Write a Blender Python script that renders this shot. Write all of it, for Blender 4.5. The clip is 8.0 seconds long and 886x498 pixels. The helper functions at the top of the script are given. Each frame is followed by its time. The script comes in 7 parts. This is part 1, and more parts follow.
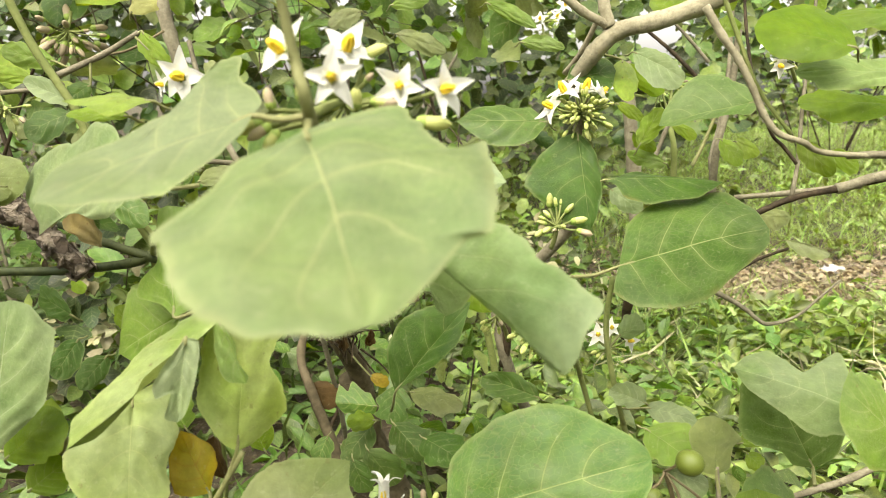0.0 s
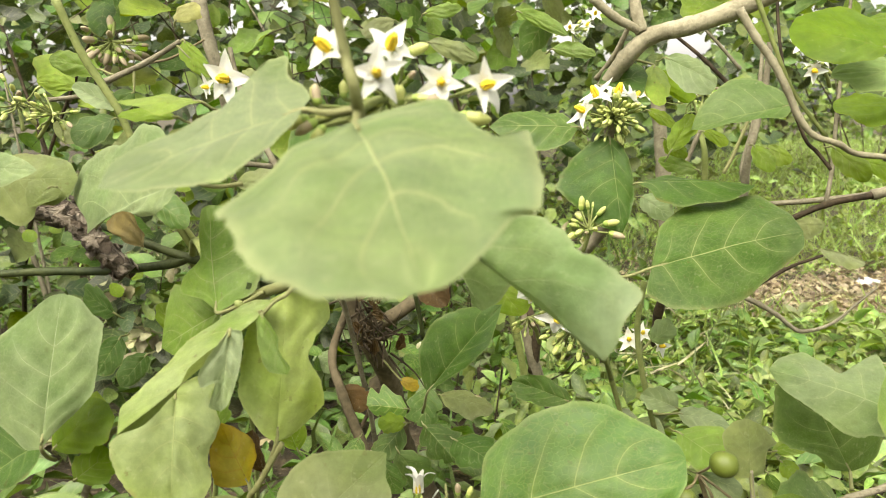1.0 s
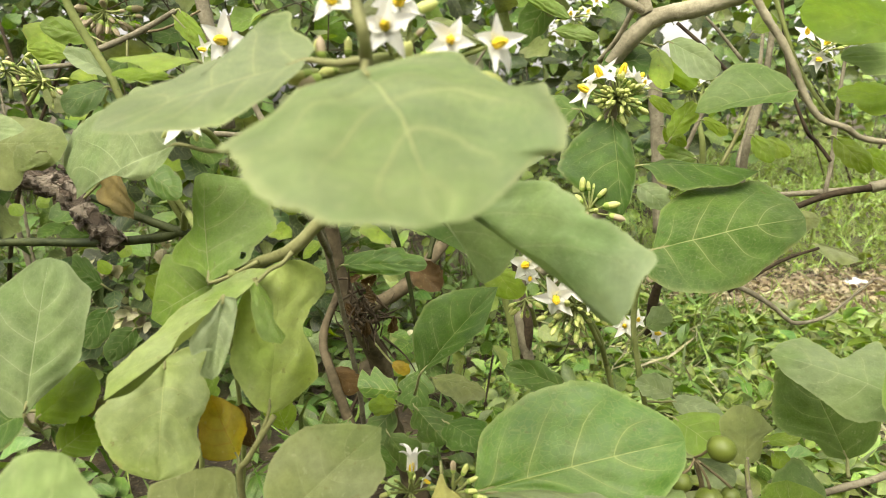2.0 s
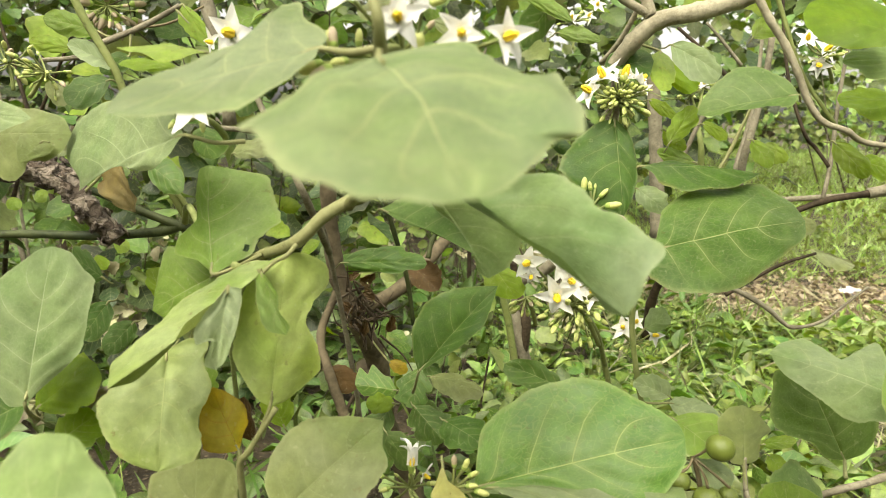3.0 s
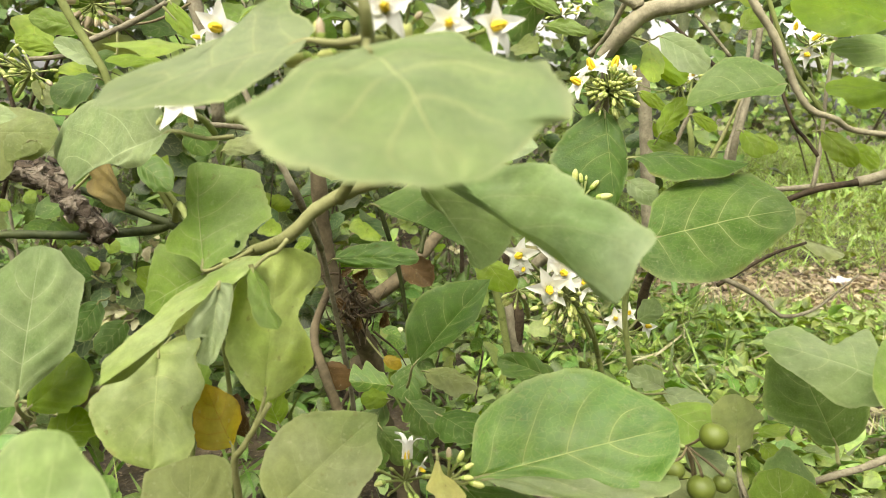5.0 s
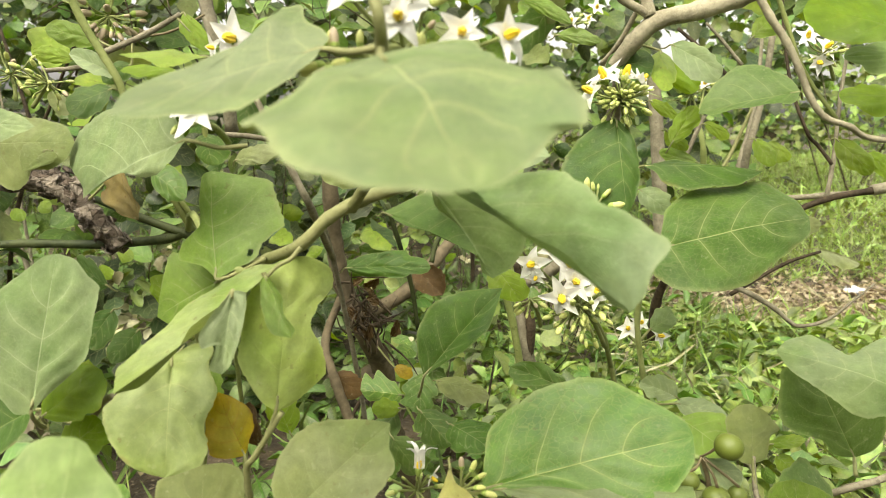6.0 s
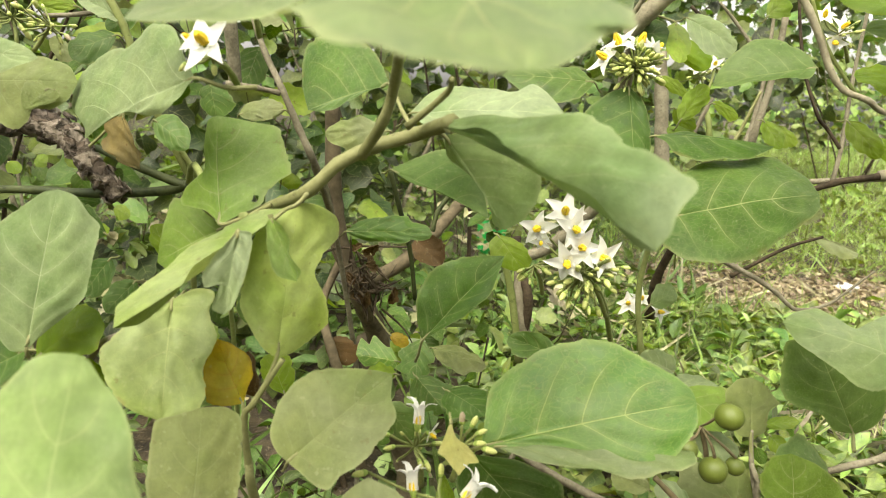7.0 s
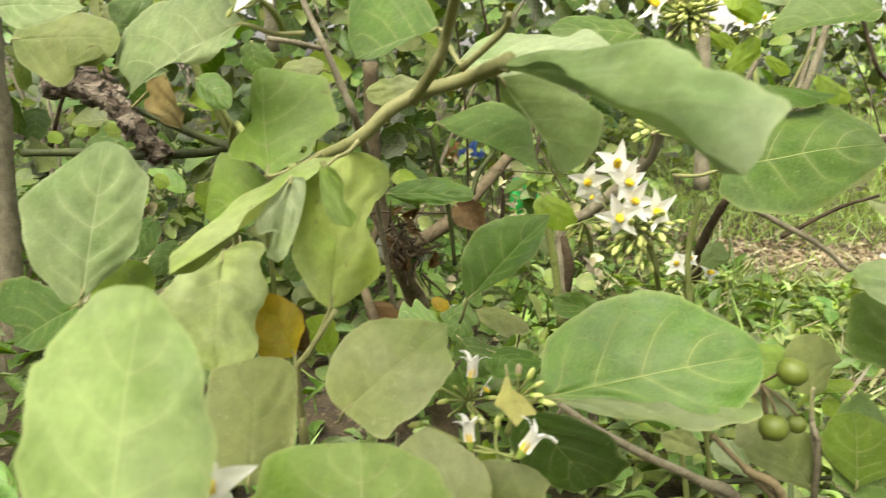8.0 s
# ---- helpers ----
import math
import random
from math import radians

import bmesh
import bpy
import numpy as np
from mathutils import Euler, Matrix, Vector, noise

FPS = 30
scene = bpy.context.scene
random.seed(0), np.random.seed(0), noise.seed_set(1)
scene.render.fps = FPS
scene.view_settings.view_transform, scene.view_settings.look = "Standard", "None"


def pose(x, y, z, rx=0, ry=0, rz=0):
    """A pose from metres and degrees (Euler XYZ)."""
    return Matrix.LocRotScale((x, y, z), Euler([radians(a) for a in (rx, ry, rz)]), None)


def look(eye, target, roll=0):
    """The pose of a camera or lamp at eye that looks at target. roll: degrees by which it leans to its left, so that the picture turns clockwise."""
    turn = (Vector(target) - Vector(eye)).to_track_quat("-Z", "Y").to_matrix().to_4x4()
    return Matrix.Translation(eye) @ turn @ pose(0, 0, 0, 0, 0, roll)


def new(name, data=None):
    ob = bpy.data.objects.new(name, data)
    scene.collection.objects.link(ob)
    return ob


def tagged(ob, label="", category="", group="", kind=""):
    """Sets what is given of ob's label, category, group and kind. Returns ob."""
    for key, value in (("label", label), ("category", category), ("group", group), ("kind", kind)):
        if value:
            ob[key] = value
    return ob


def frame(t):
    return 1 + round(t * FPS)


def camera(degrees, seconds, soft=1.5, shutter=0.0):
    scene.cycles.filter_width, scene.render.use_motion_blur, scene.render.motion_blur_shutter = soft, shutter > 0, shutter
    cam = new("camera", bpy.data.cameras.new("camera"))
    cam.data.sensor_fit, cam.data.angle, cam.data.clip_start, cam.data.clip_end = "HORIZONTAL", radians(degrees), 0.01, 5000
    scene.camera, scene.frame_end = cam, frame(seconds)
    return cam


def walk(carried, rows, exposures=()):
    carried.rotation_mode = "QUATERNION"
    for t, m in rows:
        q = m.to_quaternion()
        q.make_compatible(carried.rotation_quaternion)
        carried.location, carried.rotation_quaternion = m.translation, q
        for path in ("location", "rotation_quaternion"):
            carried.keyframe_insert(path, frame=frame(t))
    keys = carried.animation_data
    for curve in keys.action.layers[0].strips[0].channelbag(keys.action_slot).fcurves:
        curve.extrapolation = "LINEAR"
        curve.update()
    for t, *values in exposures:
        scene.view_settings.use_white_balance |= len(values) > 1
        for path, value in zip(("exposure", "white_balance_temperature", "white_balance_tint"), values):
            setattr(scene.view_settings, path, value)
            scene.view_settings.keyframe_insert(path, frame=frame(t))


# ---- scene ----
cam = camera(65.4, 8.0, 0.85, 0.4)
EXPOSURE = [(0, 0.90, 7120, 10), (0.5, 0.87, 7120, 10), (1, 0.83, 7120, 10), (2, 0.68, 7120, 10), (3.5, 0.82, 7120, 10), (4.5, 0.82, 7120, 10), (6.5, 0.80, 7120, 10), (7.5, 0.83, 7120, 10), (8, 0.84, 7120, 10)]
PATH = [
    (0, (0.024, -0.002, 0.502), (-0.077, 1.952, 0.088), -0.5),
    (0.5, (0.022, -0.001, 0.498), (-0.069, 1.954, 0.087), -0.0),
    (1, (0.020, -0.009, 0.497), (-0.155, 1.947, 0.118), -0.6),
    (1.5, (0.019, -0.006, 0.492), (-0.139, 1.950, 0.106), 0.2),
    (2, (0.015, -0.004, 0.487), (-0.130, 1.951, 0.088), 1.0),
    (2.2, (0.014, -0.006, 0.486), (-0.146, 1.948, 0.090), 1.1),
    (3.3, (0.011, -0.006, 0.483), (-0.112, 1.953, 0.097), 2.1),
    (3.5, (0.012, -0.006, 0.484), (-0.122, 1.952, 0.099), 1.6),
    (4, (0.015, -0.002, 0.487), (-0.089, 1.956, 0.094), 1.0),
    (4.5, (0.012, -0.005, 0.484), (-0.109, 1.955, 0.106), 1.0),
    (4.7, (0.012, -0.006, 0.4825), (-0.097, 1.953, 0.086), 1.2),
    (5.8, (0.011, -0.006, 0.481), (-0.114, 1.955, 0.100), 1.0),
    (6, (0.011, -0.006, 0.481), (-0.129, 1.955, 0.112), 1.0),
    (6.5, (0.010, -0.007, 0.477), (-0.136, 1.950, 0.094), 1.7),
    (7, (0.005, -0.004, 0.467), (-0.114, 1.949, 0.053), 3.6),
    (7.5, (0.008, 0.001, 0.464), (-0.111, 1.948, 0.022), 3.4),
    (8, (-0.005, 0.000, 0.454), (-0.202, 1.930, -0.032), 2.6),
]
walk(cam, [(t, look(eye, target, roll)) for t, eye, target, roll in PATH], exposures=EXPOSURE)
cam.data.dof.use_dof, cam.data.dof.focus_distance, cam.data.dof.aperture_fstop = True, 0.48, 18.5

# ---- light ----
world = bpy.data.worlds.new("sky")
scene.world = world
world.use_nodes = True
wn, wl = world.node_tree.nodes, world.node_tree.links
sky = wn.new("ShaderNodeTexSky")
sky.sky_type, sky.sun_disc = "NISHITA", False
sky.sun_elevation, sky.sun_rotation = radians(56), radians(201)
sky.air_density, sky.dust_density, sky.ozone_density = 1.0, 5.0, 0.5
wn["Background"].inputs[1].default_value = 0.15
haze = wn.new("ShaderNodeHueSaturation")
haze.inputs["Saturation"].default_value, haze.inputs["Value"].default_value = 0.1, 1.6
wl.new(sky.outputs[0], haze.inputs["Color"])
wl.new(haze.outputs[0], wn["Background"].inputs[0])
sun_data = bpy.data.lights.new("sun", "SUN")
sun_data.energy, sun_data.angle, sun_data.color = 2.2, radians(48), (1.0, 0.95, 0.80)
sun = new("sun", sun_data)
sun.matrix_world = look((-0.9, -2.2, 4.0), (0, 0.3, 0))


# ---- materials ----
class Nodes:
    """Short hand for building a node material."""

    def __init__(self, name):
        self.m = bpy.data.materials.new(name)
        self.m.use_nodes = True
        self.n, self.l = self.m.node_tree.nodes, self.m.node_tree.links
        self.out = self.n["Material Output"]
        self.b = self.n["Principled BSDF"]

    def put(self, socket, value):
        if hasattr(value, "is_linked"):
            self.l.new(value, socket)
        else:
            socket.default_value = value

    def math(self, op, a, b=0.0, c=0.0):
        k = self.n.new("ShaderNodeMath")
        k.operation = op
        for i, v in enumerate((a, b, c)):
            self.put(k.inputs[i], v)
        return k.outputs[0]

    def step(self, v, lo, hi, a=0.0, b=1.0):
        k = self.n.new("ShaderNodeMapRange")
        k.interpolation_type = "SMOOTHSTEP"
        for i, x in enumerate((v, lo, hi, a, b)):
            self.put(k.inputs[i], x)
        return k.outputs[0]

    def mix(self, f, a, b, kind="MIX"):
        k = self.n.new("ShaderNodeMix")
        k.data_type, k.blend_type = "RGBA", kind
        for i, x in ((0, f), (6, a), (7, b)):
            self.put(k.inputs[i], (*x, 1) if isinstance(x, tuple) and len(x) == 3 else x)
        return k.outputs[2]

    def noise(self, scale, detail=4.0, where=None, rough=0.55):
        k = self.n.new("ShaderNodeTexNoise")
        k.inputs["Scale"].default_value, k.inputs["Detail"].default_value = scale, detail
        k.inputs["Roughness"].default_value = rough
        self.l.new(where if where else self.coords("Object"), k.inputs["Vector"])
        return k.outputs[0]

    def coords(self, kind):
        return self.n.new("ShaderNodeTexCoord").outputs[kind]

    def bump(self, height, strength, distance):
        k = self.n.new("ShaderNodeBump")
        k.inputs["Strength"].default_value, k.inputs["Distance"].default_value = strength, distance
        self.l.new(height, k.inputs["Height"])
        self.l.new(k.outputs[0], self.b.inputs["Normal"])
        return k.outputs[0]

    def hue(self, colour, hue, sat, val):
        k = self.n.new("ShaderNodeHueSaturation")
        for name, v in (("Hue", hue), ("Saturation", sat), ("Value", val), ("Color", colour)):
            self.put(k.inputs[name], v)
        return k.outputs[0]


def leaf_material(name, low, high, vein, thin=0.35, rough=0.5, spots=0.3, joined=False, veins=1.0, gloss=0.2):
    """A leaf's skin: side veins along the blade's own grid, a fine net between them, blotches, and light passing through."""
    k = Nodes(name)
    uv = k.n.new("ShaderNodeUVMap")
    uv.uv_map = "blade"
    sep = k.n.new("ShaderNodeSeparateXYZ")
    k.l.new(uv.outputs[0], sep.inputs[0])
    u = sep.outputs[0]
    v = k.math("ABSOLUTE", k.math("MULTIPLY_ADD", sep.outputs[1], 2.0, -1.0))
    if joined:
        rnd = k.n.new("ShaderNodeNewGeometry").outputs["Random Per Island"]
    else:
        rnd = k.n.new("ShaderNodeObjectInfo").outputs["Random"]
    wobble = k.noise(16.0, 2.0)
    mid = k.step(v, k.math("MULTIPLY_ADD", u, -0.013, 0.02), 0.003)
    s = k.math("MULTIPLY", k.math("SUBTRACT", u, k.math("MULTIPLY", k.math("POWER", v, 1.25), 0.30)), 5.0)
    s = k.math("ADD", s, k.math("MULTIPLY", wobble, 0.45))
    d = k.math("ABSOLUTE", k.math("SUBTRACT", k.math("FRACT", s), 0.5))
    side = k.math("MULTIPLY", k.step(d, 0.02, 0.004), k.math("MULTIPLY", k.step(v, 0.9, 0.25, 0.1, 1.0), k.step(k.math("MULTIPLY_ADD", v, -0.15, u), 0.86, 0.7)))
    vor = k.n.new("ShaderNodeTexVoronoi")
    vor.feature = "DISTANCE_TO_EDGE"
    vor.inputs["Scale"].default_value = 26.0
    k.l.new(uv.outputs[0], vor.inputs["Vector"])
    net = k.step(vor.outputs["Distance"], 0.06, 0.0)
    blotch = k.noise(38.0, 5.0)
    base = k.mix(k.step(blotch, 0.32, 0.68), low, high)
    # Greyer, paler patches: a whitish sheen painted into the colour.
    base = k.mix(k.step(k.noise(17.0, 3.0), 0.42, 0.66, 0.0, 0.65), base, tuple(0.72 * c + 0.40 * sum(high) / 3 for c in high))
    lush = k.n.new("ShaderNodeMapping")
    lush.inputs["Location"].default_value = (3.1, 7.7, 1.3)
    k.l.new(k.coords("Object"), lush.inputs["Vector"])
    base = k.mix(k.step(k.noise(22.0, 2.0, lush.outputs[0]), 0.5, 0.7, 0.0, 0.4), base, (low[0] * 0.72, low[1] * 0.92, low[2] * 0.6))
    panel = k.n.new("ShaderNodeTexWhiteNoise")
    panel.noise_dimensions = "1D"
    k.l.new(k.math("ADD", k.math("FLOOR", k.math("ADD", s, 0.5)), k.math("MULTIPLY", k.math("GREATER_THAN", sep.outputs[1], 0.5), 17.3)), panel.inputs["W"])
    base = k.hue(base, 0.5, 1.0, k.math("MULTIPLY_ADD", panel.outputs[0], 0.07, 0.965))
    base = k.mix(k.math("MULTIPLY", k.step(d, 0.24, 0.0, 0.0, 0.13 * veins), k.step(v, 1.0, 0.3)), base, vein)
    base = k.hue(base, k.math("MULTIPLY_ADD", rnd, 0.05 if joined else 0.008, 0.475 if joined else 0.496), 1.0, k.math("MULTIPLY_ADD", rnd, 1.0 if joined else 0.14, 0.5 if joined else 0.93))
    grain = k.noise(170.0, 4.0, None, 0.65)
    base = k.hue(base, 0.5, 1.0, k.step(grain, 0.3, 0.7, 0.88, 1.12))
    base = k.mix(k.step(k.noise(330.0, 2.0), 0.64, 0.72, 0.0, 0.16), base, (0.40, 0.42, 0.24))
    base = k.mix(k.math("MULTIPLY", net, 0.14 * veins), base, vein)
    ribs = k.math("MAXIMUM", mid, k.math("MULTIPLY", side, 0.75))
    base = k.mix(k.math("MULTIPLY", ribs, 0.75 * veins), base, vein)
    edge = k.step(v, 0.9, 1.0, 0.0, 0.3)
    base = k.mix(edge, base, vein)
    ragged = k.math("MULTIPLY", k.step(v, 0.82, 0.98), k.step(k.noise(55.0, 3.0), 0.6, 0.68, 0.0, 0.8 * spots))
    base = k.mix(ragged, base, (0.16, 0.10, 0.035))
    speck = k.step(k.noise(210.0, 3.0), 0.66, 0.71, 0.0, spots)
    base = k.mix(speck, base, (0.10, 0.065, 0.02))
    k.put(k.b.inputs["Base Color"], base)
    k.put(k.b.inputs["Roughness"], k.math("MULTIPLY_ADD", blotch, 0.3, rough - 0.15))
    k.b.inputs["Specular IOR Level"].default_value = 0.6 if joined else gloss
    k.b.inputs["Sheen Weight"].default_value = 0.0 if joined else 0.04
    k.b.inputs["Sheen Roughness"].default_value = 0.4
    k.b.inputs["Sheen Tint"].default_value = (0.9, 1.0, 0.8, 1)
    relief = k.math("ADD", k.math("MULTIPLY", ribs, -0.8), k.math("MULTIPLY", k.noise(420.0, 3.0), 0.35))
    relief = k.math("ADD", relief, k.math("MULTIPLY", net, -0.2))
    relief = k.math("ADD", relief, k.math("MULTIPLY", grain, 1.1))
    normal = k.bump(relief, 0.5, 0.0006)
    tr = k.n.new("ShaderNodeBsdfTranslucent")
    k.put(tr.inputs["Color"], k.hue(base, 0.485, 1.25, 1.35))
    k.l.new(normal, tr.inputs["Normal"])
    mx = k.n.new("ShaderNodeMixShader")
    mx.inputs[0].default_value = thin
    k.l.new(k.b.outputs[0], mx.inputs[1])
    k.l.new(tr.outputs[0], mx.inputs[2])
    k.l.new(mx.outputs[0], k.out.inputs["Surface"])
    return k.m


VEIN = (0.286, 0.313, 0.136)
LEAF = {
    # Blue raised in pale, near, bright, bluish: sky sheen put into their colour.
    "pale": leaf_material("leaf_pale", (0.118, 0.168, 0.052), (0.158, 0.212, 0.074), (0.40, 0.42, 0.20), 0.3, 0.5, 0.05, veins=0.8, gloss=0.5),
    "near": leaf_material("leaf_near", (0.085, 0.143, 0.033), (0.112, 0.178, 0.048), (0.272, 0.321, 0.128), 0.35, 0.6, 0.05, veins=0.8),
    "bright": leaf_material("leaf_bright", (0.162, 0.244, 0.074), (0.216, 0.304, 0.108), (0.384, 0.446, 0.190), 0.4, 0.55, 0.05, veins=0.7),
    "fresh": leaf_material("leaf_fresh", (0.060, 0.143, 0.010), (0.096, 0.202, 0.020), (0.36, 0.42, 0.15), 0.3, 0.46, 0.3, veins=1.4, gloss=0.45),
    "mid": leaf_material("leaf_mid", (0.110, 0.185, 0.025), (0.150, 0.240, 0.040), VEIN, 0.35, 0.5),
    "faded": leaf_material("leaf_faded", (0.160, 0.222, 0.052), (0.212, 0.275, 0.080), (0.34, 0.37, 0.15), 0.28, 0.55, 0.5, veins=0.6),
    "satin": leaf_material("leaf_satin", (0.125, 0.190, 0.062), (0.165, 0.235, 0.085), (0.30, 0.35, 0.17), 0.35, 0.5, 0.1, veins=0.85, gloss=0.35),
    # The faded colour raised, painting light onto a leaf that stands too dark.
    "lit_faded": leaf_material("leaf_lit_faded", (0.225, 0.305, 0.056), (0.275, 0.36, 0.080), (0.38, 0.42, 0.15), 0.2, 0.55, 0.4, veins=0.35),
    "vivid": leaf_material("leaf_vivid", (0.100, 0.178, 0.008), (0.136, 0.222, 0.013), (0.20, 0.25, 0.03), 0.5, 0.5, 0.1, veins=0.6),
    "lime": leaf_material("leaf_lime", (0.122, 0.200, 0.015), (0.170, 0.258, 0.026), VEIN, 0.5, 0.5),
    # dark, deep: dark green leaves, lowered further to paint shade inside the shrub.
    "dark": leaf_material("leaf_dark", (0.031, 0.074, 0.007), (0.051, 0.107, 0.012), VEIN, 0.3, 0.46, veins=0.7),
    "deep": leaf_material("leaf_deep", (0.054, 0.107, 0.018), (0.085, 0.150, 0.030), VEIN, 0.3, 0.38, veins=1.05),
    "grey": leaf_material("leaf_grey", (0.128, 0.158, 0.053), (0.173, 0.202, 0.073), (0.272, 0.294, 0.140), 0.3, 0.65, 0.25, veins=0.45),
    "bluish": leaf_material("leaf_bluish", (0.155, 0.214, 0.090), (0.209, 0.270, 0.120), (0.34, 0.40, 0.22), 0.3, 0.55, 0.15, veins=1.25),
    "olive": leaf_material("leaf_olive", (0.141, 0.217, 0.022), (0.203, 0.286, 0.038), (0.286, 0.314, 0.072), 0.35, 0.6, 0.6),
    "gold": leaf_material("leaf_gold", (0.25, 0.24, 0.018), (0.58, 0.40, 0.03), (0.30, 0.15, 0.02), 0.55, 0.5, 0.7),
    "cream": leaf_material("leaf_cream", (0.31, 0.305, 0.085), (0.42, 0.395, 0.14), (0.340, 0.357, 0.129), 0.35, 0.6, 0.5),
    "brown": leaf_material("leaf_brown", (0.051, 0.031, 0.009), (0.102, 0.061, 0.021), (0.136, 0.093, 0.036), 0.2, 0.7, 0.6),
    "tan": leaf_material("leaf_tan", (0.085, 0.072, 0.026), (0.20, 0.155, 0.058), (0.18, 0.14, 0.06), 0.3, 0.7, 0.9),
}
FAR = {
    "green": leaf_material("foliage_green", (0.054, 0.112, 0.013), (0.102, 0.181, 0.025), VEIN, 0.27, 0.5, 0.2, True),
    "sage": leaf_material("foliage_sage", (0.082, 0.143, 0.023), (0.143, 0.214, 0.039), VEIN, 0.27, 0.55, 0.2, True),
    # Near-black leaves: the shade in foliage gaps put into their colour.
    "shade": leaf_material("foliage_painted_shade", (0.016, 0.037, 0.005), (0.033, 0.066, 0.009), VEIN, 0.27, 0.5, 0.2, True),
    # Pale leaves with the brightness of lit foliage put into their colour.
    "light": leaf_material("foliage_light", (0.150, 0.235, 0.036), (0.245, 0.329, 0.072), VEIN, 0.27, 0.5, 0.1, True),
    "herb": leaf_material("herb_green", (0.062, 0.125, 0.010), (0.28, 0.38, 0.07), VEIN, 0.27, 0.45, 0.2, True, 0.6),
    "grass": leaf_material("grass_green", (0.163, 0.258, 0.039), (0.286, 0.385, 0.087), VEIN, 0.27, 0.55, 0.1, True, 0.3),
    "hay": leaf_material("hay_pale", (0.26, 0.24, 0.12), (0.46, 0.43, 0.26), (0.4, 0.36, 0.2), 0.2, 0.7, 0.3, True, 0.2),
    "straw": leaf_material("litter_brown", (0.235, 0.175, 0.100), (0.385, 0.320, 0.205), (0.272, 0.214, 0.103), 0.2, 0.8, 0.5, True, 0.5),
}


def bark_material(name, low, high, scale=60.0, rough=0.8, strength=0.6):
    k = Nodes(name)
    co = k.coords("Object")
    a, b = k.noise(scale, 6.0, co), k.noise(scale * 6, 4.0, co)
    c = k.mix(k.step(k.math("MULTIPLY_ADD", b, 0.4, k.math("MULTIPLY", a, 0.6)), 0.36, 0.64), low, high)
    c = k.mix(k.step(k.noise(scale * 3, 2.0, co), 0.66, 0.72, 0.0, 0.6), c, tuple(x * 0.45 for x in low))
    k.put(k.b.inputs["Base Color"], c)
    k.b.inputs["Roughness"].default_value = rough
    k.b.inputs["Specular IOR Level"].default_value = 0.2
    k.bump(k.math("ADD", a, k.math("MULTIPLY", b, 0.5)), strength, 0.002)
    return k.m


STEM = {
    "green": bark_material("stem_green", (0.150, 0.184, 0.054), (0.218, 0.245, 0.088), 60, 0.6, 0.3),
    "pale": bark_material("stem_pale", (0.163, 0.170, 0.068), (0.224, 0.228, 0.102), 60, 0.6, 0.3),
    "pink": bark_material("stem_pink", (0.116, 0.095, 0.048), (0.184, 0.150, 0.082), 60, 0.6, 0.3),
    "dark": bark_material("stem_dark", (0.020, 0.030, 0.010), (0.052, 0.064, 0.022), 60, 0.6, 0.3),
    "wood": bark_material("stem_wood", (0.125, 0.112, 0.074), (0.230, 0.210, 0.145), 70),
    "ash": bark_material("stem_ash", (0.190, 0.172, 0.112), (0.32, 0.295, 0.20), 70),
    "brown": bark_material("stem_brown", (0.022, 0.016, 0.009), (0.070, 0.052, 0.030), 60),
    "grey": bark_material("stem_grey", (0.062, 0.050, 0.028), (0.135, 0.110, 0.066), 30),
}


def flaking_bark():
    """Dead bark in chips: dark cracks, light grey faces."""
    k = Nodes("dead_bark")
    co = k.coords("Object")
    v = k.n.new("ShaderNodeTexVoronoi")
    v.inputs["Scale"].default_value = 130.0
    co = k.n.new("ShaderNodeMapping")
    co.inputs["Scale"].default_value = (0.6, 1.0, 1.4)
    warp = k.n.new("ShaderNodeTexNoise")
    warp.inputs["Scale"].default_value, warp.inputs["Detail"].default_value = 90.0, 3.0
    k.l.new(k.coords("Object"), warp.inputs["Vector"])
    bent = k.n.new("ShaderNodeVectorMath")
    bent.operation = "MULTIPLY_ADD"
    bent.inputs[1].default_value = (0.016, 0.016, 0.016)
    k.l.new(warp.outputs["Color"], bent.inputs[0])
    k.l.new(k.coords("Object"), bent.inputs[2])
    k.l.new(bent.outputs[0], co.inputs["Vector"])
    co = co.outputs[0]
    k.l.new(co, v.inputs["Vector"])
    e = k.n.new("ShaderNodeTexVoronoi")
    e.feature = "DISTANCE_TO_EDGE"
    e.inputs["Scale"].default_value = 130.0
    k.l.new(co, e.inputs["Vector"])
    g = k.n.new("ShaderNodeSeparateColor")
    k.l.new(v.outputs["Color"], g.inputs[0])
    c = k.mix(k.step(g.outputs[0], 0.3, 0.9), (0.080, 0.060, 0.040), (0.225, 0.190, 0.145))
    c = k.mix(k.step(k.noise(60.0, 5.0, co), 0.45, 0.66, 0.0, 0.85), c, (0.041, 0.030, 0.020))
    crack = k.step(e.outputs["Distance"], 0.05, 0.0, 0.0, 0.4)
    c = k.mix(crack, c, (0.03, 0.022, 0.015))
    k.put(k.b.inputs["Base Color"], c)
    k.b.inputs["Roughness"].default_value = 0.95
    k.bump(k.math("SUBTRACT", k.math("ADD", g.outputs[0], k.noise(300.0, 4.0, co)), crack), 1.0, 0.003)
    return k.m


STEM["dead"] = flaking_bark()


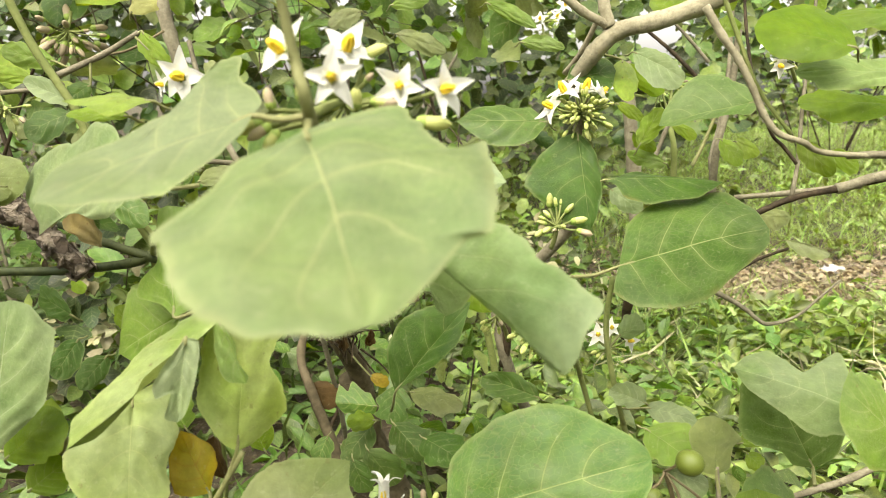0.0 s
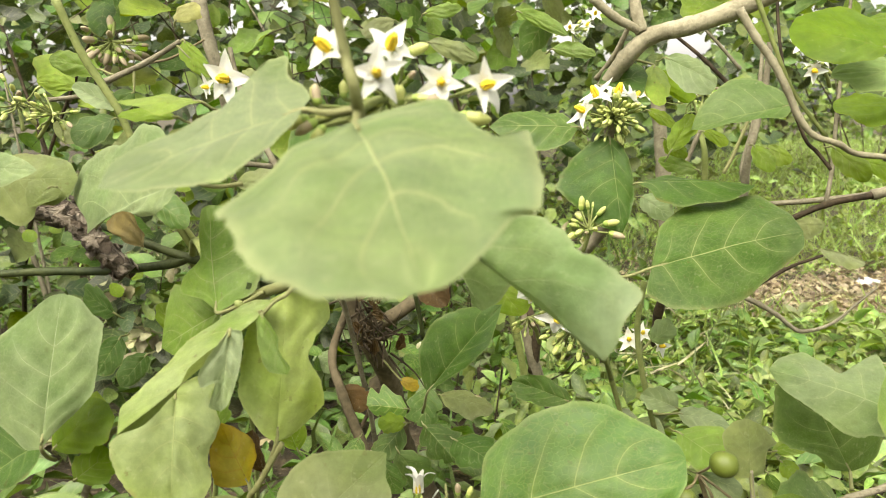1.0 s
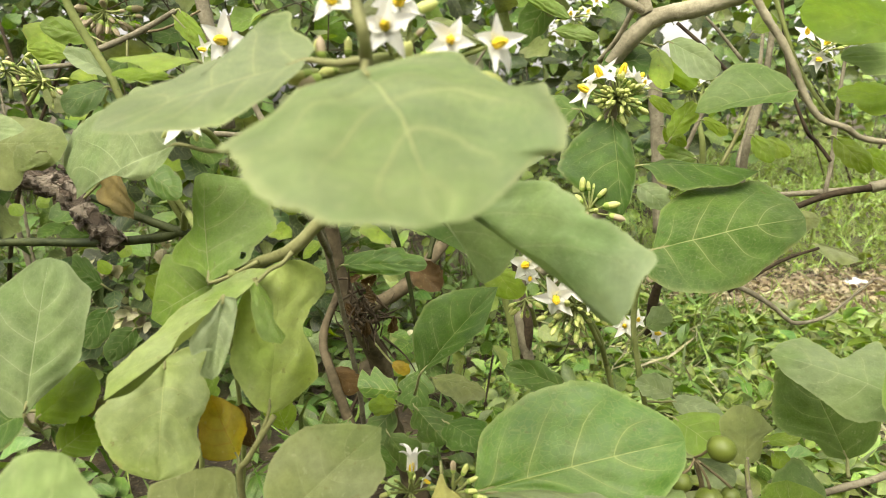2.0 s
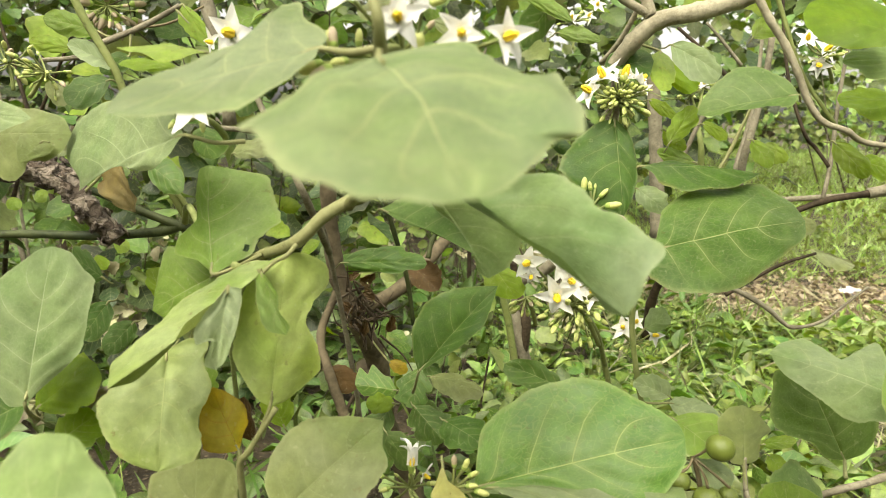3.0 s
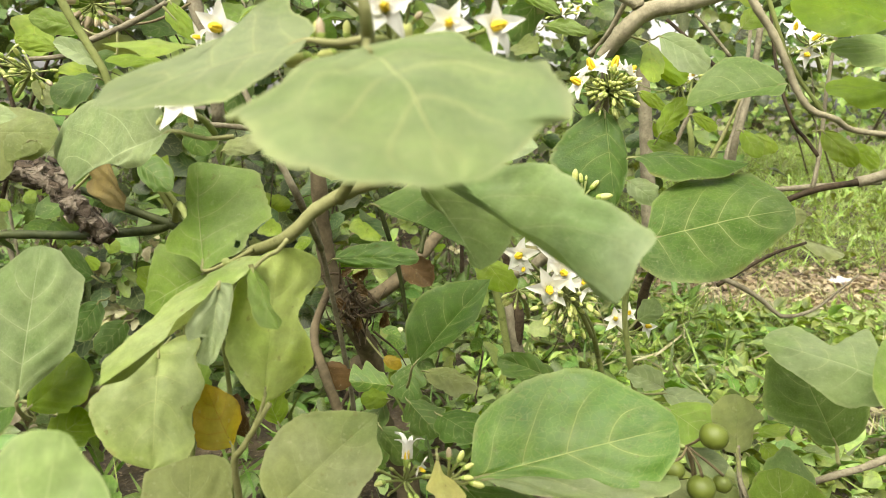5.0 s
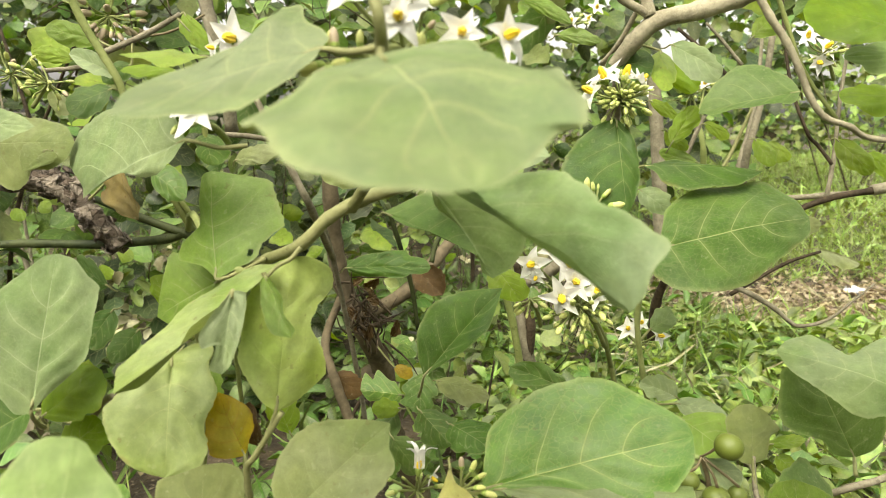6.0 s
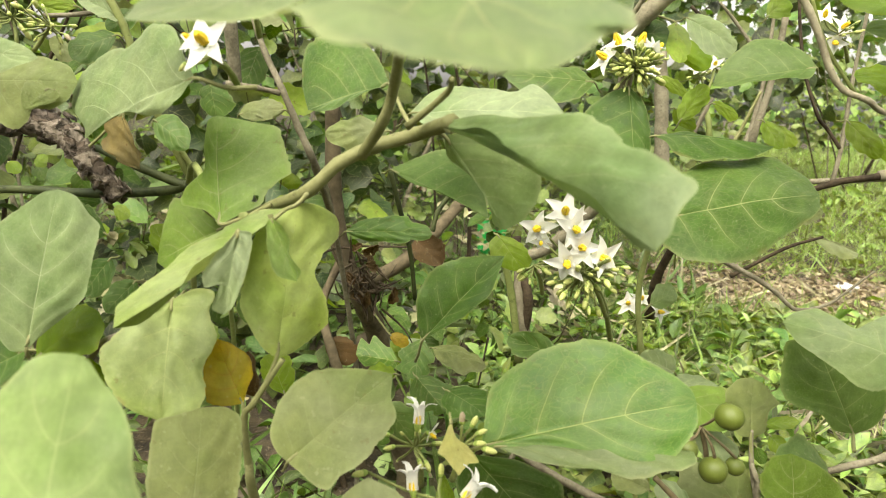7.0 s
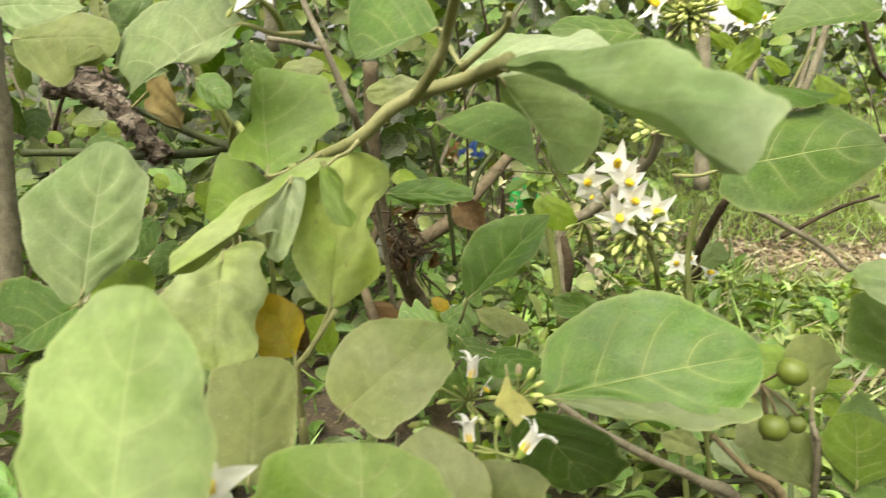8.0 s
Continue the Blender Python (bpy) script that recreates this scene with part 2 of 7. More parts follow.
def plain_material(name, low, high, scale=150.0, rough=0.5, thin=0.0):
    k = Nodes(name)
    a = k.noise(scale, 4.0)
    c = k.mix(k.step(a, 0.3, 0.7), low, high)
    rnd = k.n.new("ShaderNodeObjectInfo").outputs["Random"]
    c = k.hue(c, 0.5, 1.0, k.math("MULTIPLY_ADD", rnd, 0.2, 0.9))
    k.put(k.b.inputs["Base Color"], c)
    k.b.inputs["Roughness"].default_value = rough
    k.bump(a, 0.2, 0.0005)
    if thin:
        tr = k.n.new("ShaderNodeBsdfTranslucent")
        k.put(tr.inputs["Color"], c)
        mx = k.n.new("ShaderNodeMixShader")
        mx.inputs[0].default_value = thin
        k.l.new(k.b.outputs[0], mx.inputs[1])
        k.l.new(tr.outputs[0], mx.inputs[2])
        k.l.new(mx.outputs[0], k.out.inputs["Surface"])
    return k.m


PETAL = plain_material("petal_white", (0.74, 0.75, 0.70), (0.82, 0.82, 0.78), 200, 0.5, 0.4)
ANTHER = plain_material("anther_yellow", (0.86, 0.60, 0.02), (0.90, 0.70, 0.05), 300, 0.5, 0.2)
SEPAL = plain_material("sepal_green", (0.20, 0.30, 0.05), (0.29, 0.38, 0.08), 200, 0.55)
BUD = plain_material("bud_cream", (0.36, 0.44, 0.10), (0.62, 0.62, 0.25), 200, 0.5, 0.15)
FADED = plain_material("bud_faded", (0.286, 0.224, 0.136), (0.381, 0.320, 0.218), 300, 0.6)
BERRY = plain_material("berry_green", (0.072, 0.100, 0.010), (0.105, 0.134, 0.018), 120, 0.5)
PLASTIC = {
    "green": plain_material("plastic_green", (0.02, 0.42, 0.08), (0.03, 0.55, 0.12), 20, 0.3, 0.3),
    "blue": plain_material("plastic_blue", (0.10, 0.22, 0.75), (0.14, 0.28, 0.85), 20, 0.4, 0.3),
    "orange": plain_material("plastic_orange", (0.70, 0.30, 0.14), (0.78, 0.36, 0.18), 20, 0.4, 0.3),
    "white": plain_material("plastic_white", (0.66, 0.68, 0.74), (0.76, 0.78, 0.82), 20, 0.4, 0.3),
}


# ---- builders ----
def V(x, y, z):
    return Vector((x, y, z))


def mesh_of(name, verts, faces, materials, uvs=None, slots=None):
    me = bpy.data.meshes.new(name)
    me.from_pydata([tuple(p) for p in verts], [], [tuple(f) for f in faces])
    for m in materials:
        me.materials.append(m)
    if uvs is not None:
        layer = me.uv_layers.new(name="blade")
        idx = np.empty(len(me.loops), dtype=np.int32)
        me.loops.foreach_get("vertex_index", idx)
        layer.data.foreach_set("uv", np.asarray(uvs, dtype=np.float32)[idx].ravel())
    if slots is not None:
        me.polygons.foreach_set("material_index", np.asarray(slots, dtype=np.int32))
    me.polygons.foreach_set("use_smooth", np.ones(len(me.polygons), dtype=bool))
    me.update()
    return me


def child(name, me, parent, label=""):
    ob = new(name, me)
    ob.parent = parent
    ob.matrix_parent_inverse = parent.matrix_world.inverted()
    return tagged(ob, label)


def thing(name, place, label, category, group="", kind=""):
    ob = new(name)
    ob.empty_display_size = 0.05
    ob.location = place
    ob.matrix_world = Matrix.Translation(place)
    return tagged(ob, label, category, group, kind)


def smooth_line(points, per=5):
    """A Catmull-Rom line through the points."""
    p = [Vector(q) for q in points]
    p = [p[0] * 2 - p[1]] + p + [p[-1] * 2 - p[-2]]
    out = []
    for i in range(1, len(p) - 2):
        for k in range(per):
            s = k / per
            a, b, c, d = p[i - 1 : i + 3]
            out.append(0.5 * (2 * b + (c - a) * s + (2 * a - 5 * b + 4 * c - d) * s * s + (3 * b - a - 3 * c + d) * s**3))
    return out + [p[-2]]


def tube(points, r0, r1, sides=8, per=5, rough=0.06, seed=0, knots=0.0):
    """Vertices and faces of a tapering, slightly uneven stem."""
    line = smooth_line(points, per)
    rng = random.Random(seed)
    verts, faces = [], []
    up = Vector((0.13, 0.31, 0.94))
    n = len(line)
    for i, c in enumerate(line):
        t = (line[min(i + 1, n - 1)] - line[max(i - 1, 0)]).normalized()
        a = t.cross(up)
        a = a.normalized() if a.length > 1e-4 else t.orthogonal().normalized()
        b = t.cross(a)
        r = r0 + (r1 - r0) * i / (n - 1)
        if knots and i % per == 0:
            r *= 1 + knots
        for s in range(sides):
            w = 2 * math.pi * s / sides
            k = r * (1 + rng.uniform(-rough, rough))
            verts.append(c + a * (k * math.cos(w)) + b * (k * math.sin(w)))
    for i in range(n - 1):
        for s in range(sides):
            e = (s + 1) % sides
            faces.append((i * sides + s, i * sides + e, (i + 1) * sides + e, (i + 1) * sides + s))
    faces.append(tuple(range(sides))[::-1])
    faces.append(tuple((n - 1) * sides + s for s in range(sides)))
    return verts, faces


def stem(parent, name, points, r0, r1, kind="green", label="", knots=0.12, rough=0.06):
    n = max(1, len(scene.objects))
    v, f = tube(points, r0, r1, 16 if kind == "dead" else 8, 12 if kind == "dead" else 6, rough, n, knots)
    ob = child(name, mesh_of(name, v, f, [STEM[kind]]), parent, label)
    if kind == "dead":
        rng = random.Random(7)
        for k in range(70):
            i = rng.randrange(len(v))
            line = smooth_line(points, 12)
            c = line[min(i // 16, len(line) - 1)]
            out_ = (v[i] - c).normalized()
            along = out_.orthogonal().normalized() * rng.uniform(0.002, 0.006)
            side = out_.cross(along).normalized() * rng.uniform(0.001, 0.003)
            p = v[i] + out_ * 0.0004
            lift = out_ * rng.uniform(0.0005, 0.003)
            q = [p - along - side, p + along - side * rng.uniform(0.2, 1), p + along * 0.8 + side + lift, p - along * rng.uniform(0.3, 1) + side + lift]
            q += [a - out_ * 0.0006 for a in q]
            child("bark_flake", mesh_of("bark_flake", q, [(0, 1, 2, 3), (7, 6, 5, 4), (0, 4, 5, 1), (1, 5, 6, 2), (2, 6, 7, 3), (3, 7, 4, 0)], [STEM[kind]]), ob)
    return ob


def outline(u, peak, round_, lobes, depth, phase):
    """Half widths of a leaf along its midrib, with a few shallow lobes."""
    p = math.log(0.5) / math.log(peak)
    w = np.sin(np.pi * np.clip(u, 0, 1) ** p) ** round_
    w = w * 0.85 + 0.15 * np.minimum(np.clip(u / peak, 0, 1) ** 0.8, np.clip((1 - u) / (1 - peak), 0, 1) ** 0.8)
    dent = 1 - np.abs(np.sin(np.pi * (lobes * u + phase))) ** 0.8
    small = 0.03 * np.sin(2 * np.pi * (5.3 * u + 3 * phase)) + 0.015 * np.sin(2 * np.pi * (11 * u + 7 * phase))
    w = w * (1 - (depth * 1.5 * dent + small * min(1.0, depth * 12)) * np.clip(5 * u * (1 - u), 0, 1))
    knots = np.random.default_rng(int(phase * 1e6) + 1)
    at = np.linspace(0, 1, 10) + knots.uniform(-0.04, 0.04, 10)
    w = w * (1 + min(0.1, 0.055 + 0.4 * depth) * np.interp(u, np.sort(at), knots.uniform(-1, 1, 10)) * np.clip(6 * u * (1 - u), 0, 1))
    return w


def edge_line(knots, long_, wide, rows, seed, rag):
    """A leaf's margin from foot to tip as (along, out) pairs: a smooth line through its lobes and bays, finely uneven."""
    k = np.array([(0.0, 0.0), *knots, (1.0, 0.0)])
    k = np.vstack([2 * k[0] - k[1], k, 2 * k[-1] - k[-2]])
    pts = []
    for i in range(1, len(k) - 2):
        s = np.linspace(0, 1, 14, endpoint=False)[:, None]
        a, b, c, d = k[i - 1 : i + 3]
        pts.append(b * (2 * s**3 - 3 * s**2 + 1) + 0.34 * (c - a) * (s**3 - 2 * s**2 + s) + c * (3 * s**2 - 2 * s**3) + 0.34 * (d - b) * (s**3 - s**2))
    pts = np.vstack(pts + [k[-2:-1]])
    step = np.hypot(np.diff(pts[:, 0]) * long_, np.diff(pts[:, 1]) * wide)
    run = np.concatenate([[0], np.cumsum(step)])
    run /= run[-1]
    s = np.linspace(0, 1, rows)
    out_ = np.interp(s, run, pts[:, 1])
    along = np.interp(s, run, pts[:, 0])
    r = np.random.default_rng(seed)
    fine = np.interp(s, np.sort(r.uniform(0, 1, 24)), r.uniform(-1.6, 1.2, 24)) * 0.022 + np.interp(s, np.linspace(0, 1, 64), r.normal(0, 1, 64)) * 0.011
    return along, out_ * (1 + rag * fine * np.clip(8 * s * (1 - s), 0, 1))


def leaf_grid(B, T, L, R, ul, ur, edge_l, edge_r, n, seed, bend, cup, wave, crumple, curl, rag, nu, nv, ph):
    """The blade's points, row by row from foot to tip, each row from one margin over the midrib to the other."""
    A = T - B
    size = np.linalg.norm(A)
    s = np.linspace(0, 1, nu + 1)[:, None]
    v = np.linspace(-1, 1, nv + 1)[None, :]
    av = np.abs(v)
    sl, sr = L - (B + A * ul), R - (B + A * ur)
    al, wl_ = (q[:, None] for q in edge_line(edge_l, size, np.linalg.norm(sl), nu + 1, seed * 2, rag))
    ar, wr_ = (q[:, None] for q in edge_line(edge_r, size, np.linalg.norm(sr), nu + 1, seed * 2 + 1, rag))
    along = s + (np.where(v < 0, al, ar) - s) * av**1.3
    w = np.where(v < 0, wl_, wr_)
    P = B + A * along[..., None] + n * (bend * size * 4 * s * (1 - s))[..., None] + np.where((v < 0)[..., None], sl, sr) * (w * av)[..., None]
    rib = np.sin(np.pi * ((s - 0.30 * av**1.25) * 5.0 + 0.45)) ** 2
    w = np.clip(w, 0, 1.2)
    h = cup * av**2 * w + 0.019 * rib * av * (1.15 - av) * w - 0.012 * np.exp(-((av / 0.06) ** 2)) * (1 - s)
    h = h + wave * av**1.5 * w * np.sin(ph + 11 * s + 2.5 * v) + 0.6 * wave * w * av * np.sin(ph * 2 + 5 * s - 4 * v)
    h = h + crumple * w * (np.sin(ph + 8 * s + 3 * v) * np.cos(5 * v - 3 * s + 2 * ph) + 0.5 * np.sin(17 * s - 9 * v + ph))
    h = h + curl * np.clip((av - 0.7) / 0.3, 0, 1) ** 2 * w * np.sin(ph * 3 + 9 * s + 2 * np.sign(v)) + 0.010 * w * np.sin(ph + 23 * s) * av**4
    return P + n * (h * size)[..., None], s, v


def leaf(parent, base, tip, left, right, kind="mid", ul=0.42, ur=0.42, bend=0.04, cup=-0.04, wave=0.02, lobes=2.5, depth=0.1,
         full=0.62, seed=1, stalk=None, label="", hole=None, foot=0.001, net=34, crumple=0.010, curl=0.018, edge_l=None, edge_r=None, rag=1.0):
    """A broad leaf spread between its foot, its tip and its widest places, with a ribbed, wavy blade and a stalk.
    edge_l, edge_r: the lobes and bays of its two margins, as shares of its length and half width."""
    rng = random.Random(seed * 7 + 3)
    ph = rng.random() * 6
    B, T, L, R = (np.array(q) for q in (base, tip, left, right))
    A = T - B
    size = np.linalg.norm(A)
    n = np.cross(A, R - L)
    n /= np.linalg.norm(n)
    if n @ np.array((0.0, -0.8, 0.6)) < 0:
        n = -n
    if edge_l is None:
        u = np.linspace(0, 1, 13)[1:-1]
        edge_l = list(zip(u + 0.05 * np.sin(np.pi * u), outline(u, ul, full, lobes, depth, rng.random())))
        edge_r = list(zip(u + 0.05 * np.sin(np.pi * u), outline(u, ur, full, lobes, depth, rng.random())))
        net = 34
    else:
        net = max(net, 80)
    nu, nv = net + 10, 24 if net < 50 else 40
    P, u, v = leaf_grid(B, T, L, R, ul, ur, edge_l, edge_r, n, seed, bend, cup, wave, crumple, curl, rag, nu, nv, ph)
    verts = P.reshape(-1, 3)
    uvs = np.stack(np.broadcast_arrays(u, 0.5 + 0.5 * v), -1).reshape(-1, 2)
    faces = []
    for i in range(nu):
        for j in range(nv):
            if hole and (((i + 0.5) / nu - hole[0]) ** 2 + ((j + 0.5) / nv * 2 - 1 - hole[1]) ** 2 / 4) < (hole[2] * rng.uniform(0.85, 1.15)) ** 2:
                continue
            a = i * (nv + 1) + j
            faces.append((a, a + 1, a + nv + 2, a + nv + 1))
    ob = child("leaf", mesh_of("leaf", verts, faces, [LEAF[kind]], uvs), parent, label)
    B3, A3, n3 = Vector(B), Vector(A), Vector(n)
    end = Vector(stalk) if stalk else B3 - A3 * 0.12 + Vector((0, 0.2 * size, -0.1 * size))
    on = B3 + A3 * 0.1 + n3 * (bend * size * 0.36 - 0.012 * size)
    pv, pf = tube([on, B3 - n3 * 0.006 * size, (B3 + end) / 2 + Vector((0, 0, -0.02 * size)), end], foot * 0.75, foot * (1.1 if stalk else 0.5), 6, 4, 0.05, seed)
    child("petiole", mesh_of("petiole", pv, pf, [STEM["pale"]]), ob)
    return ob


def turned(direction, roll=0.0):
    return Vector(direction).to_track_quat("Z", "Y").to_matrix() @ Matrix.Rotation(roll, 3, "Z")


def flower_mesh(seed, open_=1.0, bell=False):
    """A white five-pointed star with folded, curling petals, a cone of yellow anthers and a green cup; one unit in radius."""
    rng = random.Random(seed)
    verts, faces, slots = [], [], []
    for k in range(5):
        w0 = 2 * math.pi * k / 5 + rng.uniform(-0.1, 0.1)
        long_, curl, twist = rng.uniform(0.85, 1.15), rng.uniform(-0.5, 0.25), rng.uniform(-0.22, 0.22)
        rings = 7
        start = len(verts)
        for i in range(rings + 1):
            s = i / rings
            r = 0.05 + s * long_ * 0.95
            half = 0.36 * min(1.0, s * 2.6 + 0.5) * (1 - s) ** 0.85 + 0.008
            z = 0.14 * (1 - open_) * s * 4 + curl * s**2.2 + 0.10 * s
            if bell:
                r = 0.06 + long_ * (0.24 * s + 0.42 * s**4)
                half = 0.24 * (1 - s) ** 0.8 + 0.03
                z = 1.25 * s**0.8 * long_ - (0.1 + 0.6 * abs(curl)) * s**4
            for j in (-1, -0.5, 0, 0.5, 1):
                a = w0 + twist * s
                x, y = r, j * half
                zz = z + 0.12 * abs(j) * (1 - 0.5 * s) + 0.03 * math.sin(6 * s + k + 3 * j)
                verts.append((x * math.cos(a) - y * math.sin(a), x * math.sin(a) + y * math.cos(a), zz))
        for i in range(rings):
            for j in range(4):
                a = start + i * 5 + j
                faces.append((a, a + 1, a + 6, a + 5))
                slots.append(0)
    for k in range(5):
        w = 2 * math.pi * k / 5 + 0.3
        c, s = math.cos(w), math.sin(w)
        pts = [(0.05 * c, 0.05 * s, 0.05), (0.115 * c, 0.115 * s, 0.2), (0.10 * c, 0.10 * s, 0.42), (0.03 * c, 0.03 * s, 0.62)]
        v, f = tube(pts, 0.085, 0.05, 6, 2, 0.03, k)
        o = len(verts)
        verts += [tuple(q) for q in v]
        faces += [tuple(o + i for i in q) for q in f]
        slots += [1] * len(f)
    v, f = tube([(0, 0, 0.06), (0, 0, -0.12), (0, 0, -0.3)], 0.2, 0.09, 8, 3, 0.05, seed)
    o = len(verts)
    verts += [tuple(q) for q in v]
    faces += [tuple(o + i for i in q) for q in f]
    slots += [2] * len(f)
    return mesh_of("flower", verts, faces, [PETAL, ANTHER, SEPAL], None, slots)


def bud_mesh(faded=False):
    """A long closed bud in its green cup, one unit long."""
    prof = [(0.0, 0.05), (0.06, 0.15), (0.2, 0.21), (0.32, 0.2), (0.45, 0.2), (0.65, 0.21), (0.82, 0.16), (0.94, 0.08), (1.0, 0.01)]
    verts, faces, slots = [], [], []
    for z, r in prof:
        for s in range(8):
            w = 2 * math.pi * s / 8
            k = r * (1 + 0.06 * math.cos(5 * w))
            verts.append((k * math.cos(w), k * math.sin(w), z))
    for i in range(len(prof) - 1):
        for s in range(8):
            e = (s + 1) % 8
            faces.append((i * 8 + s, i * 8 + e, i * 8 + 8 + e, i * 8 + 8 + s))
            slots.append(0 if i < 3 else 1)
    return mesh_of("bud", verts, faces, [SEPAL, FADED if faded else BUD], None, slots)


FLOWERS = [flower_mesh(s, o) for s, o in ((1, 1.0), (2, 0.9), (3, 0.75), (4, 1.0), (5, 0.6), (6, -0.6))]
FLOWERS.append(flower_mesh(8, 1.0, True))
BUDS = [bud_mesh(), bud_mesh(True)]


def berry_mesh():
    bm = bmesh.new()
    bmesh.ops.create_uvsphere(bm, u_segments=24, v_segments=16, radius=1)
    for q in bm.verts:
        q.co.z *= 0.95
        q.co *= 1 - 0.06 * max(0, abs(q.co.z) - 0.8) * 5
        q.co *= 1 + 0.015 * noise.noise(q.co * 2.0)
    me = bpy.data.meshes.new("berry")
    bm.to_mesh(me)
    bm.free()
    me.materials.append(BERRY)
    me.polygons.foreach_set("use_smooth", np.ones(len(me.polygons), dtype=bool))
    return me


BERRIES = berry_mesh()


def put(name, me, parent, place, direction, size, roll=0.0):
    ob = new(name, me)
    ob.parent = parent
    ob.matrix_parent_inverse = parent.matrix_world.inverted()
    ob.matrix_basis = Matrix.Translation(place) @ turned(direction, roll).to_4x4() @ Matrix.Diagonal((size, size, size, 1))
    return ob


def cluster(parent, heart, root, flowers=(), buds=(), ball=0, spread=0.01, long=0.007, seed=1, facing=(0, -1, 0.3), berries=(), faded=0.06, stalk="green"):
    """A head of flowers: stalks that meet at the heart, open stars, closed buds round it, berries."""
    rng = random.Random(seed)
    heart, root = Vector(heart), Vector(root)
    heads = []
    for place, direction, r, *shape in flowers:
        heads.append(("flower", Vector(place), Vector(direction).normalized(), r, *shape))
    for place, direction, s in buds:
        heads.append(("bud", Vector(place), Vector(direction).normalized(), s))
    for _ in range(ball):
        d = Vector((rng.gauss(0, 1), rng.gauss(0, 1), rng.gauss(-0.1, 0.8))) + Vector(facing) * 0.8
        d.normalize()
        heads.append(("bud", heart + d * spread * rng.uniform(0.4, 1.1), (d + Vector((rng.uniform(-0.3, 0.3), 0, rng.uniform(-0.3, 0.15)))).normalized(), long * rng.uniform(0.5, 1.25)))
    for place, r in berries:
        heads.append(("berry", Vector(place), Vector((rng.uniform(-0.3, 0.3), 0.2, 1)).normalized(), r))
    verts, faces = tube([root, (root + heart) / 2 + Vector((0.001, 0, 0.001)), heart], 0.0016, 0.0011, 7, 4, 0.06, seed)
    for what, place, d, s, *_ in heads:
        end = place - d * (0.28 * s if what == "flower" else 0.0) + (Vector((0, 0, 0.9 * s)) if what == "berry" else Vector())
        midp = (heart + end) / 2 + (end - heart).length * 0.12 * Vector((rng.uniform(-1, 1), rng.uniform(-1, 1), -0.5))
        v, f = tube([heart, midp, end], 0.0006, 0.0007 if what != "berry" else 0.0009, 5, 3, 0.04, seed)
        o = len(verts)
        verts += v
        faces += [tuple(o + i for i in q) for q in f]
    stalks = child("flower_stalk", mesh_of("flower_stalk", verts, faces, [STEM[stalk]]), parent)
    for what, place, d, s, *shape in heads:
        if what == "flower":
            put("flower", FLOWERS[shape[0] if shape else rng.randrange(5)], stalks, place, d, s, rng.uniform(0, 6))
        elif what == "bud":
            put("bud", BUDS[1 if rng.random() < faded else 0], stalks, place, d, s, rng.uniform(0, 6))
        else:
            put("berry", BERRIES, stalks, place, d, s, rng.uniform(0, 6))
    return stalks


def blade_grid(nu, nv, peak=0.42, round_=0.62, lobes=2.5, depth=0.1, cup=0.12, bend=-0.15, seed=0):
    """A small unit leaf along +x, for the joined foliage."""
    u = np.linspace(0, 1, nu + 1)[:, None]
    v = np.linspace(-1, 1, nv + 1)[None, :]
    w = outline(u, peak, round_, lobes, depth, seed * 0.37) * np.ones_like(v)
    x = u + 0.06 * np.abs(v) * np.sin(np.pi * u)
    y = v * w
    z = bend * u**2 + cup * np.abs(v) ** 1.5 * w + 0.03 * np.sin(9 * u + 3 * v + seed) * np.abs(v)
    P = np.stack(np.broadcast_arrays(x, y, z), -1).reshape(-1, 3)
    uv = np.stack(np.broadcast_arrays(u, 0.5 + 0.5 * v), -1).reshape(-1, 2)
    f = [(i * (nv + 1) + j, i * (nv + 1) + j + 1, (i + 1) * (nv + 1) + j + 1, (i + 1) * (nv + 1) + j) for i in range(nu) for j in range(nv)]
    return P, uv, np.array(f)


def scatter(name, parent, places, lengths, widths, directions, ups, material, grid, label="", kind="stuff"):
    """Many small blades in one mesh: each with its foot at a place, along a direction, its face turned up."""
    P, uv, F = grid
    x = directions / np.linalg.norm(directions, axis=1)[:, None]
    y = np.cross(ups, x)
    y /= np.linalg.norm(y, axis=1)[:, None] + 1e-9
    z = np.cross(x, y)
    n = len(places)
    W = (places[:, None, :] + lengths[:, None, None] * (P[None, :, 0:1] * x[:, None] + P[None, :, 2:3] * z[:, None])
         + widths[:, None, None] * P[None, :, 1:2] * y[:, None]).reshape(-1, 3)
    faces = (F[None] + (np.arange(n) * len(P))[:, None, None]).reshape(-1, 4)
    me = bpy.data.meshes.new(name)
    me.vertices.add(len(W))
    me.vertices.foreach_set("co", W.ravel())
    me.loops.add(faces.size)
    me.loops.foreach_set("vertex_index", faces.ravel().astype(np.int32))
    me.polygons.add(len(faces))
    me.polygons.foreach_set("loop_start", np.arange(0, faces.size, 4, dtype=np.int32))
    me.polygons.foreach_set("use_smooth", np.ones(len(faces), dtype=bool))
    layer = me.uv_layers.new(name="blade")
    layer.data.foreach_set("uv", np.tile(uv, (n, 1))[faces.ravel()].astype(np.float32).ravel())
    me.materials.append(material)
    me.update(calc_edges=True)
    me.validate()
    if parent:
        ob = child(name, me, parent, label)
    else:
        ob = tagged(new(name, me), label)
    ob["kind"] = kind
    return ob


# ---- ground ----
rng = np.random.default_rng(5)


def ground_height(x, y):
    return 0.02 * np.sin(1.7 * x + 0.6) * np.cos(1.3 * y) + 0.012 * np.sin(5 * x - 3 * y) + 0.006 * np.sin(13 * x + 9 * y)


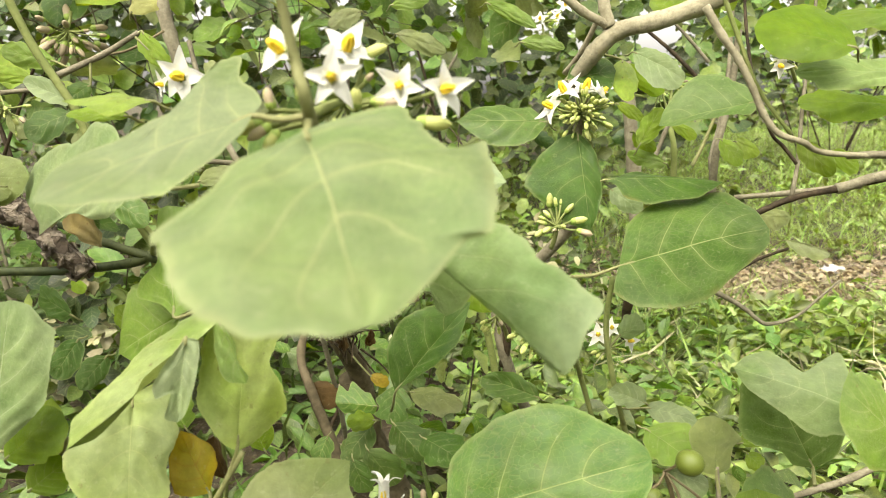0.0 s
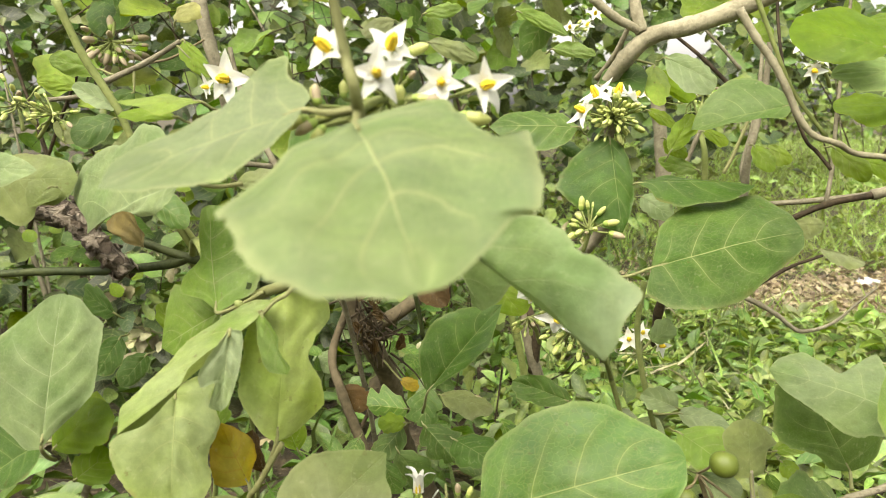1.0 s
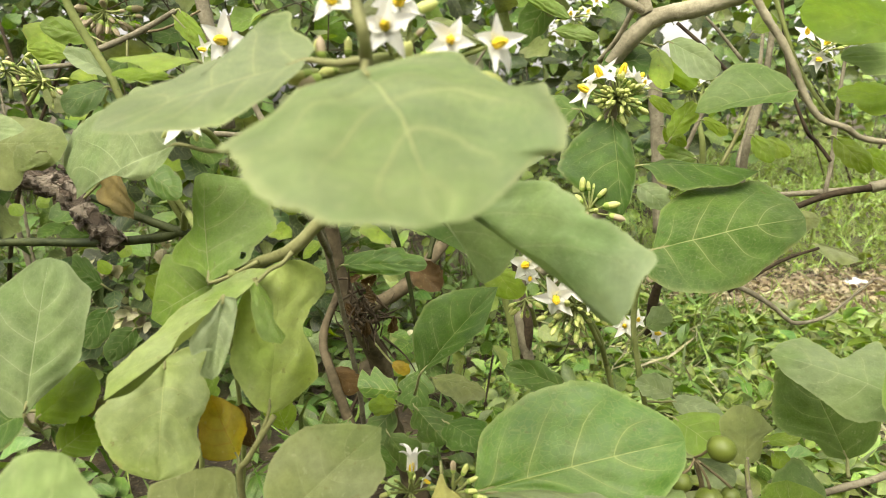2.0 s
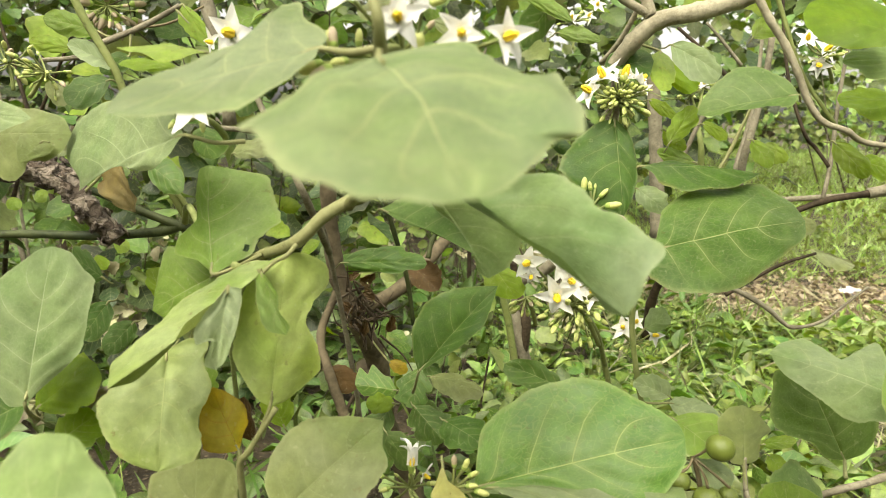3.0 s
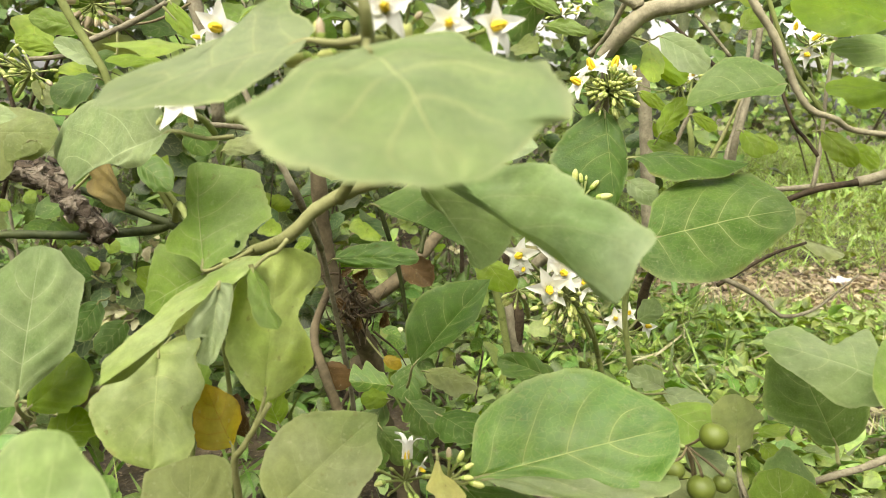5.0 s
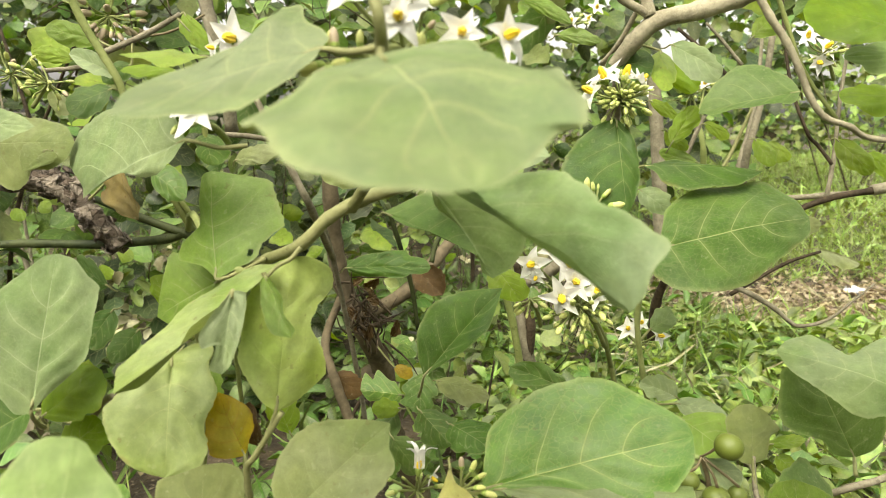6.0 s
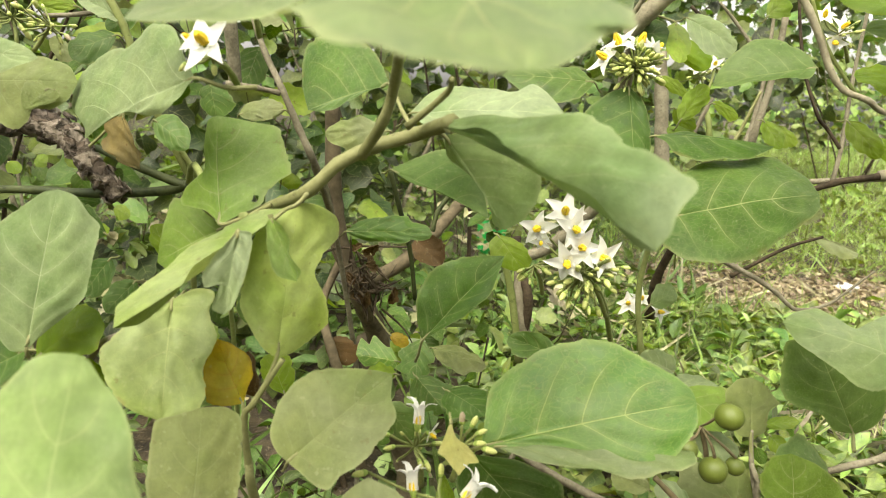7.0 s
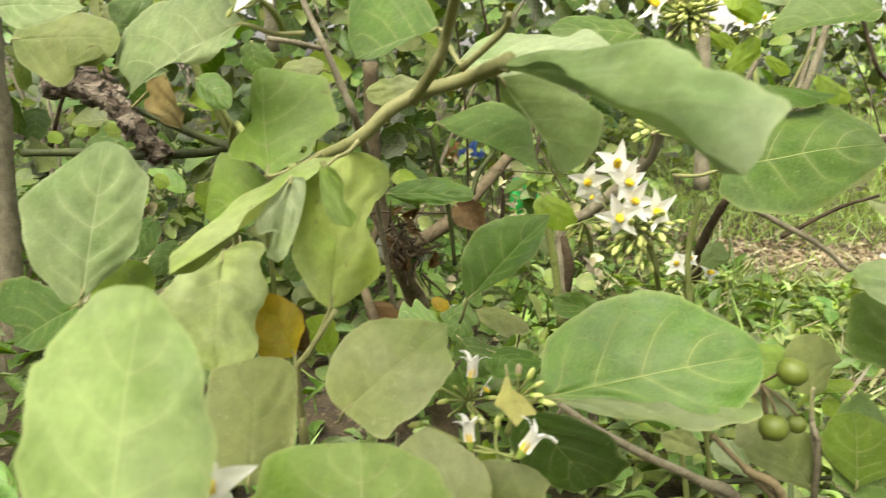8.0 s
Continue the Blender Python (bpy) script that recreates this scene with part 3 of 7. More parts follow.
def ground_sheet():
    near = np.linspace(-4, 6, 101)
    xs = np.concatenate([[-900, -300, -100, -40, -15, -7], near, [9, 15, 40, 100, 300, 900]])
    ys = np.concatenate([[-900, -300, -100, -30, -8], np.linspace(-3, 9, 121), [13, 20, 45, 100, 300, 900]])
    X, Y = np.meshgrid(xs, ys, indexing="ij")
    fade = np.exp(-((np.maximum(np.abs(X - 1) - 5, 0) / 5) ** 2)) * np.exp(-((np.maximum(np.abs(Y - 3) - 6, 0) / 6) ** 2))
    Z = ground_height(X, Y) * fade
    verts = np.stack([X, Y, Z], -1).reshape(-1, 3)
    m = len(ys)
    faces = [(i * m + j, (i + 1) * m + j, (i + 1) * m + j + 1, i * m + j + 1) for i in range(len(xs) - 1) for j in range(m - 1)]
    k = Nodes("soil")
    co = k.coords("Object")
    a, b, c = k.noise(2.2, 6.0, co), k.noise(24.0, 6.0, co), k.noise(160.0, 4.0, co)
    col = k.mix(k.step(b, 0.35, 0.65), (0.024, 0.018, 0.009), (0.075, 0.056, 0.029))
    col = k.mix(k.step(a, 0.5, 0.68), col, (0.068, 0.088, 0.027))
    col = k.mix(k.step(c, 0.55, 0.72, 0.0, 0.7), col, (0.231, 0.184, 0.122))
    k.put(k.b.inputs["Base Color"], col)
    k.b.inputs["Roughness"].default_value = 0.95
    k.bump(k.math("ADD", b, c), 0.8, 0.01)
    return tagged(new("ground", mesh_of("ground", verts, faces, [k.m])), "bare brown soil under weeds and leaf litter", "ground", "", "structure")


ground_sheet()
GRASS = blade_grid(4, 1, 0.3, 0.5, 1, 0.0, 0.0, -0.45)
HERB = blade_grid(4, 2, 0.4, 0.8, 1, 0.0, 0.15, -0.2)
BROAD = [blade_grid(8, 4, 0.4, 0.6, 2.5, 0.14, 0.10, -0.15, s) for s in range(3)]


def on_ground(x, y, z=0.0):
    return np.stack([x, y, ground_height(x, y) + z], -1)


def meadow(name, n, x, y, height, wide, material, lean, label, keep=None, squeeze=1.0):
    px, py = rng.uniform(*x, n), y[0] + (y[1] - y[0]) * rng.random(n) ** squeeze
    if keep is not None:
        ok = keep(px, py)
        px, py = px[ok], py[ok]
    n = len(px)
    s = rng.uniform(*height, n)
    d = np.stack([rng.normal(0, lean, n), rng.normal(0, lean, n), np.ones(n)], -1)
    up = np.stack([rng.normal(0, 1, n), rng.normal(0, 1, n), np.full(n, 0.2)], -1)
    ob = scatter(name, None, on_ground(px, py, -0.005 if lean < 1.5 else rng.uniform(0.004, 0.035, n)), s, s * wide * rng.uniform(0.7, 1.3, n), d, up, material, GRASS, label)
    ob["category"] = "grass"
    return ob


def patchy(x, y):
    return (np.sin(2.1 * x + 1.0) * np.sin(1.9 * y + 0.4) + 0.5 * np.sin(5.3 * x + 2 * y)) > -0.55


def litter_spot(x, y):
    return ((x - 0.88 - 0.4 * (y - 1.95)) / 0.5) ** 2 + ((y - 1.98) / 0.27) ** 2


def dry_spot(x, y):
    return ((x - 0.64) / 0.24) ** 2 + ((y - 0.98) / 0.17) ** 2


def ragged(x, y, cx, cy, rx, ry):
    """True inside a patch with an uneven rim."""
    a = np.arctan2(y - cy, x - cx)
    rim = 1 + 0.16 * np.sin(3 * a + 1) + 0.12 * np.sin(7 * a) + 0.08 * np.sin(13 * a + 2)
    return ((x - cx) / rx) ** 2 + ((y - cy) / ry) ** 2 < rim * rng.uniform(0.6, 1.25, np.shape(x))


meadow("grass", 8000, (0.15, 3.2), (0.7, 4.5), (0.05, 0.15), 0.014, FAR["grass"], 0.6, "fresh yellow-green grass growing in loose tufts",
       lambda x, y: patchy(x, y) & (litter_spot(x, y) > 1.0) & (y > 1.2 + 0.5 * np.sin(9 * x) * (x < 1.2)), 1.4)
meadow("fine_grass", 5000, (0.35, 2.6), (1.4, 3.2), (0.03, 0.10), 0.02, FAR["grass"], 0.9, "short bent grass between dry leaves",
       lambda x, y: litter_spot(x, y) > rng.uniform(0.3, 1.6, np.shape(x)))
meadow("tall_grass", 12000, (0.7, 6.5), (2.0, 9.5), (0.10, 0.26), 0.014, FAR["grass"], 0.4, "tall bright grass beyond the fallen leaves",
       lambda x, y: ragged(x, y, 3.6, 6.0, 3.6, 4.4))
meadow("scattered_grass", 16000, (-5.5, 7.0), (-4.0, 10.0), (0.03, 0.12), 0.02, FAR["grass"], 0.9, "thin scattered grass over the open soil", patchy)
meadow("dry_grass", 3200, (0.2, 1.6), (0.6, 1.9), (0.04, 0.13), 0.02, FAR["hay"], 2.0, "pale dry grass lying matted between the weeds",
       lambda x, y: (dry_spot(x, y) < 1.0) | (rng.random(np.shape(x)) < 0.3))
# Darker green skin than the other grass, painting the shade under the shrubs.
meadow("short_grass", 4000, (-2.5, 0.6), (0.5, 4.0), (0.04, 0.14), 0.03, FAR["green"], 0.6, "sparse grass in the shade under the shrubs")


def herbs(name, n, x, y, size, height, label, keep=None, skin="herb"):
    px, py = rng.uniform(*x, n), rng.uniform(*y, n)
    if keep is not None:
        ok = keep(px, py)
        px, py = px[ok], py[ok]
    n = len(px)
    z = rng.uniform(0.01, height, n) * (0.5 + 0.5 * np.sin(7 * px + 3) * np.sin(6 * py))
    d = np.stack([rng.normal(0, 1, n), rng.normal(0, 1, n), rng.normal(0.25, 0.35, n)], -1)
    up = np.array((0, -0.2, 1.0)) + rng.normal(0, 0.4, (n, 3))
    s = rng.uniform(*size, n)
    ob = scatter(name, None, on_ground(px, py, z), s, s * rng.uniform(0.13, 0.28, n), d, up, FAR[skin], HERB, label)
    ob["category"] = "weeds"
    return ob


herbs("ground_herbs", 18000, (0.0, 2.3), (0.45, 1.7), (0.014, 0.046), 0.12, "dense low green weeds with small oval leaves",
      lambda x, y: (litter_spot(x, y) > 1.0) & (dry_spot(x, y) > rng.uniform(0.0, 1.1, np.shape(x))) & ragged(x, y, 0.9, 1.0, 1.2, 0.75) & (np.sin(9 * x) * np.sin(7 * y + 1) > rng.normal(-0.75, 0.25, np.shape(x))))
# The darker green skin puts the shrubs' shade into these weeds' colour.
herbs("weeds_under_shrubs", 9000, (-2.2, 0.6), (0.3, 2.4), (0.02, 0.06), 0.14, "scattered small weeds under the shrubs",
      lambda x, y: ragged(x, y, -0.7, 1.2, 1.4, 1.0), "green")
herbs("far_weeds", 6000, (-4.0, 5.0), (1.7, 6.5), (0.03, 0.09), 0.25, "patch of taller weeds farther off",
      lambda x, y: ragged(x, y, 0.8, 4.2, 4.0, 2.0) & (litter_spot(x, y) > 1.2))


def litter():
    n = 3200
    py = rng.normal(1.98, 0.17, n)
    px = rng.normal(0.88, 0.3, n) + 0.4 * (py - 1.95)
    n2 = 900
    px = np.concatenate([px, rng.uniform(-1.4, 2.2, n2), rng.uniform(0.4, 1.7, 900)])
    py = np.concatenate([py, rng.uniform(0.6, 2.6, n2), rng.uniform(1.5, 2.5, 900)])
    n = len(px)
    d = np.stack([rng.normal(0, 1, n), rng.normal(0, 1, n), rng.normal(0, 0.2, n)], -1)
    up = np.array((0, 0, 1.0)) + rng.normal(0, 0.45, (n, 3))
    s = rng.uniform(0.01, 0.032, n)
    ob = scatter("leaf_litter", None, on_ground(px, py, 0.012), s, s * rng.uniform(0.15, 0.4, n), d, up, FAR["straw"], HERB,
                 "dry curled pinkish-brown fallen leaves on the soil")
    ob["category"] = "leaf litter"


litter()


WEED_LEAVES = []


def weed(place, seed):
    """A low weed: a leaning stem with pairs of oval leaves."""
    r = random.Random(seed)
    if not WEED_LEAVES:
        for i, kind in enumerate(("fresh", "mid", "lime", "fresh", "dark")):
            P, uv, F = blade_grid(8, 4, 0.42, 0.8, 2.5, 0.03, 0.16, -0.25, i)
            WEED_LEAVES.append(mesh_of("leaf", P * (0.03, 0.009 + 0.001 * i, 0.03), F, [LEAF[kind]], uv))
    z0 = float(ground_height(place[0], place[1]))
    ob = thing("weed", (place[0], place[1], z0), "small green weed with paired oval leaves on the soil", "weed", "weeds on the ground")
    h = r.uniform(0.05, 0.13)
    lean = Vector((r.uniform(-0.5, 0.5), r.uniform(-0.5, 0.5), 1)) * h
    p0 = Vector((place[0], place[1], z0 - 0.005))
    line = [p0, p0 + lean * 0.5 + Vector((0.004, 0, 0)), p0 + lean]
    v, f = tube(line, 0.0013, 0.0007, 6, 4, 0.06, seed)
    child("stem", mesh_of("stem", v, f, [STEM["green"]]), ob)
    turn = r.uniform(0, 6)
    for k in range(r.randint(8, 13)):
        u = r.uniform(0.3, 1.0)
        a = turn + k * 2.4
        x = Vector((math.cos(a), math.sin(a), r.uniform(-0.1, 0.6))).normalized()
        y = Vector((0, 0, 1)).cross(x).normalized()
        m = Matrix((x, y, x.cross(y))).transposed().to_4x4()
        one = child("leaf", WEED_LEAVES[r.randrange(5)], ob)
        one.matrix_basis = Matrix.Translation(p0 + lean * u) @ m @ Matrix.Scale(r.uniform(0.6, 1.5), 4)


# ---- shrubs and trees behind ----
BROAD_MESHES = {}


def broad_mesh(i, kind):
    """One shared small leaf mesh for each shape and skin."""
    if (i, kind) not in BROAD_MESHES:
        P, uv, F = blade_grid(8, 4, 0.4, 0.6, 2.5, 0.16, 0.10, -0.15, i)
        BROAD_MESHES[i, kind] = mesh_of("leaf", P * (0.05, 0.018, 0.05), F, [LEAF[kind]], uv)
    return BROAD_MESHES[i, kind]


def open_sky(p):
    """True for places outside the clearing through which the pale sky shows between the branches."""
    y = np.maximum(p[:, 1], 0.1)
    x, z = (p[:, 0] - 0.024) / y - 0.242, (p[:, 2] - 0.5) / y - 0.082
    return (x / 0.036) ** 2 + (z / 0.034) ** 2 > 1.0 + 0.5 * np.sin(40 * x + 60 * z)


def back_shrub(label, place, stems, boxes, seed, category="shrub", single=None):
    """A shrub farther off: leaning stems and leaves strewn in clumps round their ends. single: leaves that can be told apart."""
    r = np.random.default_rng(seed)
    ob = thing("background_shrub", place, label, category, "shrubs behind")
    for k in range(stems):
        a = r.uniform(-0.5, 0.5, 2)
        h = r.uniform(0.5, 1.0) * boxes[0][2][2]
        p0 = Vector(place) + Vector((r.uniform(-0.15, 0.15), r.uniform(-0.1, 0.1), -0.02))
        p1 = p0 + Vector((a[0] * h * 0.4, a[1] * h * 0.3, h * 0.5))
        p2 = p1 + Vector((a[0] * h * 0.6 + r.uniform(-0.1, 0.1), a[1] * h * 0.4, h * 0.5))
        rad = r.uniform(0.003, 0.007)
        v, f = tube([p0, p1, p2], rad, rad * 0.35, 7, 6, 0.08, k, 0.1)
        child("stem", mesh_of("stem", v, f, [STEM["wood" if k % 2 else "brown"]]), ob)

    def spots(n, low, high):
        clumps = r.uniform(low, high, (max(6, n // 8), 3))
        p = clumps[r.integers(0, len(clumps), n)] + r.normal(0, 0.05, (n, 3)) * (high[0] - low[0])
        p[:, 2] = np.maximum(p[:, 2], 0.03)
        d = r.normal(0, 1, (n, 3)) * (1, 1, 0.5) + (0, -0.35, -0.3)
        up = np.array((0, -0.6, 0.8)) + r.normal(0, 0.6, (n, 3))
        return p, d, up

    for i, (n, low, high, size, kind) in enumerate(boxes):
        p, d, up = spots(n, low, high)
        ok = open_sky(p)
        p, d, up = p[ok], d[ok], up[ok]
        n = len(p)
        s = r.uniform(*size, n)
        scatter("foliage", ob, p, s, s * r.uniform(0.28, 0.42, n), d, up, FAR[kind], BROAD[i % 3])
    if single:
        n, low, high, size, kinds = single
        p, d, up = spots(n, low, high)
        for k in range(n):
            x = Vector(d[k]).normalized()
            y = Vector(up[k]).cross(x).normalized()
            z = x.cross(y)
            m = Matrix((x, y, z)).transposed().to_4x4()
            one = child("leaf", broad_mesh(k % 5, kinds[k % len(kinds)]), ob)
            one.matrix_basis = Matrix.Translation(p[k]) @ m @ Matrix.Scale(r.uniform(*size) * 20, 4)
    return ob


# Shade leaves here paint dark gaps; low hay and light leaves paint bright gaps.
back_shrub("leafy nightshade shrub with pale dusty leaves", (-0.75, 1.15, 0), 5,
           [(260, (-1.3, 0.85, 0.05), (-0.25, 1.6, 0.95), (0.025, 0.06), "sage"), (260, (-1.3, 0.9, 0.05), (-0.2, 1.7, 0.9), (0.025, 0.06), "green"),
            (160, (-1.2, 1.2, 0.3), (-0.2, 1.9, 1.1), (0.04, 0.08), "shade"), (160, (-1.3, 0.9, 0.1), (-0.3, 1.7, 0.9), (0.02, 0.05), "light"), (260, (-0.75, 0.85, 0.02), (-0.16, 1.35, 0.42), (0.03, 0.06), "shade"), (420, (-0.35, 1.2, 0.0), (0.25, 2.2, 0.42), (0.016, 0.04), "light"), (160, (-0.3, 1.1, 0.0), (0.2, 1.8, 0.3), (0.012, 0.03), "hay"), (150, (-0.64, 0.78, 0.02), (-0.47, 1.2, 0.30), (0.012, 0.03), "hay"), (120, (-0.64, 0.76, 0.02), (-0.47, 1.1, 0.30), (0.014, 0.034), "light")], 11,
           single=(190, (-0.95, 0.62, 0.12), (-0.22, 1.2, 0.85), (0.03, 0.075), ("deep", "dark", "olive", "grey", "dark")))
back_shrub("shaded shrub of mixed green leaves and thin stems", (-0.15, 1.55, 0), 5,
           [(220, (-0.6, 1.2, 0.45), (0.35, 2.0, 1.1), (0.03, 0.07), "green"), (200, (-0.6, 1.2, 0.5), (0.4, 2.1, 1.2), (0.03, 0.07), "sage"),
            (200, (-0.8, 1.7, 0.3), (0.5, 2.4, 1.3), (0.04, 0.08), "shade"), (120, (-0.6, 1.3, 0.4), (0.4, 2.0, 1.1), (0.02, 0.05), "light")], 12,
           single=(150, (-0.35, 0.85, 0.5), (0.25, 1.4, 0.95), (0.03, 0.075), ("deep", "mid", "lime", "grey", "dark")))
back_shrub("low leafy undergrowth with small bright leaves", (-0.02, 0.78, 0), 3,
           [(40, (-0.2, 0.7, 0.05), (0.14, 1.0, 0.3), (0.02, 0.035), "green"), (40, (-0.2, 0.75, 0.05), (0.14, 1.05, 0.3), (0.02, 0.035), "light")], 22, "undergrowth",
           single=(110, (-0.16, 0.60, 0.10), (0.13, 0.95, 0.32), (0.016, 0.038), ("fresh", "deep", "lime", "bluish", "dark")))
back_shrub("light green shrub with loose leafy branches", (1.45, 1.6, 0), 1,
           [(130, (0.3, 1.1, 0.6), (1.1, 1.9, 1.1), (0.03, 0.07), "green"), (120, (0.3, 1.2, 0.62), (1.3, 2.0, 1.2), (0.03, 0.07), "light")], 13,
           single=(110, (0.22, 0.8, 0.5), (0.8, 1.4, 0.95), (0.03, 0.07), ("mid", "lime", "deep", "olive")))
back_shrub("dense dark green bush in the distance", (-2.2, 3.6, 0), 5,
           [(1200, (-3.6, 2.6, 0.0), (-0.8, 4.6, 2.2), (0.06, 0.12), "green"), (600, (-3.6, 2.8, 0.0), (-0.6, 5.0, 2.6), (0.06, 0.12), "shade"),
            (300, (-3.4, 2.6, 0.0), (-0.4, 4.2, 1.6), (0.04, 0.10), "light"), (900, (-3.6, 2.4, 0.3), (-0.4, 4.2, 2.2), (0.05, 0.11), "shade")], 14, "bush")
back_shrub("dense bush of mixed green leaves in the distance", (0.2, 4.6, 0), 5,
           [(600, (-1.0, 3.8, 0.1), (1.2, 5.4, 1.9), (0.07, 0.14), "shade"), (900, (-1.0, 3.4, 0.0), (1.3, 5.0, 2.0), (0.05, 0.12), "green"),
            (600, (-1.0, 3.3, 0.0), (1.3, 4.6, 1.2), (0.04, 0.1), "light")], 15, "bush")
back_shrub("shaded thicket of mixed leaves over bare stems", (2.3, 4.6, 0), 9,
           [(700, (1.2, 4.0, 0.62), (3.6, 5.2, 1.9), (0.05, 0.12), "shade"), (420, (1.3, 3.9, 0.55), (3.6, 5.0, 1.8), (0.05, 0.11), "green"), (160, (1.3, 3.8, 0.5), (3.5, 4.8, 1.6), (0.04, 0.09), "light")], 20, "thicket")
# Mostly shade-coloured leaves, so the darkness of this layer is in their colour.
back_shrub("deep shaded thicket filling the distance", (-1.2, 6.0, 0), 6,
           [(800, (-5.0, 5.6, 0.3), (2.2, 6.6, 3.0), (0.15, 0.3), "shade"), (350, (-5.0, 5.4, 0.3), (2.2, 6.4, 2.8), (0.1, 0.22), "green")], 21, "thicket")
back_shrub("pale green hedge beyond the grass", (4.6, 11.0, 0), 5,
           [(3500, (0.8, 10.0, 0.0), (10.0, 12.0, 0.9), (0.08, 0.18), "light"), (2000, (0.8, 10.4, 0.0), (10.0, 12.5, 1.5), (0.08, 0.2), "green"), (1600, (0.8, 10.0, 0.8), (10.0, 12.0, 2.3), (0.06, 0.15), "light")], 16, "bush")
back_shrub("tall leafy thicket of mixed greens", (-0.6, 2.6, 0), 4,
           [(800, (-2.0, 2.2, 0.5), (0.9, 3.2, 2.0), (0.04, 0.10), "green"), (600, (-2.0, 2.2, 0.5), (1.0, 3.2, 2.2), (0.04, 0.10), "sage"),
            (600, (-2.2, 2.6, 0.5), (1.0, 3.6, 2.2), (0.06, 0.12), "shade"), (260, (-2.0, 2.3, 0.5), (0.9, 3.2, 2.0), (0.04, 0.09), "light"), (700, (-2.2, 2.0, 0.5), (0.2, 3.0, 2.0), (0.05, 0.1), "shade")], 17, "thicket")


# Two added hedges, out of view, that keep low light off the shrubs.
back_shrub("unseen green hedge added behind the camera to block low light", (0.5, -2.6, 0), 4,
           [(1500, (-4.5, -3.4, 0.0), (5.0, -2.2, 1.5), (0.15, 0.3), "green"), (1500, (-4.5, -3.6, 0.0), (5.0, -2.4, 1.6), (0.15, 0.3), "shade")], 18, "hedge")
back_shrub("unseen green hedge added on the left to block low light", (-3.4, 0.4, 0), 4,
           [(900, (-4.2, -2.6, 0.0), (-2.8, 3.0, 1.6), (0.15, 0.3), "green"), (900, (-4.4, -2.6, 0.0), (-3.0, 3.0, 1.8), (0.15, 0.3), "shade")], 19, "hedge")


def far_tree(place, height, spread, n, seed):
    r = np.random.default_rng(seed)
    ob = thing("tree", place, "broad leafy tree standing far behind the shrubs", "tree", "trees behind")
    p0 = Vector(place)
    top = p0 + Vector((r.uniform(-0.4, 0.4), r.uniform(-0.3, 0.3), height * 0.75))
    v, f = tube([p0 - Vector((0, 0, 0.1)), p0.lerp(top, 0.5) + Vector((0.1, 0, 0)), top], height * 0.03, height * 0.012, 10, 6, 0.08, seed, 0.06)
    child("trunk", mesh_of("trunk", v, f, [STEM["grey"]]), ob)
    clumps = r.normal(0, 1, (60, 3)) * (spread * 0.45, spread * 0.4, height * 0.2) + tuple(p0 + Vector((0, 0, height * 0.72)))
    for k in range(6):
        c = Vector(clumps[k])
        a = p0.lerp(top, r.uniform(0.5, 0.9))
        v, f = tube([a, a.lerp(c, 0.5) + Vector((0, 0, 0.15)), c], height * 0.012, height * 0.003, 6, 4, 0.08, k)
        child("limb", mesh_of("limb", v, f, [STEM["grey"]]), ob)
    p = clumps[r.integers(0, 60, n)] + r.normal(0, 0.16 * spread, (n, 3))
    p = p[open_sky(p)]
    n = len(p)
    s = r.uniform(0.12, 0.24, n)
    scatter("crown", ob, p, s, s * 0.35, r.normal(0, 1, (n, 3)), np.array((0, -0.4, 0.9)) + r.normal(0, 0.6, (n, 3)), FAR["green"], HERB)


far_tree((-5.5, 9.0, 0), 5.0, 2.6, 2200, 31)
far_tree((-1.5, 10.5, 0), 5.5, 2.8, 2200, 32)
far_tree((4.5, 12.0, 0), 5.5, 3.0, 2200, 33)


def twig_tangle(place, n, low, high, seed, reach=1.0):
    r = np.random.default_rng(seed)
    ob = thing("dry_twigs", place, "tangle of thin dry brown twigs under the shrubs", "twigs")
    for k in range(n):
        a = Vector(r.uniform(low, high))
        d = Vector(r.normal(0, 1, 3) * (0.12, 0.08, 0.16) * reach)
        v, f = tube([a, a + d * 0.5 + Vector(r.normal(0, 0.02, 3)) * reach, a + d], r.uniform(0.0006, 0.0018), 0.0004, 5, 3, 0.1, k)
        child("twig", mesh_of("twig", v, f, [STEM["brown"]]), ob)


twig_tangle((-0.1, 0.9, 0), 14, (-0.45, 0.62, 0.02), (0.12, 1.2, 0.42), 41)
twig_tangle((-0.5, 1.15, 0), 45, (-0.8, 0.9, 0.5), (-0.15, 1.35, 0.85), 43)
twig_tangle((-0.6, 1.0, 0), 30, (-1.0, 0.7, 0.05), (-0.3, 1.3, 0.8), 42)


def scrap(name, place, size, kind, label, seed):
    """A crumpled plastic scrap."""
    bm = bmesh.new()
    bmesh.ops.create_icosphere(bm, subdivisions=3, radius=1)
    for q in bm.verts:
        k = noise.noise(q.co * 1.6 + Vector((seed, 0, 0))) * 0.5 + noise.noise(q.co * 4 + Vector((0, seed, 0))) * 0.2
        q.co = Vector((q.co.x * size[0], q.co.y * size[1], q.co.z * size[2])) * (1 + k)
    low = min(q.co.z for q in bm.verts)
    for q in bm.verts:
        q.co.z -= low
    me = bpy.data.meshes.new(name)
    bm.to_mesh(me)
    bm.free()
    me.materials.append(PLASTIC[kind])
    ob = tagged(new(name, me), label, "litter")
    ob.location = (place[0], place[1], float(ground_height(place[0], place[1])) - 0.006)
    return ob


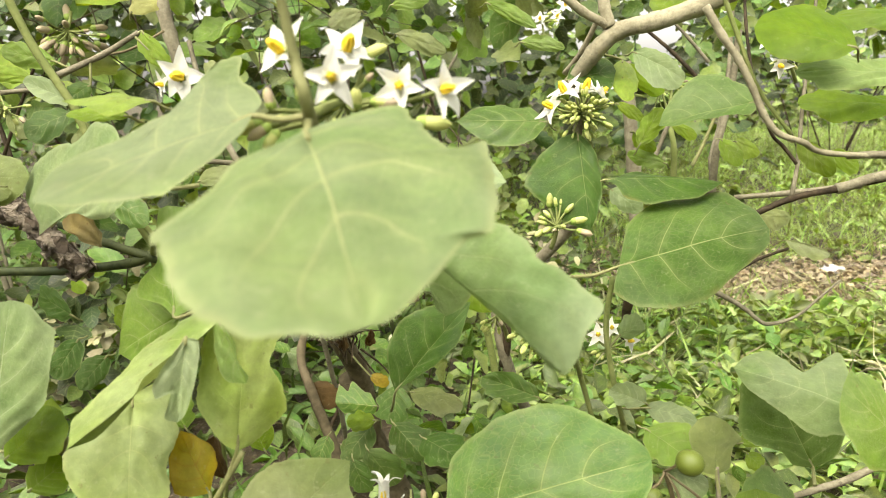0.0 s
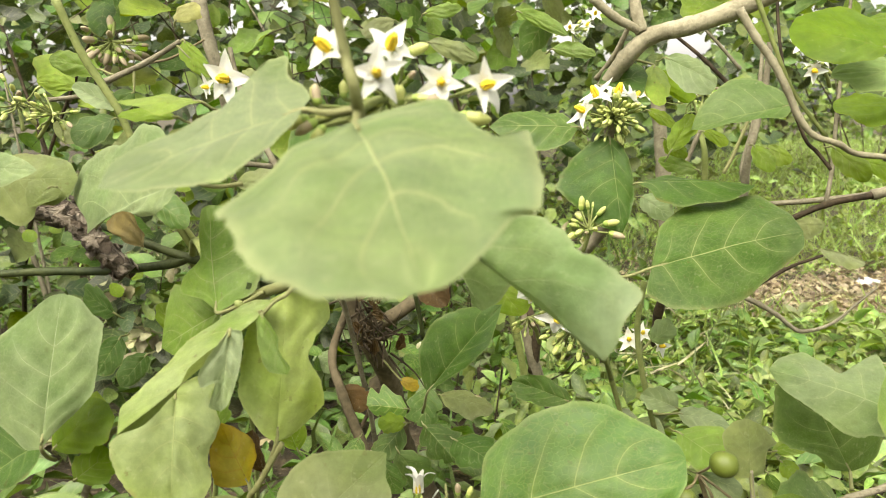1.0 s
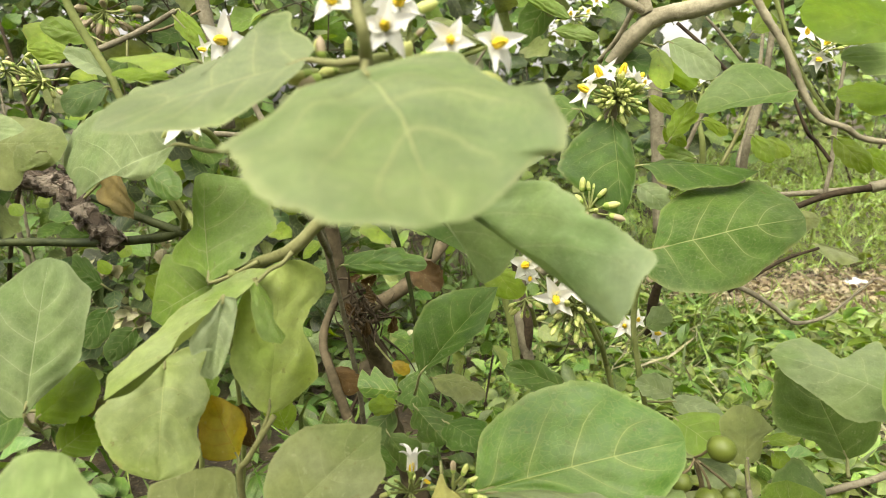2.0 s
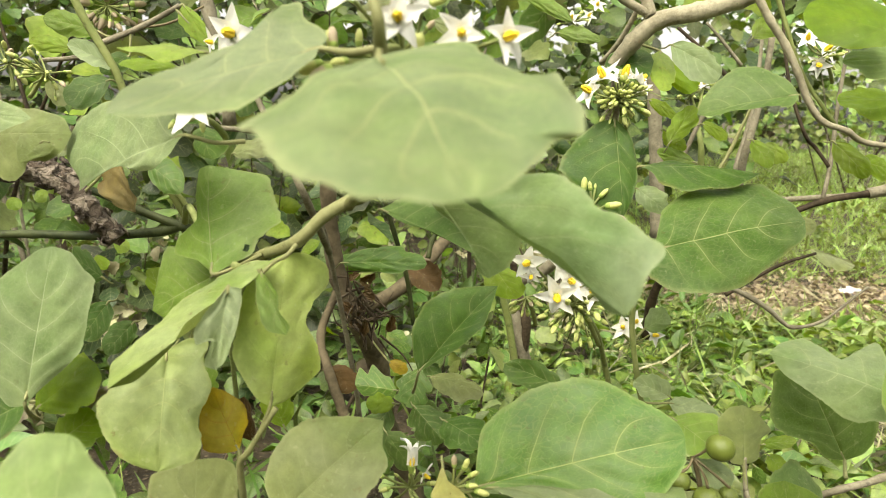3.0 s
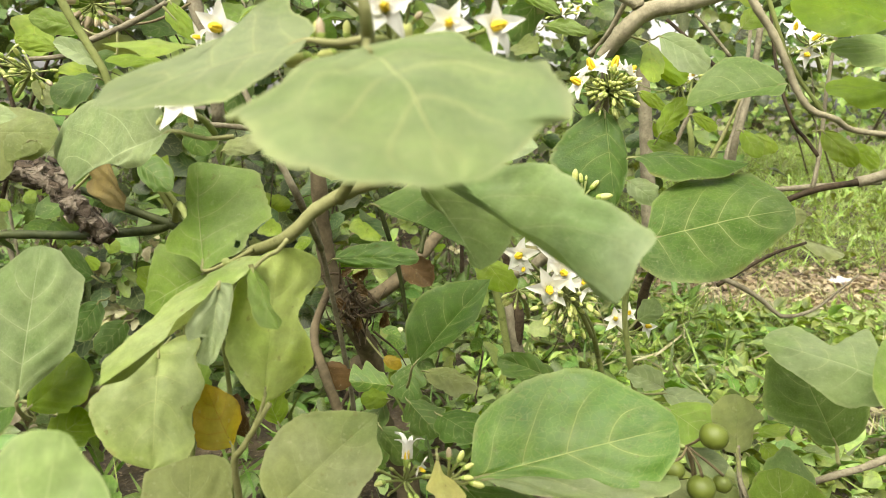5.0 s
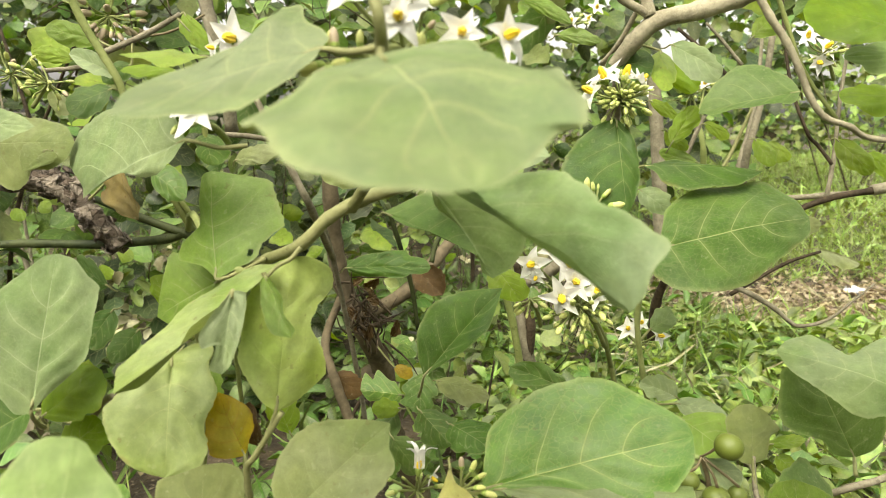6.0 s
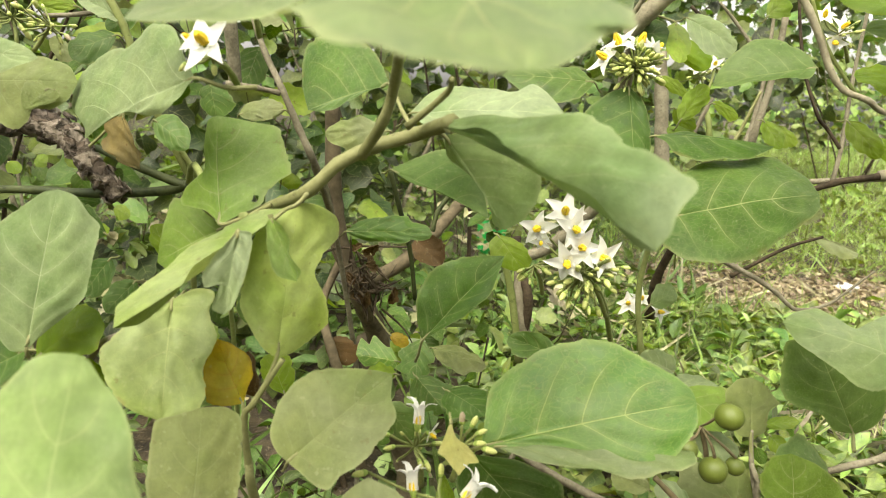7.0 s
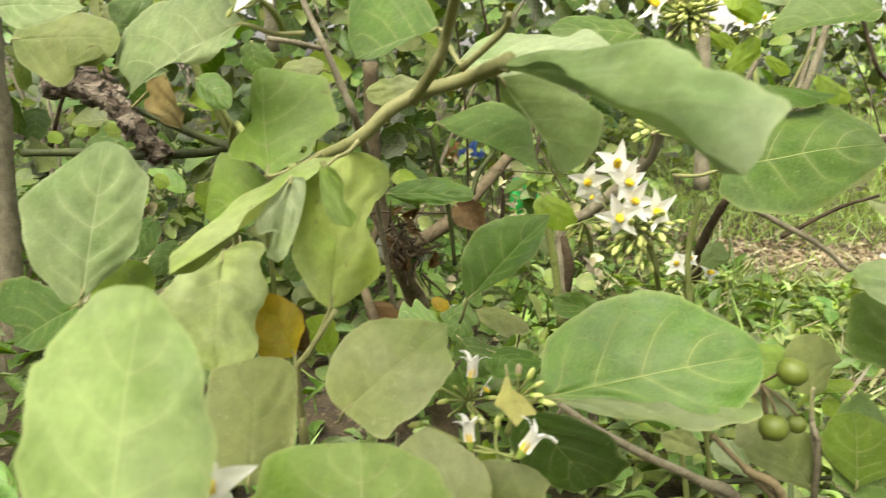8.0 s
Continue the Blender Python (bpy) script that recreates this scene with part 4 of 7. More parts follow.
# ---- the near shrubs ----
shrub_left = thing("nightshade_shrub", (-0.42, 0.75, 0), "turkey berry shrub with broad lobed leaves and white flowers", "shrub", "near shrubs")
shrub_centre = thing("nightshade_shrub", (-0.06, 0.6, 0), "turkey berry shrub in flower with pale broad leaves and star-shaped blooms", "shrub", "near shrubs")
shrub_right = thing("nightshade_shrub", (0.35, 0.7, 0), "turkey berry shrub with woody branches, flower heads and green berries", "shrub", "near shrubs")
leaf(shrub_centre, V(-0.0171, 0.1623, 0.4960), V(0.0083, 0.0887, 0.4716), V(-0.0331, 0.1152, 0.4810), V(0.0272, 0.1500, 0.4888), 'pale', seed=1, ul=0.05, ur=0.75, bend=0.048, cup=-0.03, wave=0.014, crumple=0.017, curl=0.000, foot=0.0011,
     edge_l=((-0.00, 0.25), (-0.01, 0.55), (0.05, 0.71), (0.04, 1.01), (0.32, 0.90), (0.39, 0.87), (0.63, 0.68), (0.78, 0.51), (0.87, 0.29), (0.95, 0.15)),
     edge_r=((0.02, 0.16), (0.09, 0.47), (0.15, 0.69), (0.37, 0.75), (0.60, 0.81), (0.63, 1.05), (0.77, 0.97), (1.04, 0.70), (0.99, 0.54), (1.01, 0.37), (1.03, 0.19), (1.03, 0.09)), stalk=V(-0.0179, 0.1713, 0.4992))
leaf(shrub_centre, V(-0.0363, 0.1835, 0.4994), V(-0.0782, 0.1498, 0.4806), V(-0.0574, 0.2176, 0.5147), V(-0.0457, 0.1462, 0.4824), 'pale', seed=2, ul=0.11, ur=0.44, bend=0.016, cup=-0.03, wave=0.011, crumple=0.005, curl=0.015,
     edge_l=((-0.06, 0.11), (-0.05, 0.33), (0.01, 0.59), (-0.03, 1.22), (0.10, 1.18), (0.31, 0.49), (0.49, 0.41), (0.64, 0.33), (0.80, 0.36), (0.95, 0.29)),
     edge_r=((0.06, 0.30), (0.18, 0.66), (0.31, 0.76), (0.43, 0.93), (0.61, 0.66), (0.79, 0.51), (0.92, 0.21)), stalk=V(-0.0194, 0.1773, 0.4991))
leaf(shrub_centre, V(-0.0161, 0.2620, 0.4585), V(0.0458, 0.1609, 0.4353), V(0.0388, 0.1977, 0.4628), V(0.0283, 0.1825, 0.4473), 'satin', seed=3, ul=0.61, ur=0.60, bend=0.048, cup=-0.03, wave=0.011, crumple=0.0075, curl=0.015,
     edge_l=((0.04, 0.18), (0.20, 0.48), (0.44, 0.65), (0.56, 0.93), (0.63, 0.95), (0.70, 0.85), (0.81, 0.89), (0.88, 0.91), (0.92, 0.80), (0.95, 0.50), (0.99, 0.24)),
     edge_r=((0.16, 0.56), (0.21, 1.50), (0.59, 0.26), (0.71, 0.41), (0.78, 0.38), (0.91, -0.09), (1.01, -0.48)), stalk=V(-0.0157, 0.2897, 0.4565))
leaf(shrub_centre, V(-0.0143, 0.2708, 0.4544), V(0.0119, 0.2531, 0.4214), V(-0.0127, 0.2707, 0.4468), V(0.0230, 0.2487, 0.4435), 'satin', seed=4, ul=0.16, ur=0.75, bend=-0.04, cup=-0.03, wave=0.011, crumple=0.005, curl=0.015,
     edge_l=((0.13, 1.62), (0.41, 0.27), (0.66, -0.06), (0.89, 0.81)),
     edge_r=((0.15, 0.52), (0.46, 0.81), (0.75, 0.96), (0.91, 0.69), (1.00, 0.34)), stalk=V(-0.0206, 0.2945, 0.4570))
leaf(shrub_centre, V(-0.1027, 0.2684, 0.5037), V(-0.1383, 0.2653, 0.5041), V(-0.1182, 0.2776, 0.5064), V(-0.1129, 0.2513, 0.4982), 'olive', seed=5, ul=0.31, ur=0.49, bend=0.032, cup=-0.03, wave=0.011, crumple=0.005, curl=0.015,
     edge_l=((0.31, 1.00), (0.74, 0.25)),
     edge_r=((0.25, 0.54), (0.49, 0.93), (0.63, 0.72), (0.82, 0.42)))
leaf(shrub_left, V(-0.1173, 0.2765, 0.4709), V(-0.1980, 0.3309, 0.4381), V(-0.1623, 0.3280, 0.4952), V(-0.1346, 0.2798, 0.4549), 'bluish', seed=6, ul=0.11, ur=0.40, bend=0.032, cup=-0.03, wave=0.005, crumple=0.005, curl=0.007,
     edge_l=((-0.01, 0.34), (-0.04, 0.72), (0.12, 1.01), (0.30, 0.90), (0.50, 0.96), (0.84, 0.97), (1.02, 0.58), (0.97, 0.16)),
     edge_r=((0.14, 0.48), (0.27, 1.03), (0.40, 0.94), (0.47, 0.76), (0.51, 0.20), (0.66, -0.15)), stalk=V(-0.0951, 0.2872, 0.4685))
leaf(shrub_left, V(-0.2760, 0.3536, 0.4627), V(-0.2127, 0.3513, 0.4656), V(-0.2562, 0.3618, 0.4784), V(-0.2449, 0.3446, 0.4388), 'grey', seed=7, ul=0.39, ur=0.43, bend=0.032, cup=-0.03, wave=0.011, crumple=0.005, curl=0.015,
     edge_l=((0.08, 0.61), (0.40, 0.96), (0.73, 0.86), (0.93, 0.56)),
     edge_r=((0.08, 0.48), (0.28, 0.79), (0.42, 0.99), (0.56, 0.82), (0.62, 0.57), (0.77, 0.56), (0.92, 0.34)))
leaf(shrub_left, V(-0.2357, 0.2905, 0.4746), V(-0.1876, 0.2830, 0.4751), V(-0.2271, 0.2937, 0.4831), V(-0.2182, 0.2804, 0.4656), 'bluish', seed=8, ul=0.23, ur=0.25, bend=0.032, cup=-0.03, wave=0.011, crumple=0.005, curl=0.015,
     edge_l=((0.24, 0.96), (0.61, 0.89), (0.86, 0.52)),
     edge_r=((0.27, 1.07), (0.60, 0.74), (0.88, 0.33)))
leaf(shrub_left, V(-0.1801, 0.2530, 0.3562), V(-0.1737, 0.2699, 0.4219), V(-0.2044, 0.2547, 0.3965), V(-0.1572, 0.2715, 0.4062), 'bluish', seed=9, rag=0.5, ul=0.54, ur=0.80, bend=0.024, cup=-0.03, wave=0.011, crumple=0.005, curl=0.015,
     edge_l=((-0.01, 0.21), (0.06, 0.39), (0.16, 0.66), (0.28, 0.80), (0.54, 1.01), (0.70, 0.76), (0.86, 0.40), (0.97, 0.17)),
     edge_r=((0.11, 0.25), (0.34, 0.90), (0.45, 0.98), (0.80, 0.98), (0.88, 0.71), (0.97, 0.43), (0.99, 0.24)), stalk=V(-0.1895, 0.2737, 0.3400))
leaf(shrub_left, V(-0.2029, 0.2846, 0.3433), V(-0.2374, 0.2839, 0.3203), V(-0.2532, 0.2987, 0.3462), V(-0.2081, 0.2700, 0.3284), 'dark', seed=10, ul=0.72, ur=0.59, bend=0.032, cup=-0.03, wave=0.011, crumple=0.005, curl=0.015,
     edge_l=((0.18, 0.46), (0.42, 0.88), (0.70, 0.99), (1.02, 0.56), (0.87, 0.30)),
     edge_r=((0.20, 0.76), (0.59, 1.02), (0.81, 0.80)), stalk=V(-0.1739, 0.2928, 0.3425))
leaf(shrub_left, V(-0.1948, 0.2800, 0.3419), V(-0.1640, 0.2800, 0.3663), V(-0.1933, 0.2900, 0.3599), V(-0.1630, 0.2700, 0.3482), 'vivid', seed=70, ul=0.4, ur=0.5)
leaf(shrub_left, V(-0.1120, 0.2889, 0.4085), V(-0.1272, 0.3243, 0.4543), V(-0.1366, 0.3048, 0.4134), V(-0.0841, 0.3009, 0.4331), 'mid', seed=31, ul=0.19, ur=0.48, bend=0.032, cup=-0.03, wave=0.011, crumple=0.005, curl=0.015, hole=(0.24, 0.85, 0.022), net=90,
     edge_l=((0.12, 0.37), (0.19, 0.99), (0.36, 0.73), (0.49, 0.35), (0.76, 0.37), (0.96, 0.26)),
     edge_r=((0.08, 0.28), (0.17, 0.54), (0.31, 0.66), (0.47, 1.01), (0.71, 0.93), (0.86, 0.87), (0.95, 0.44)), stalk=V(-0.0886, 0.2874, 0.4193))
leaf(shrub_left, V(-0.1219, 0.3174, 0.4013), V(-0.1527, 0.3117, 0.3827), V(-0.1481, 0.3226, 0.4134), V(-0.1373, 0.3100, 0.3801), 'mid', seed=13, ul=0.38, ur=0.71, bend=0.032, cup=-0.03, wave=0.011, crumple=0.005, curl=0.015,
     edge_l=((0.17, 0.63), (0.38, 1.00), (0.61, 0.72), (0.84, 0.32)),
     edge_r=((0.26, 0.64), (0.72, 0.98), (0.90, 0.63)), stalk=V(-0.1141, 0.3185, 0.4057))
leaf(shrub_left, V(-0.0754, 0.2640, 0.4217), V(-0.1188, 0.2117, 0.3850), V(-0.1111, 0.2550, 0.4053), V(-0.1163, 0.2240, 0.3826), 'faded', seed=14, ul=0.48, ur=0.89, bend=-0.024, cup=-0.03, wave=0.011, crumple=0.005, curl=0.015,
     edge_l=((0.05, 0.69), (0.22, 1.39), (0.46, 1.23), (0.66, 0.95), (0.82, 0.82), (0.93, 0.85)),
     edge_r=((0.10, 0.21), (0.24, 0.01), (0.42, -0.71), (0.57, -0.76), (0.65, 0.09), (0.77, 0.74), (0.89, 0.69)), stalk=V(-0.0679, 0.2700, 0.4278))
leaf(shrub_left, V(-0.0755, 0.2556, 0.3617), V(-0.0750, 0.2787, 0.4220), V(-0.0913, 0.2616, 0.3930), V(-0.0588, 0.2722, 0.3726), 'lit_faded', seed=12, ul=0.49, ur=0.26, bend=0.032, cup=-0.03, wave=0.011, crumple=0.01, curl=0.015,
     edge_l=((0.04, 0.29), (0.12, 0.59), (0.29, 1.00), (0.50, 0.99), (0.67, 0.99), (0.82, 0.80), (0.93, 0.44)),
     edge_r=((0.04, 0.30), (0.14, 0.69), (0.26, 0.99), (0.40, 0.92), (0.55, 0.58), (0.68, 0.68), (0.85, 1.04), (0.97, 0.92), (1.02, 0.41)), stalk=V(-0.0848, 0.2558, 0.3415))
leaf(shrub_left, V(-0.0764, 0.2494, 0.4205), V(-0.0622, 0.2354, 0.4002), V(-0.0722, 0.2369, 0.4050), V(-0.0668, 0.2408, 0.4141), 'mid', seed=16, ul=0.65, ur=0.40, bend=0.032, cup=0.12, wave=0.011, crumple=0.02, curl=0.015,
     edge_l=((0.12, 0.40), (0.46, 0.71), (0.71, 0.82), (0.88, 0.75)),
     edge_r=((0.28, 1.38), (0.49, 1.45), (0.65, 0.65), (0.94, 1.27)), stalk=V(-0.0769, 0.2497, 0.4215))
# The bluish skin paints a sky sheen on this flap.
leaf(shrub_left, V(-0.0856, 0.2400, 0.4165), V(-0.0873, 0.2300, 0.3868), V(-0.0950, 0.2320, 0.4028), V(-0.0799, 0.2360, 0.4045), 'bluish', seed=17, ul=0.31, ur=0.43, bend=0.032, cup=0.12, wave=0.011, crumple=0.03, curl=0.015,
     edge_l=((0.32, 0.97), (0.55, 0.84), (0.60, 0.33), (0.85, 0.45)),
     edge_r=((0.07, 0.92), (0.45, 1.01), (0.70, 0.80), (0.91, 0.48)), stalk=V(-0.0897, 0.2394, 0.4105))
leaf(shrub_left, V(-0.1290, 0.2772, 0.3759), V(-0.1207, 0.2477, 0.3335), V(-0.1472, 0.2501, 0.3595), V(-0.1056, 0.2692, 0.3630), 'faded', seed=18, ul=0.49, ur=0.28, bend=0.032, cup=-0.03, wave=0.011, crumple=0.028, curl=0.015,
     edge_l=((0.11, 0.24), (0.22, 0.66), (0.50, 0.99), (0.70, 0.87), (0.88, 0.59), (0.96, 0.29)),
     edge_r=((-0.11, 0.45), (-0.11, 0.86), (0.08, 0.81), (0.28, 1.00), (0.54, 0.75), (0.77, 0.86), (0.93, 0.60)))
leaf(shrub_left, V(-0.0945, 0.2693, 0.3337), V(-0.1093, 0.2783, 0.3590), V(-0.1104, 0.2694, 0.3329), V(-0.0931, 0.2723, 0.3548), 'gold', seed=19, ul=0.21, ur=0.61, bend=0.032, cup=-0.03, wave=0.011, crumple=0.005, curl=0.015, label='spotted yellow dying leaf',
     edge_l=((0.06, 0.51), (0.21, 1.04), (0.66, 0.72), (0.87, 0.35)),
     edge_r=((0.17, 0.44), (0.36, 0.91), (0.61, 0.97), (0.84, 0.57)), stalk=V(-0.0901, 0.2606, 0.3236))
leaf(shrub_left, V(-0.0634, 0.2311, 0.3302), V(-0.0272, 0.2499, 0.3615), V(-0.0653, 0.2449, 0.3570), V(-0.0448, 0.2208, 0.3265), 'grey', seed=20, ul=0.41, ur=0.10, bend=0.032, cup=-0.03, wave=0.011, crumple=0.005, curl=0.015,
     edge_l=((-0.01, 0.27), (0.04, 0.60), (0.20, 0.87), (0.41, 1.00), (0.61, 0.87), (0.79, 0.56), (0.91, 0.27)),
     edge_r=((0.03, 0.43), (0.05, 0.79), (0.10, 1.00), (0.23, 0.97), (0.50, 0.98), (0.79, 0.76), (0.86, 0.39)))
leaf(shrub_left, V(-0.0916, 0.2084, 0.3102), V(-0.0973, 0.2334, 0.3483), V(-0.1111, 0.2191, 0.3381), V(-0.0804, 0.2278, 0.3207), 'grey', seed=21, ul=0.68, ur=0.42, bend=0.032, cup=-0.03, wave=0.011, crumple=0.005, curl=0.015,
     edge_l=((0.04, 0.63), (0.33, 0.96), (0.68, 1.00), (0.88, 0.96), (0.93, 0.53)),
     edge_r=((0.06, 0.80), (0.42, 0.98), (0.73, 0.98), (0.98, 0.91), (1.03, 0.51)))
leaf(shrub_left, V(-0.0715, 0.0947, 0.3633), V(-0.0861, 0.1397, 0.4054), V(-0.1010, 0.1136, 0.3748), V(-0.0616, 0.1210, 0.3789), 'bright', seed=22, rag=0.5, ul=0.39, ur=0.53, bend=0.032, cup=-0.03, wave=0.011, crumple=0.005, curl=0.015,
     edge_l=((0.15, 0.67), (0.39, 1.01), (0.48, 0.95), (0.71, 1.02), (0.74, 0.90), (0.79, 0.88), (0.88, 0.73), (1.00, 0.55), (1.02, 0.31)),
     edge_r=((0.22, 0.80), (0.40, 0.95), (0.53, 0.98), (0.65, 0.85), (0.77, 0.81), (0.87, 0.61), (0.93, 0.34), (0.99, 0.15)))
leaf(shrub_left, V(-0.0399, 0.1602, 0.3226), V(-0.0450, 0.1809, 0.3478), V(-0.0760, 0.1700, 0.3236), V(-0.0167, 0.1767, 0.3262), 'mid', seed=23, ul=0.32, ur=0.32, bend=0.032, cup=-0.03, wave=0.011, crumple=0.005, curl=0.015,
     edge_l=((0.33, 1.01), (0.71, 0.96), (0.91, 0.89), (0.99, 0.63), (1.00, 0.30)),
     edge_r=((0.32, 1.00), (0.64, 0.95), (0.82, 0.84), (0.94, 0.51), (1.00, 0.32)))
leaf(shrub_left, V(-0.0082, 0.1993, 0.3003), V(-0.0305, 0.2205, 0.3334), V(-0.0412, 0.2100, 0.3129), V(-0.0096, 0.2143, 0.3249), 'grey', seed=24, ul=0.67, ur=0.60, bend=0.032, cup=-0.03, wave=0.011, crumple=0.005, curl=0.015,
     edge_l=((0.67, 1.01), (0.92, 0.67), (0.98, 0.34)),
     edge_r=((0.38, 0.91), (0.60, 1.00), (0.85, 0.51)))
leaf(shrub_centre, V(0.0101, 0.2639, 0.3269), V(0.0995, 0.2763, 0.3497), V(0.0376, 0.2895, 0.3648), V(0.0760, 0.2557, 0.3269), 'fresh', seed=25, rag=0.5, ul=0.40, ur=0.70, bend=0.04, cup=-0.03, wave=0.006, crumple=0.007, curl=0.015,
     edge_l=((0.03, 0.26), (0.08, 0.64), (0.19, 0.82), (0.40, 0.99), (0.59, 0.97), (0.77, 0.72), (0.92, 0.37), (0.99, 0.16)),
     edge_r=((0.13, 0.19), (0.27, 0.31), (0.42, 0.49), (0.55, 0.76), (0.70, 1.01), (0.85, 0.86), (0.97, 0.43)), stalk=V(0.0012, 0.2722, 0.3217))
leaf(shrub_centre, V(0.0155, 0.2631, 0.3279), V(0.0975, 0.2650, 0.3326), V(0.0564, 0.2641, 0.3304), V(0.0638, 0.2504, 0.3266), 'pale', seed=26, full=0.5, depth=0.02, wave=0.01)
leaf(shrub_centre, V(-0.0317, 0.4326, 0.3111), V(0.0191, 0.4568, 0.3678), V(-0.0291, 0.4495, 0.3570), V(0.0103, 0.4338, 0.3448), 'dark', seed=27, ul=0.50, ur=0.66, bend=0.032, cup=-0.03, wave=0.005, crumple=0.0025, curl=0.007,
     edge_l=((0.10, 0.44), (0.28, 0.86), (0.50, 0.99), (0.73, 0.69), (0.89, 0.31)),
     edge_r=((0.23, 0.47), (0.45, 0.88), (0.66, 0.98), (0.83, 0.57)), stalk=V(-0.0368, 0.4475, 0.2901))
leaf(shrub_centre, V(-0.0035, 0.2560, 0.3417), V(0.0017, 0.2437, 0.3240), V(-0.0074, 0.2507, 0.3296), V(0.0094, 0.2496, 0.3274), 'cream', seed=28, ul=0.53, ur=0.82, bend=0.032, cup=-0.03, wave=0.011, crumple=0.005, curl=0.015, label='yellowing young leaf',
     edge_l=((0.26, 0.43), (0.54, 1.00), (0.67, 0.63)),
     edge_r=((0.35, 0.15), (0.52, 0.60), (0.82, 1.00), (0.83, 0.53)))
leaf(shrub_centre, V(0.0057, 0.3046, 0.3011), V(0.0432, 0.3087, 0.2611), V(0.0063, 0.2977, 0.2736), V(0.0540, 0.3155, 0.2837), 'dark', seed=29, full=0.5)
leaf(shrub_centre, V(-0.0500, 0.3739, 0.4294), V(0.0062, 0.3535, 0.4090), V(-0.0007, 0.3772, 0.4356), V(-0.0174, 0.3630, 0.4190), 'near', seed=30, ul=0.71, ur=0.56, bend=0.032, cup=-0.03, wave=0.011, crumple=0.005, curl=0.015,
     edge_l=((0.18, 0.51), (0.40, 1.04), (0.70, 1.01), (0.86, 0.46)),
     edge_r=((0.28, -1.48), (0.57, 0.60), (0.81, 0.12)))
leaf(shrub_centre, V(-0.1068, 0.5301, 0.3620), V(-0.0364, 0.5250, 0.3659), V(-0.0719, 0.5355, 0.3774), V(-0.0688, 0.5211, 0.3565), 'dark', seed=31, full=0.6, depth=0.2)
# The deep skin paints the shade that this leaf hangs in.
leaf(shrub_centre, V(-0.0413, 0.3024, 0.4733), V(-0.0817, 0.3186, 0.4598), V(-0.0716, 0.3342, 0.4961), V(-0.0708, 0.3069, 0.4601), 'deep', seed=32, ul=0.39, ur=0.82, bend=0.032, cup=-0.03, wave=0.011, crumple=0.005, curl=0.015,
     edge_l=((0.05, 0.53), (0.40, 1.02), (0.82, 1.02), (0.99, 0.40)),
     edge_r=((0.26, 0.18), (0.55, 0.87), (0.82, 0.98)), stalk=V(-0.0263, 0.2780, 0.4538))
leaf(shrub_centre, V(-0.0366, 0.3405, 0.4611), V(0.0376, 0.3253, 0.4651), V(0.0219, 0.3465, 0.4784), V(-0.0008, 0.3214, 0.4532), 'bluish', seed=33, ul=0.78, ur=0.46, bend=0.032, cup=-0.03, wave=0.011, crumple=0.005, curl=0.015,
     edge_l=((0.11, 0.69), (0.37, 0.92), (0.64, 0.70), (0.78, 1.06), (0.91, 0.61)),
     edge_r=((0.13, 0.66), (0.46, 1.04), (0.81, 0.64)))
leaf(shrub_centre, V(-0.0695, 0.4987, 0.4447), V(-0.1163, 0.4950, 0.4406), V(-0.0927, 0.4991, 0.4529), V(-0.0929, 0.4942, 0.4300), 'grey', seed=34, full=0.6)
leaf(shrub_centre, V(-0.1460, 0.4962, 0.4548), V(-0.1764, 0.4933, 0.4497), V(-0.1627, 0.4961, 0.4590), V(-0.1605, 0.4934, 0.4455), 'grey', seed=35, full=0.6)
leaf(shrub_centre, V(0.0136, 0.4893, 0.3763), V(0.0339, 0.4853, 0.3515), V(0.0087, 0.4855, 0.3599), V(0.0368, 0.4889, 0.3677), 'lime', seed=36, full=0.6)
leaf(shrub_centre, V(-0.0564, 0.5123, 0.2635), V(-0.0904, 0.5109, 0.2667), V(-0.0774, 0.5248, 0.2801), V(-0.0691, 0.5093, 0.2529), 'fresh', seed=37, full=0.6, depth=0.3)
leaf(shrub_centre, V(-0.0382, 0.4983, 0.2889), V(-0.0393, 0.4823, 0.2620), V(-0.0565, 0.4938, 0.2728), V(-0.0255, 0.4862, 0.2763), 'deep', seed=38, full=0.6, depth=0.3)
leaf(shrub_centre, V(-0.0291, 0.4977, 0.2830), V(0.0131, 0.4976, 0.2707), V(-0.0121, 0.4854, 0.2687), V(-0.0055, 0.5089, 0.2811), 'grey', seed=39, full=0.6, depth=0.2)
leaf(shrub_centre, V(-0.0378, 0.4642, 0.2727), V(-0.0127, 0.4419, 0.2569), V(-0.0382, 0.4595, 0.2506), V(-0.0109, 0.4649, 0.2684), 'deep', seed=40, full=0.6, depth=0.3)
leaf(shrub_centre, V(-0.0135, 0.4357, 0.2763), V(0.0143, 0.4156, 0.2698), V(-0.0118, 0.4230, 0.2638), V(0.0134, 0.4377, 0.2779), 'dark', seed=41, full=0.5)
leaf(shrub_centre, V(-0.0736, 0.5824, 0.2609), V(-0.0567, 0.5816, 0.2520), V(-0.0678, 0.5807, 0.2513), V(-0.0611, 0.5836, 0.2626), 'gold', seed=42, full=0.6, label='small yellow leaf', stalk=V(-0.0890, 0.5840, 0.2787))
leaf(shrub_centre, V(-0.1289, 0.5775, 0.2535), V(-0.1021, 0.5752, 0.2352), V(-0.1249, 0.5736, 0.2338), V(-0.1062, 0.5792, 0.2549), 'brown', seed=43, full=0.55, label='dead dark brown leaf', stalk=V(-0.1305, 0.5796, 0.2618))
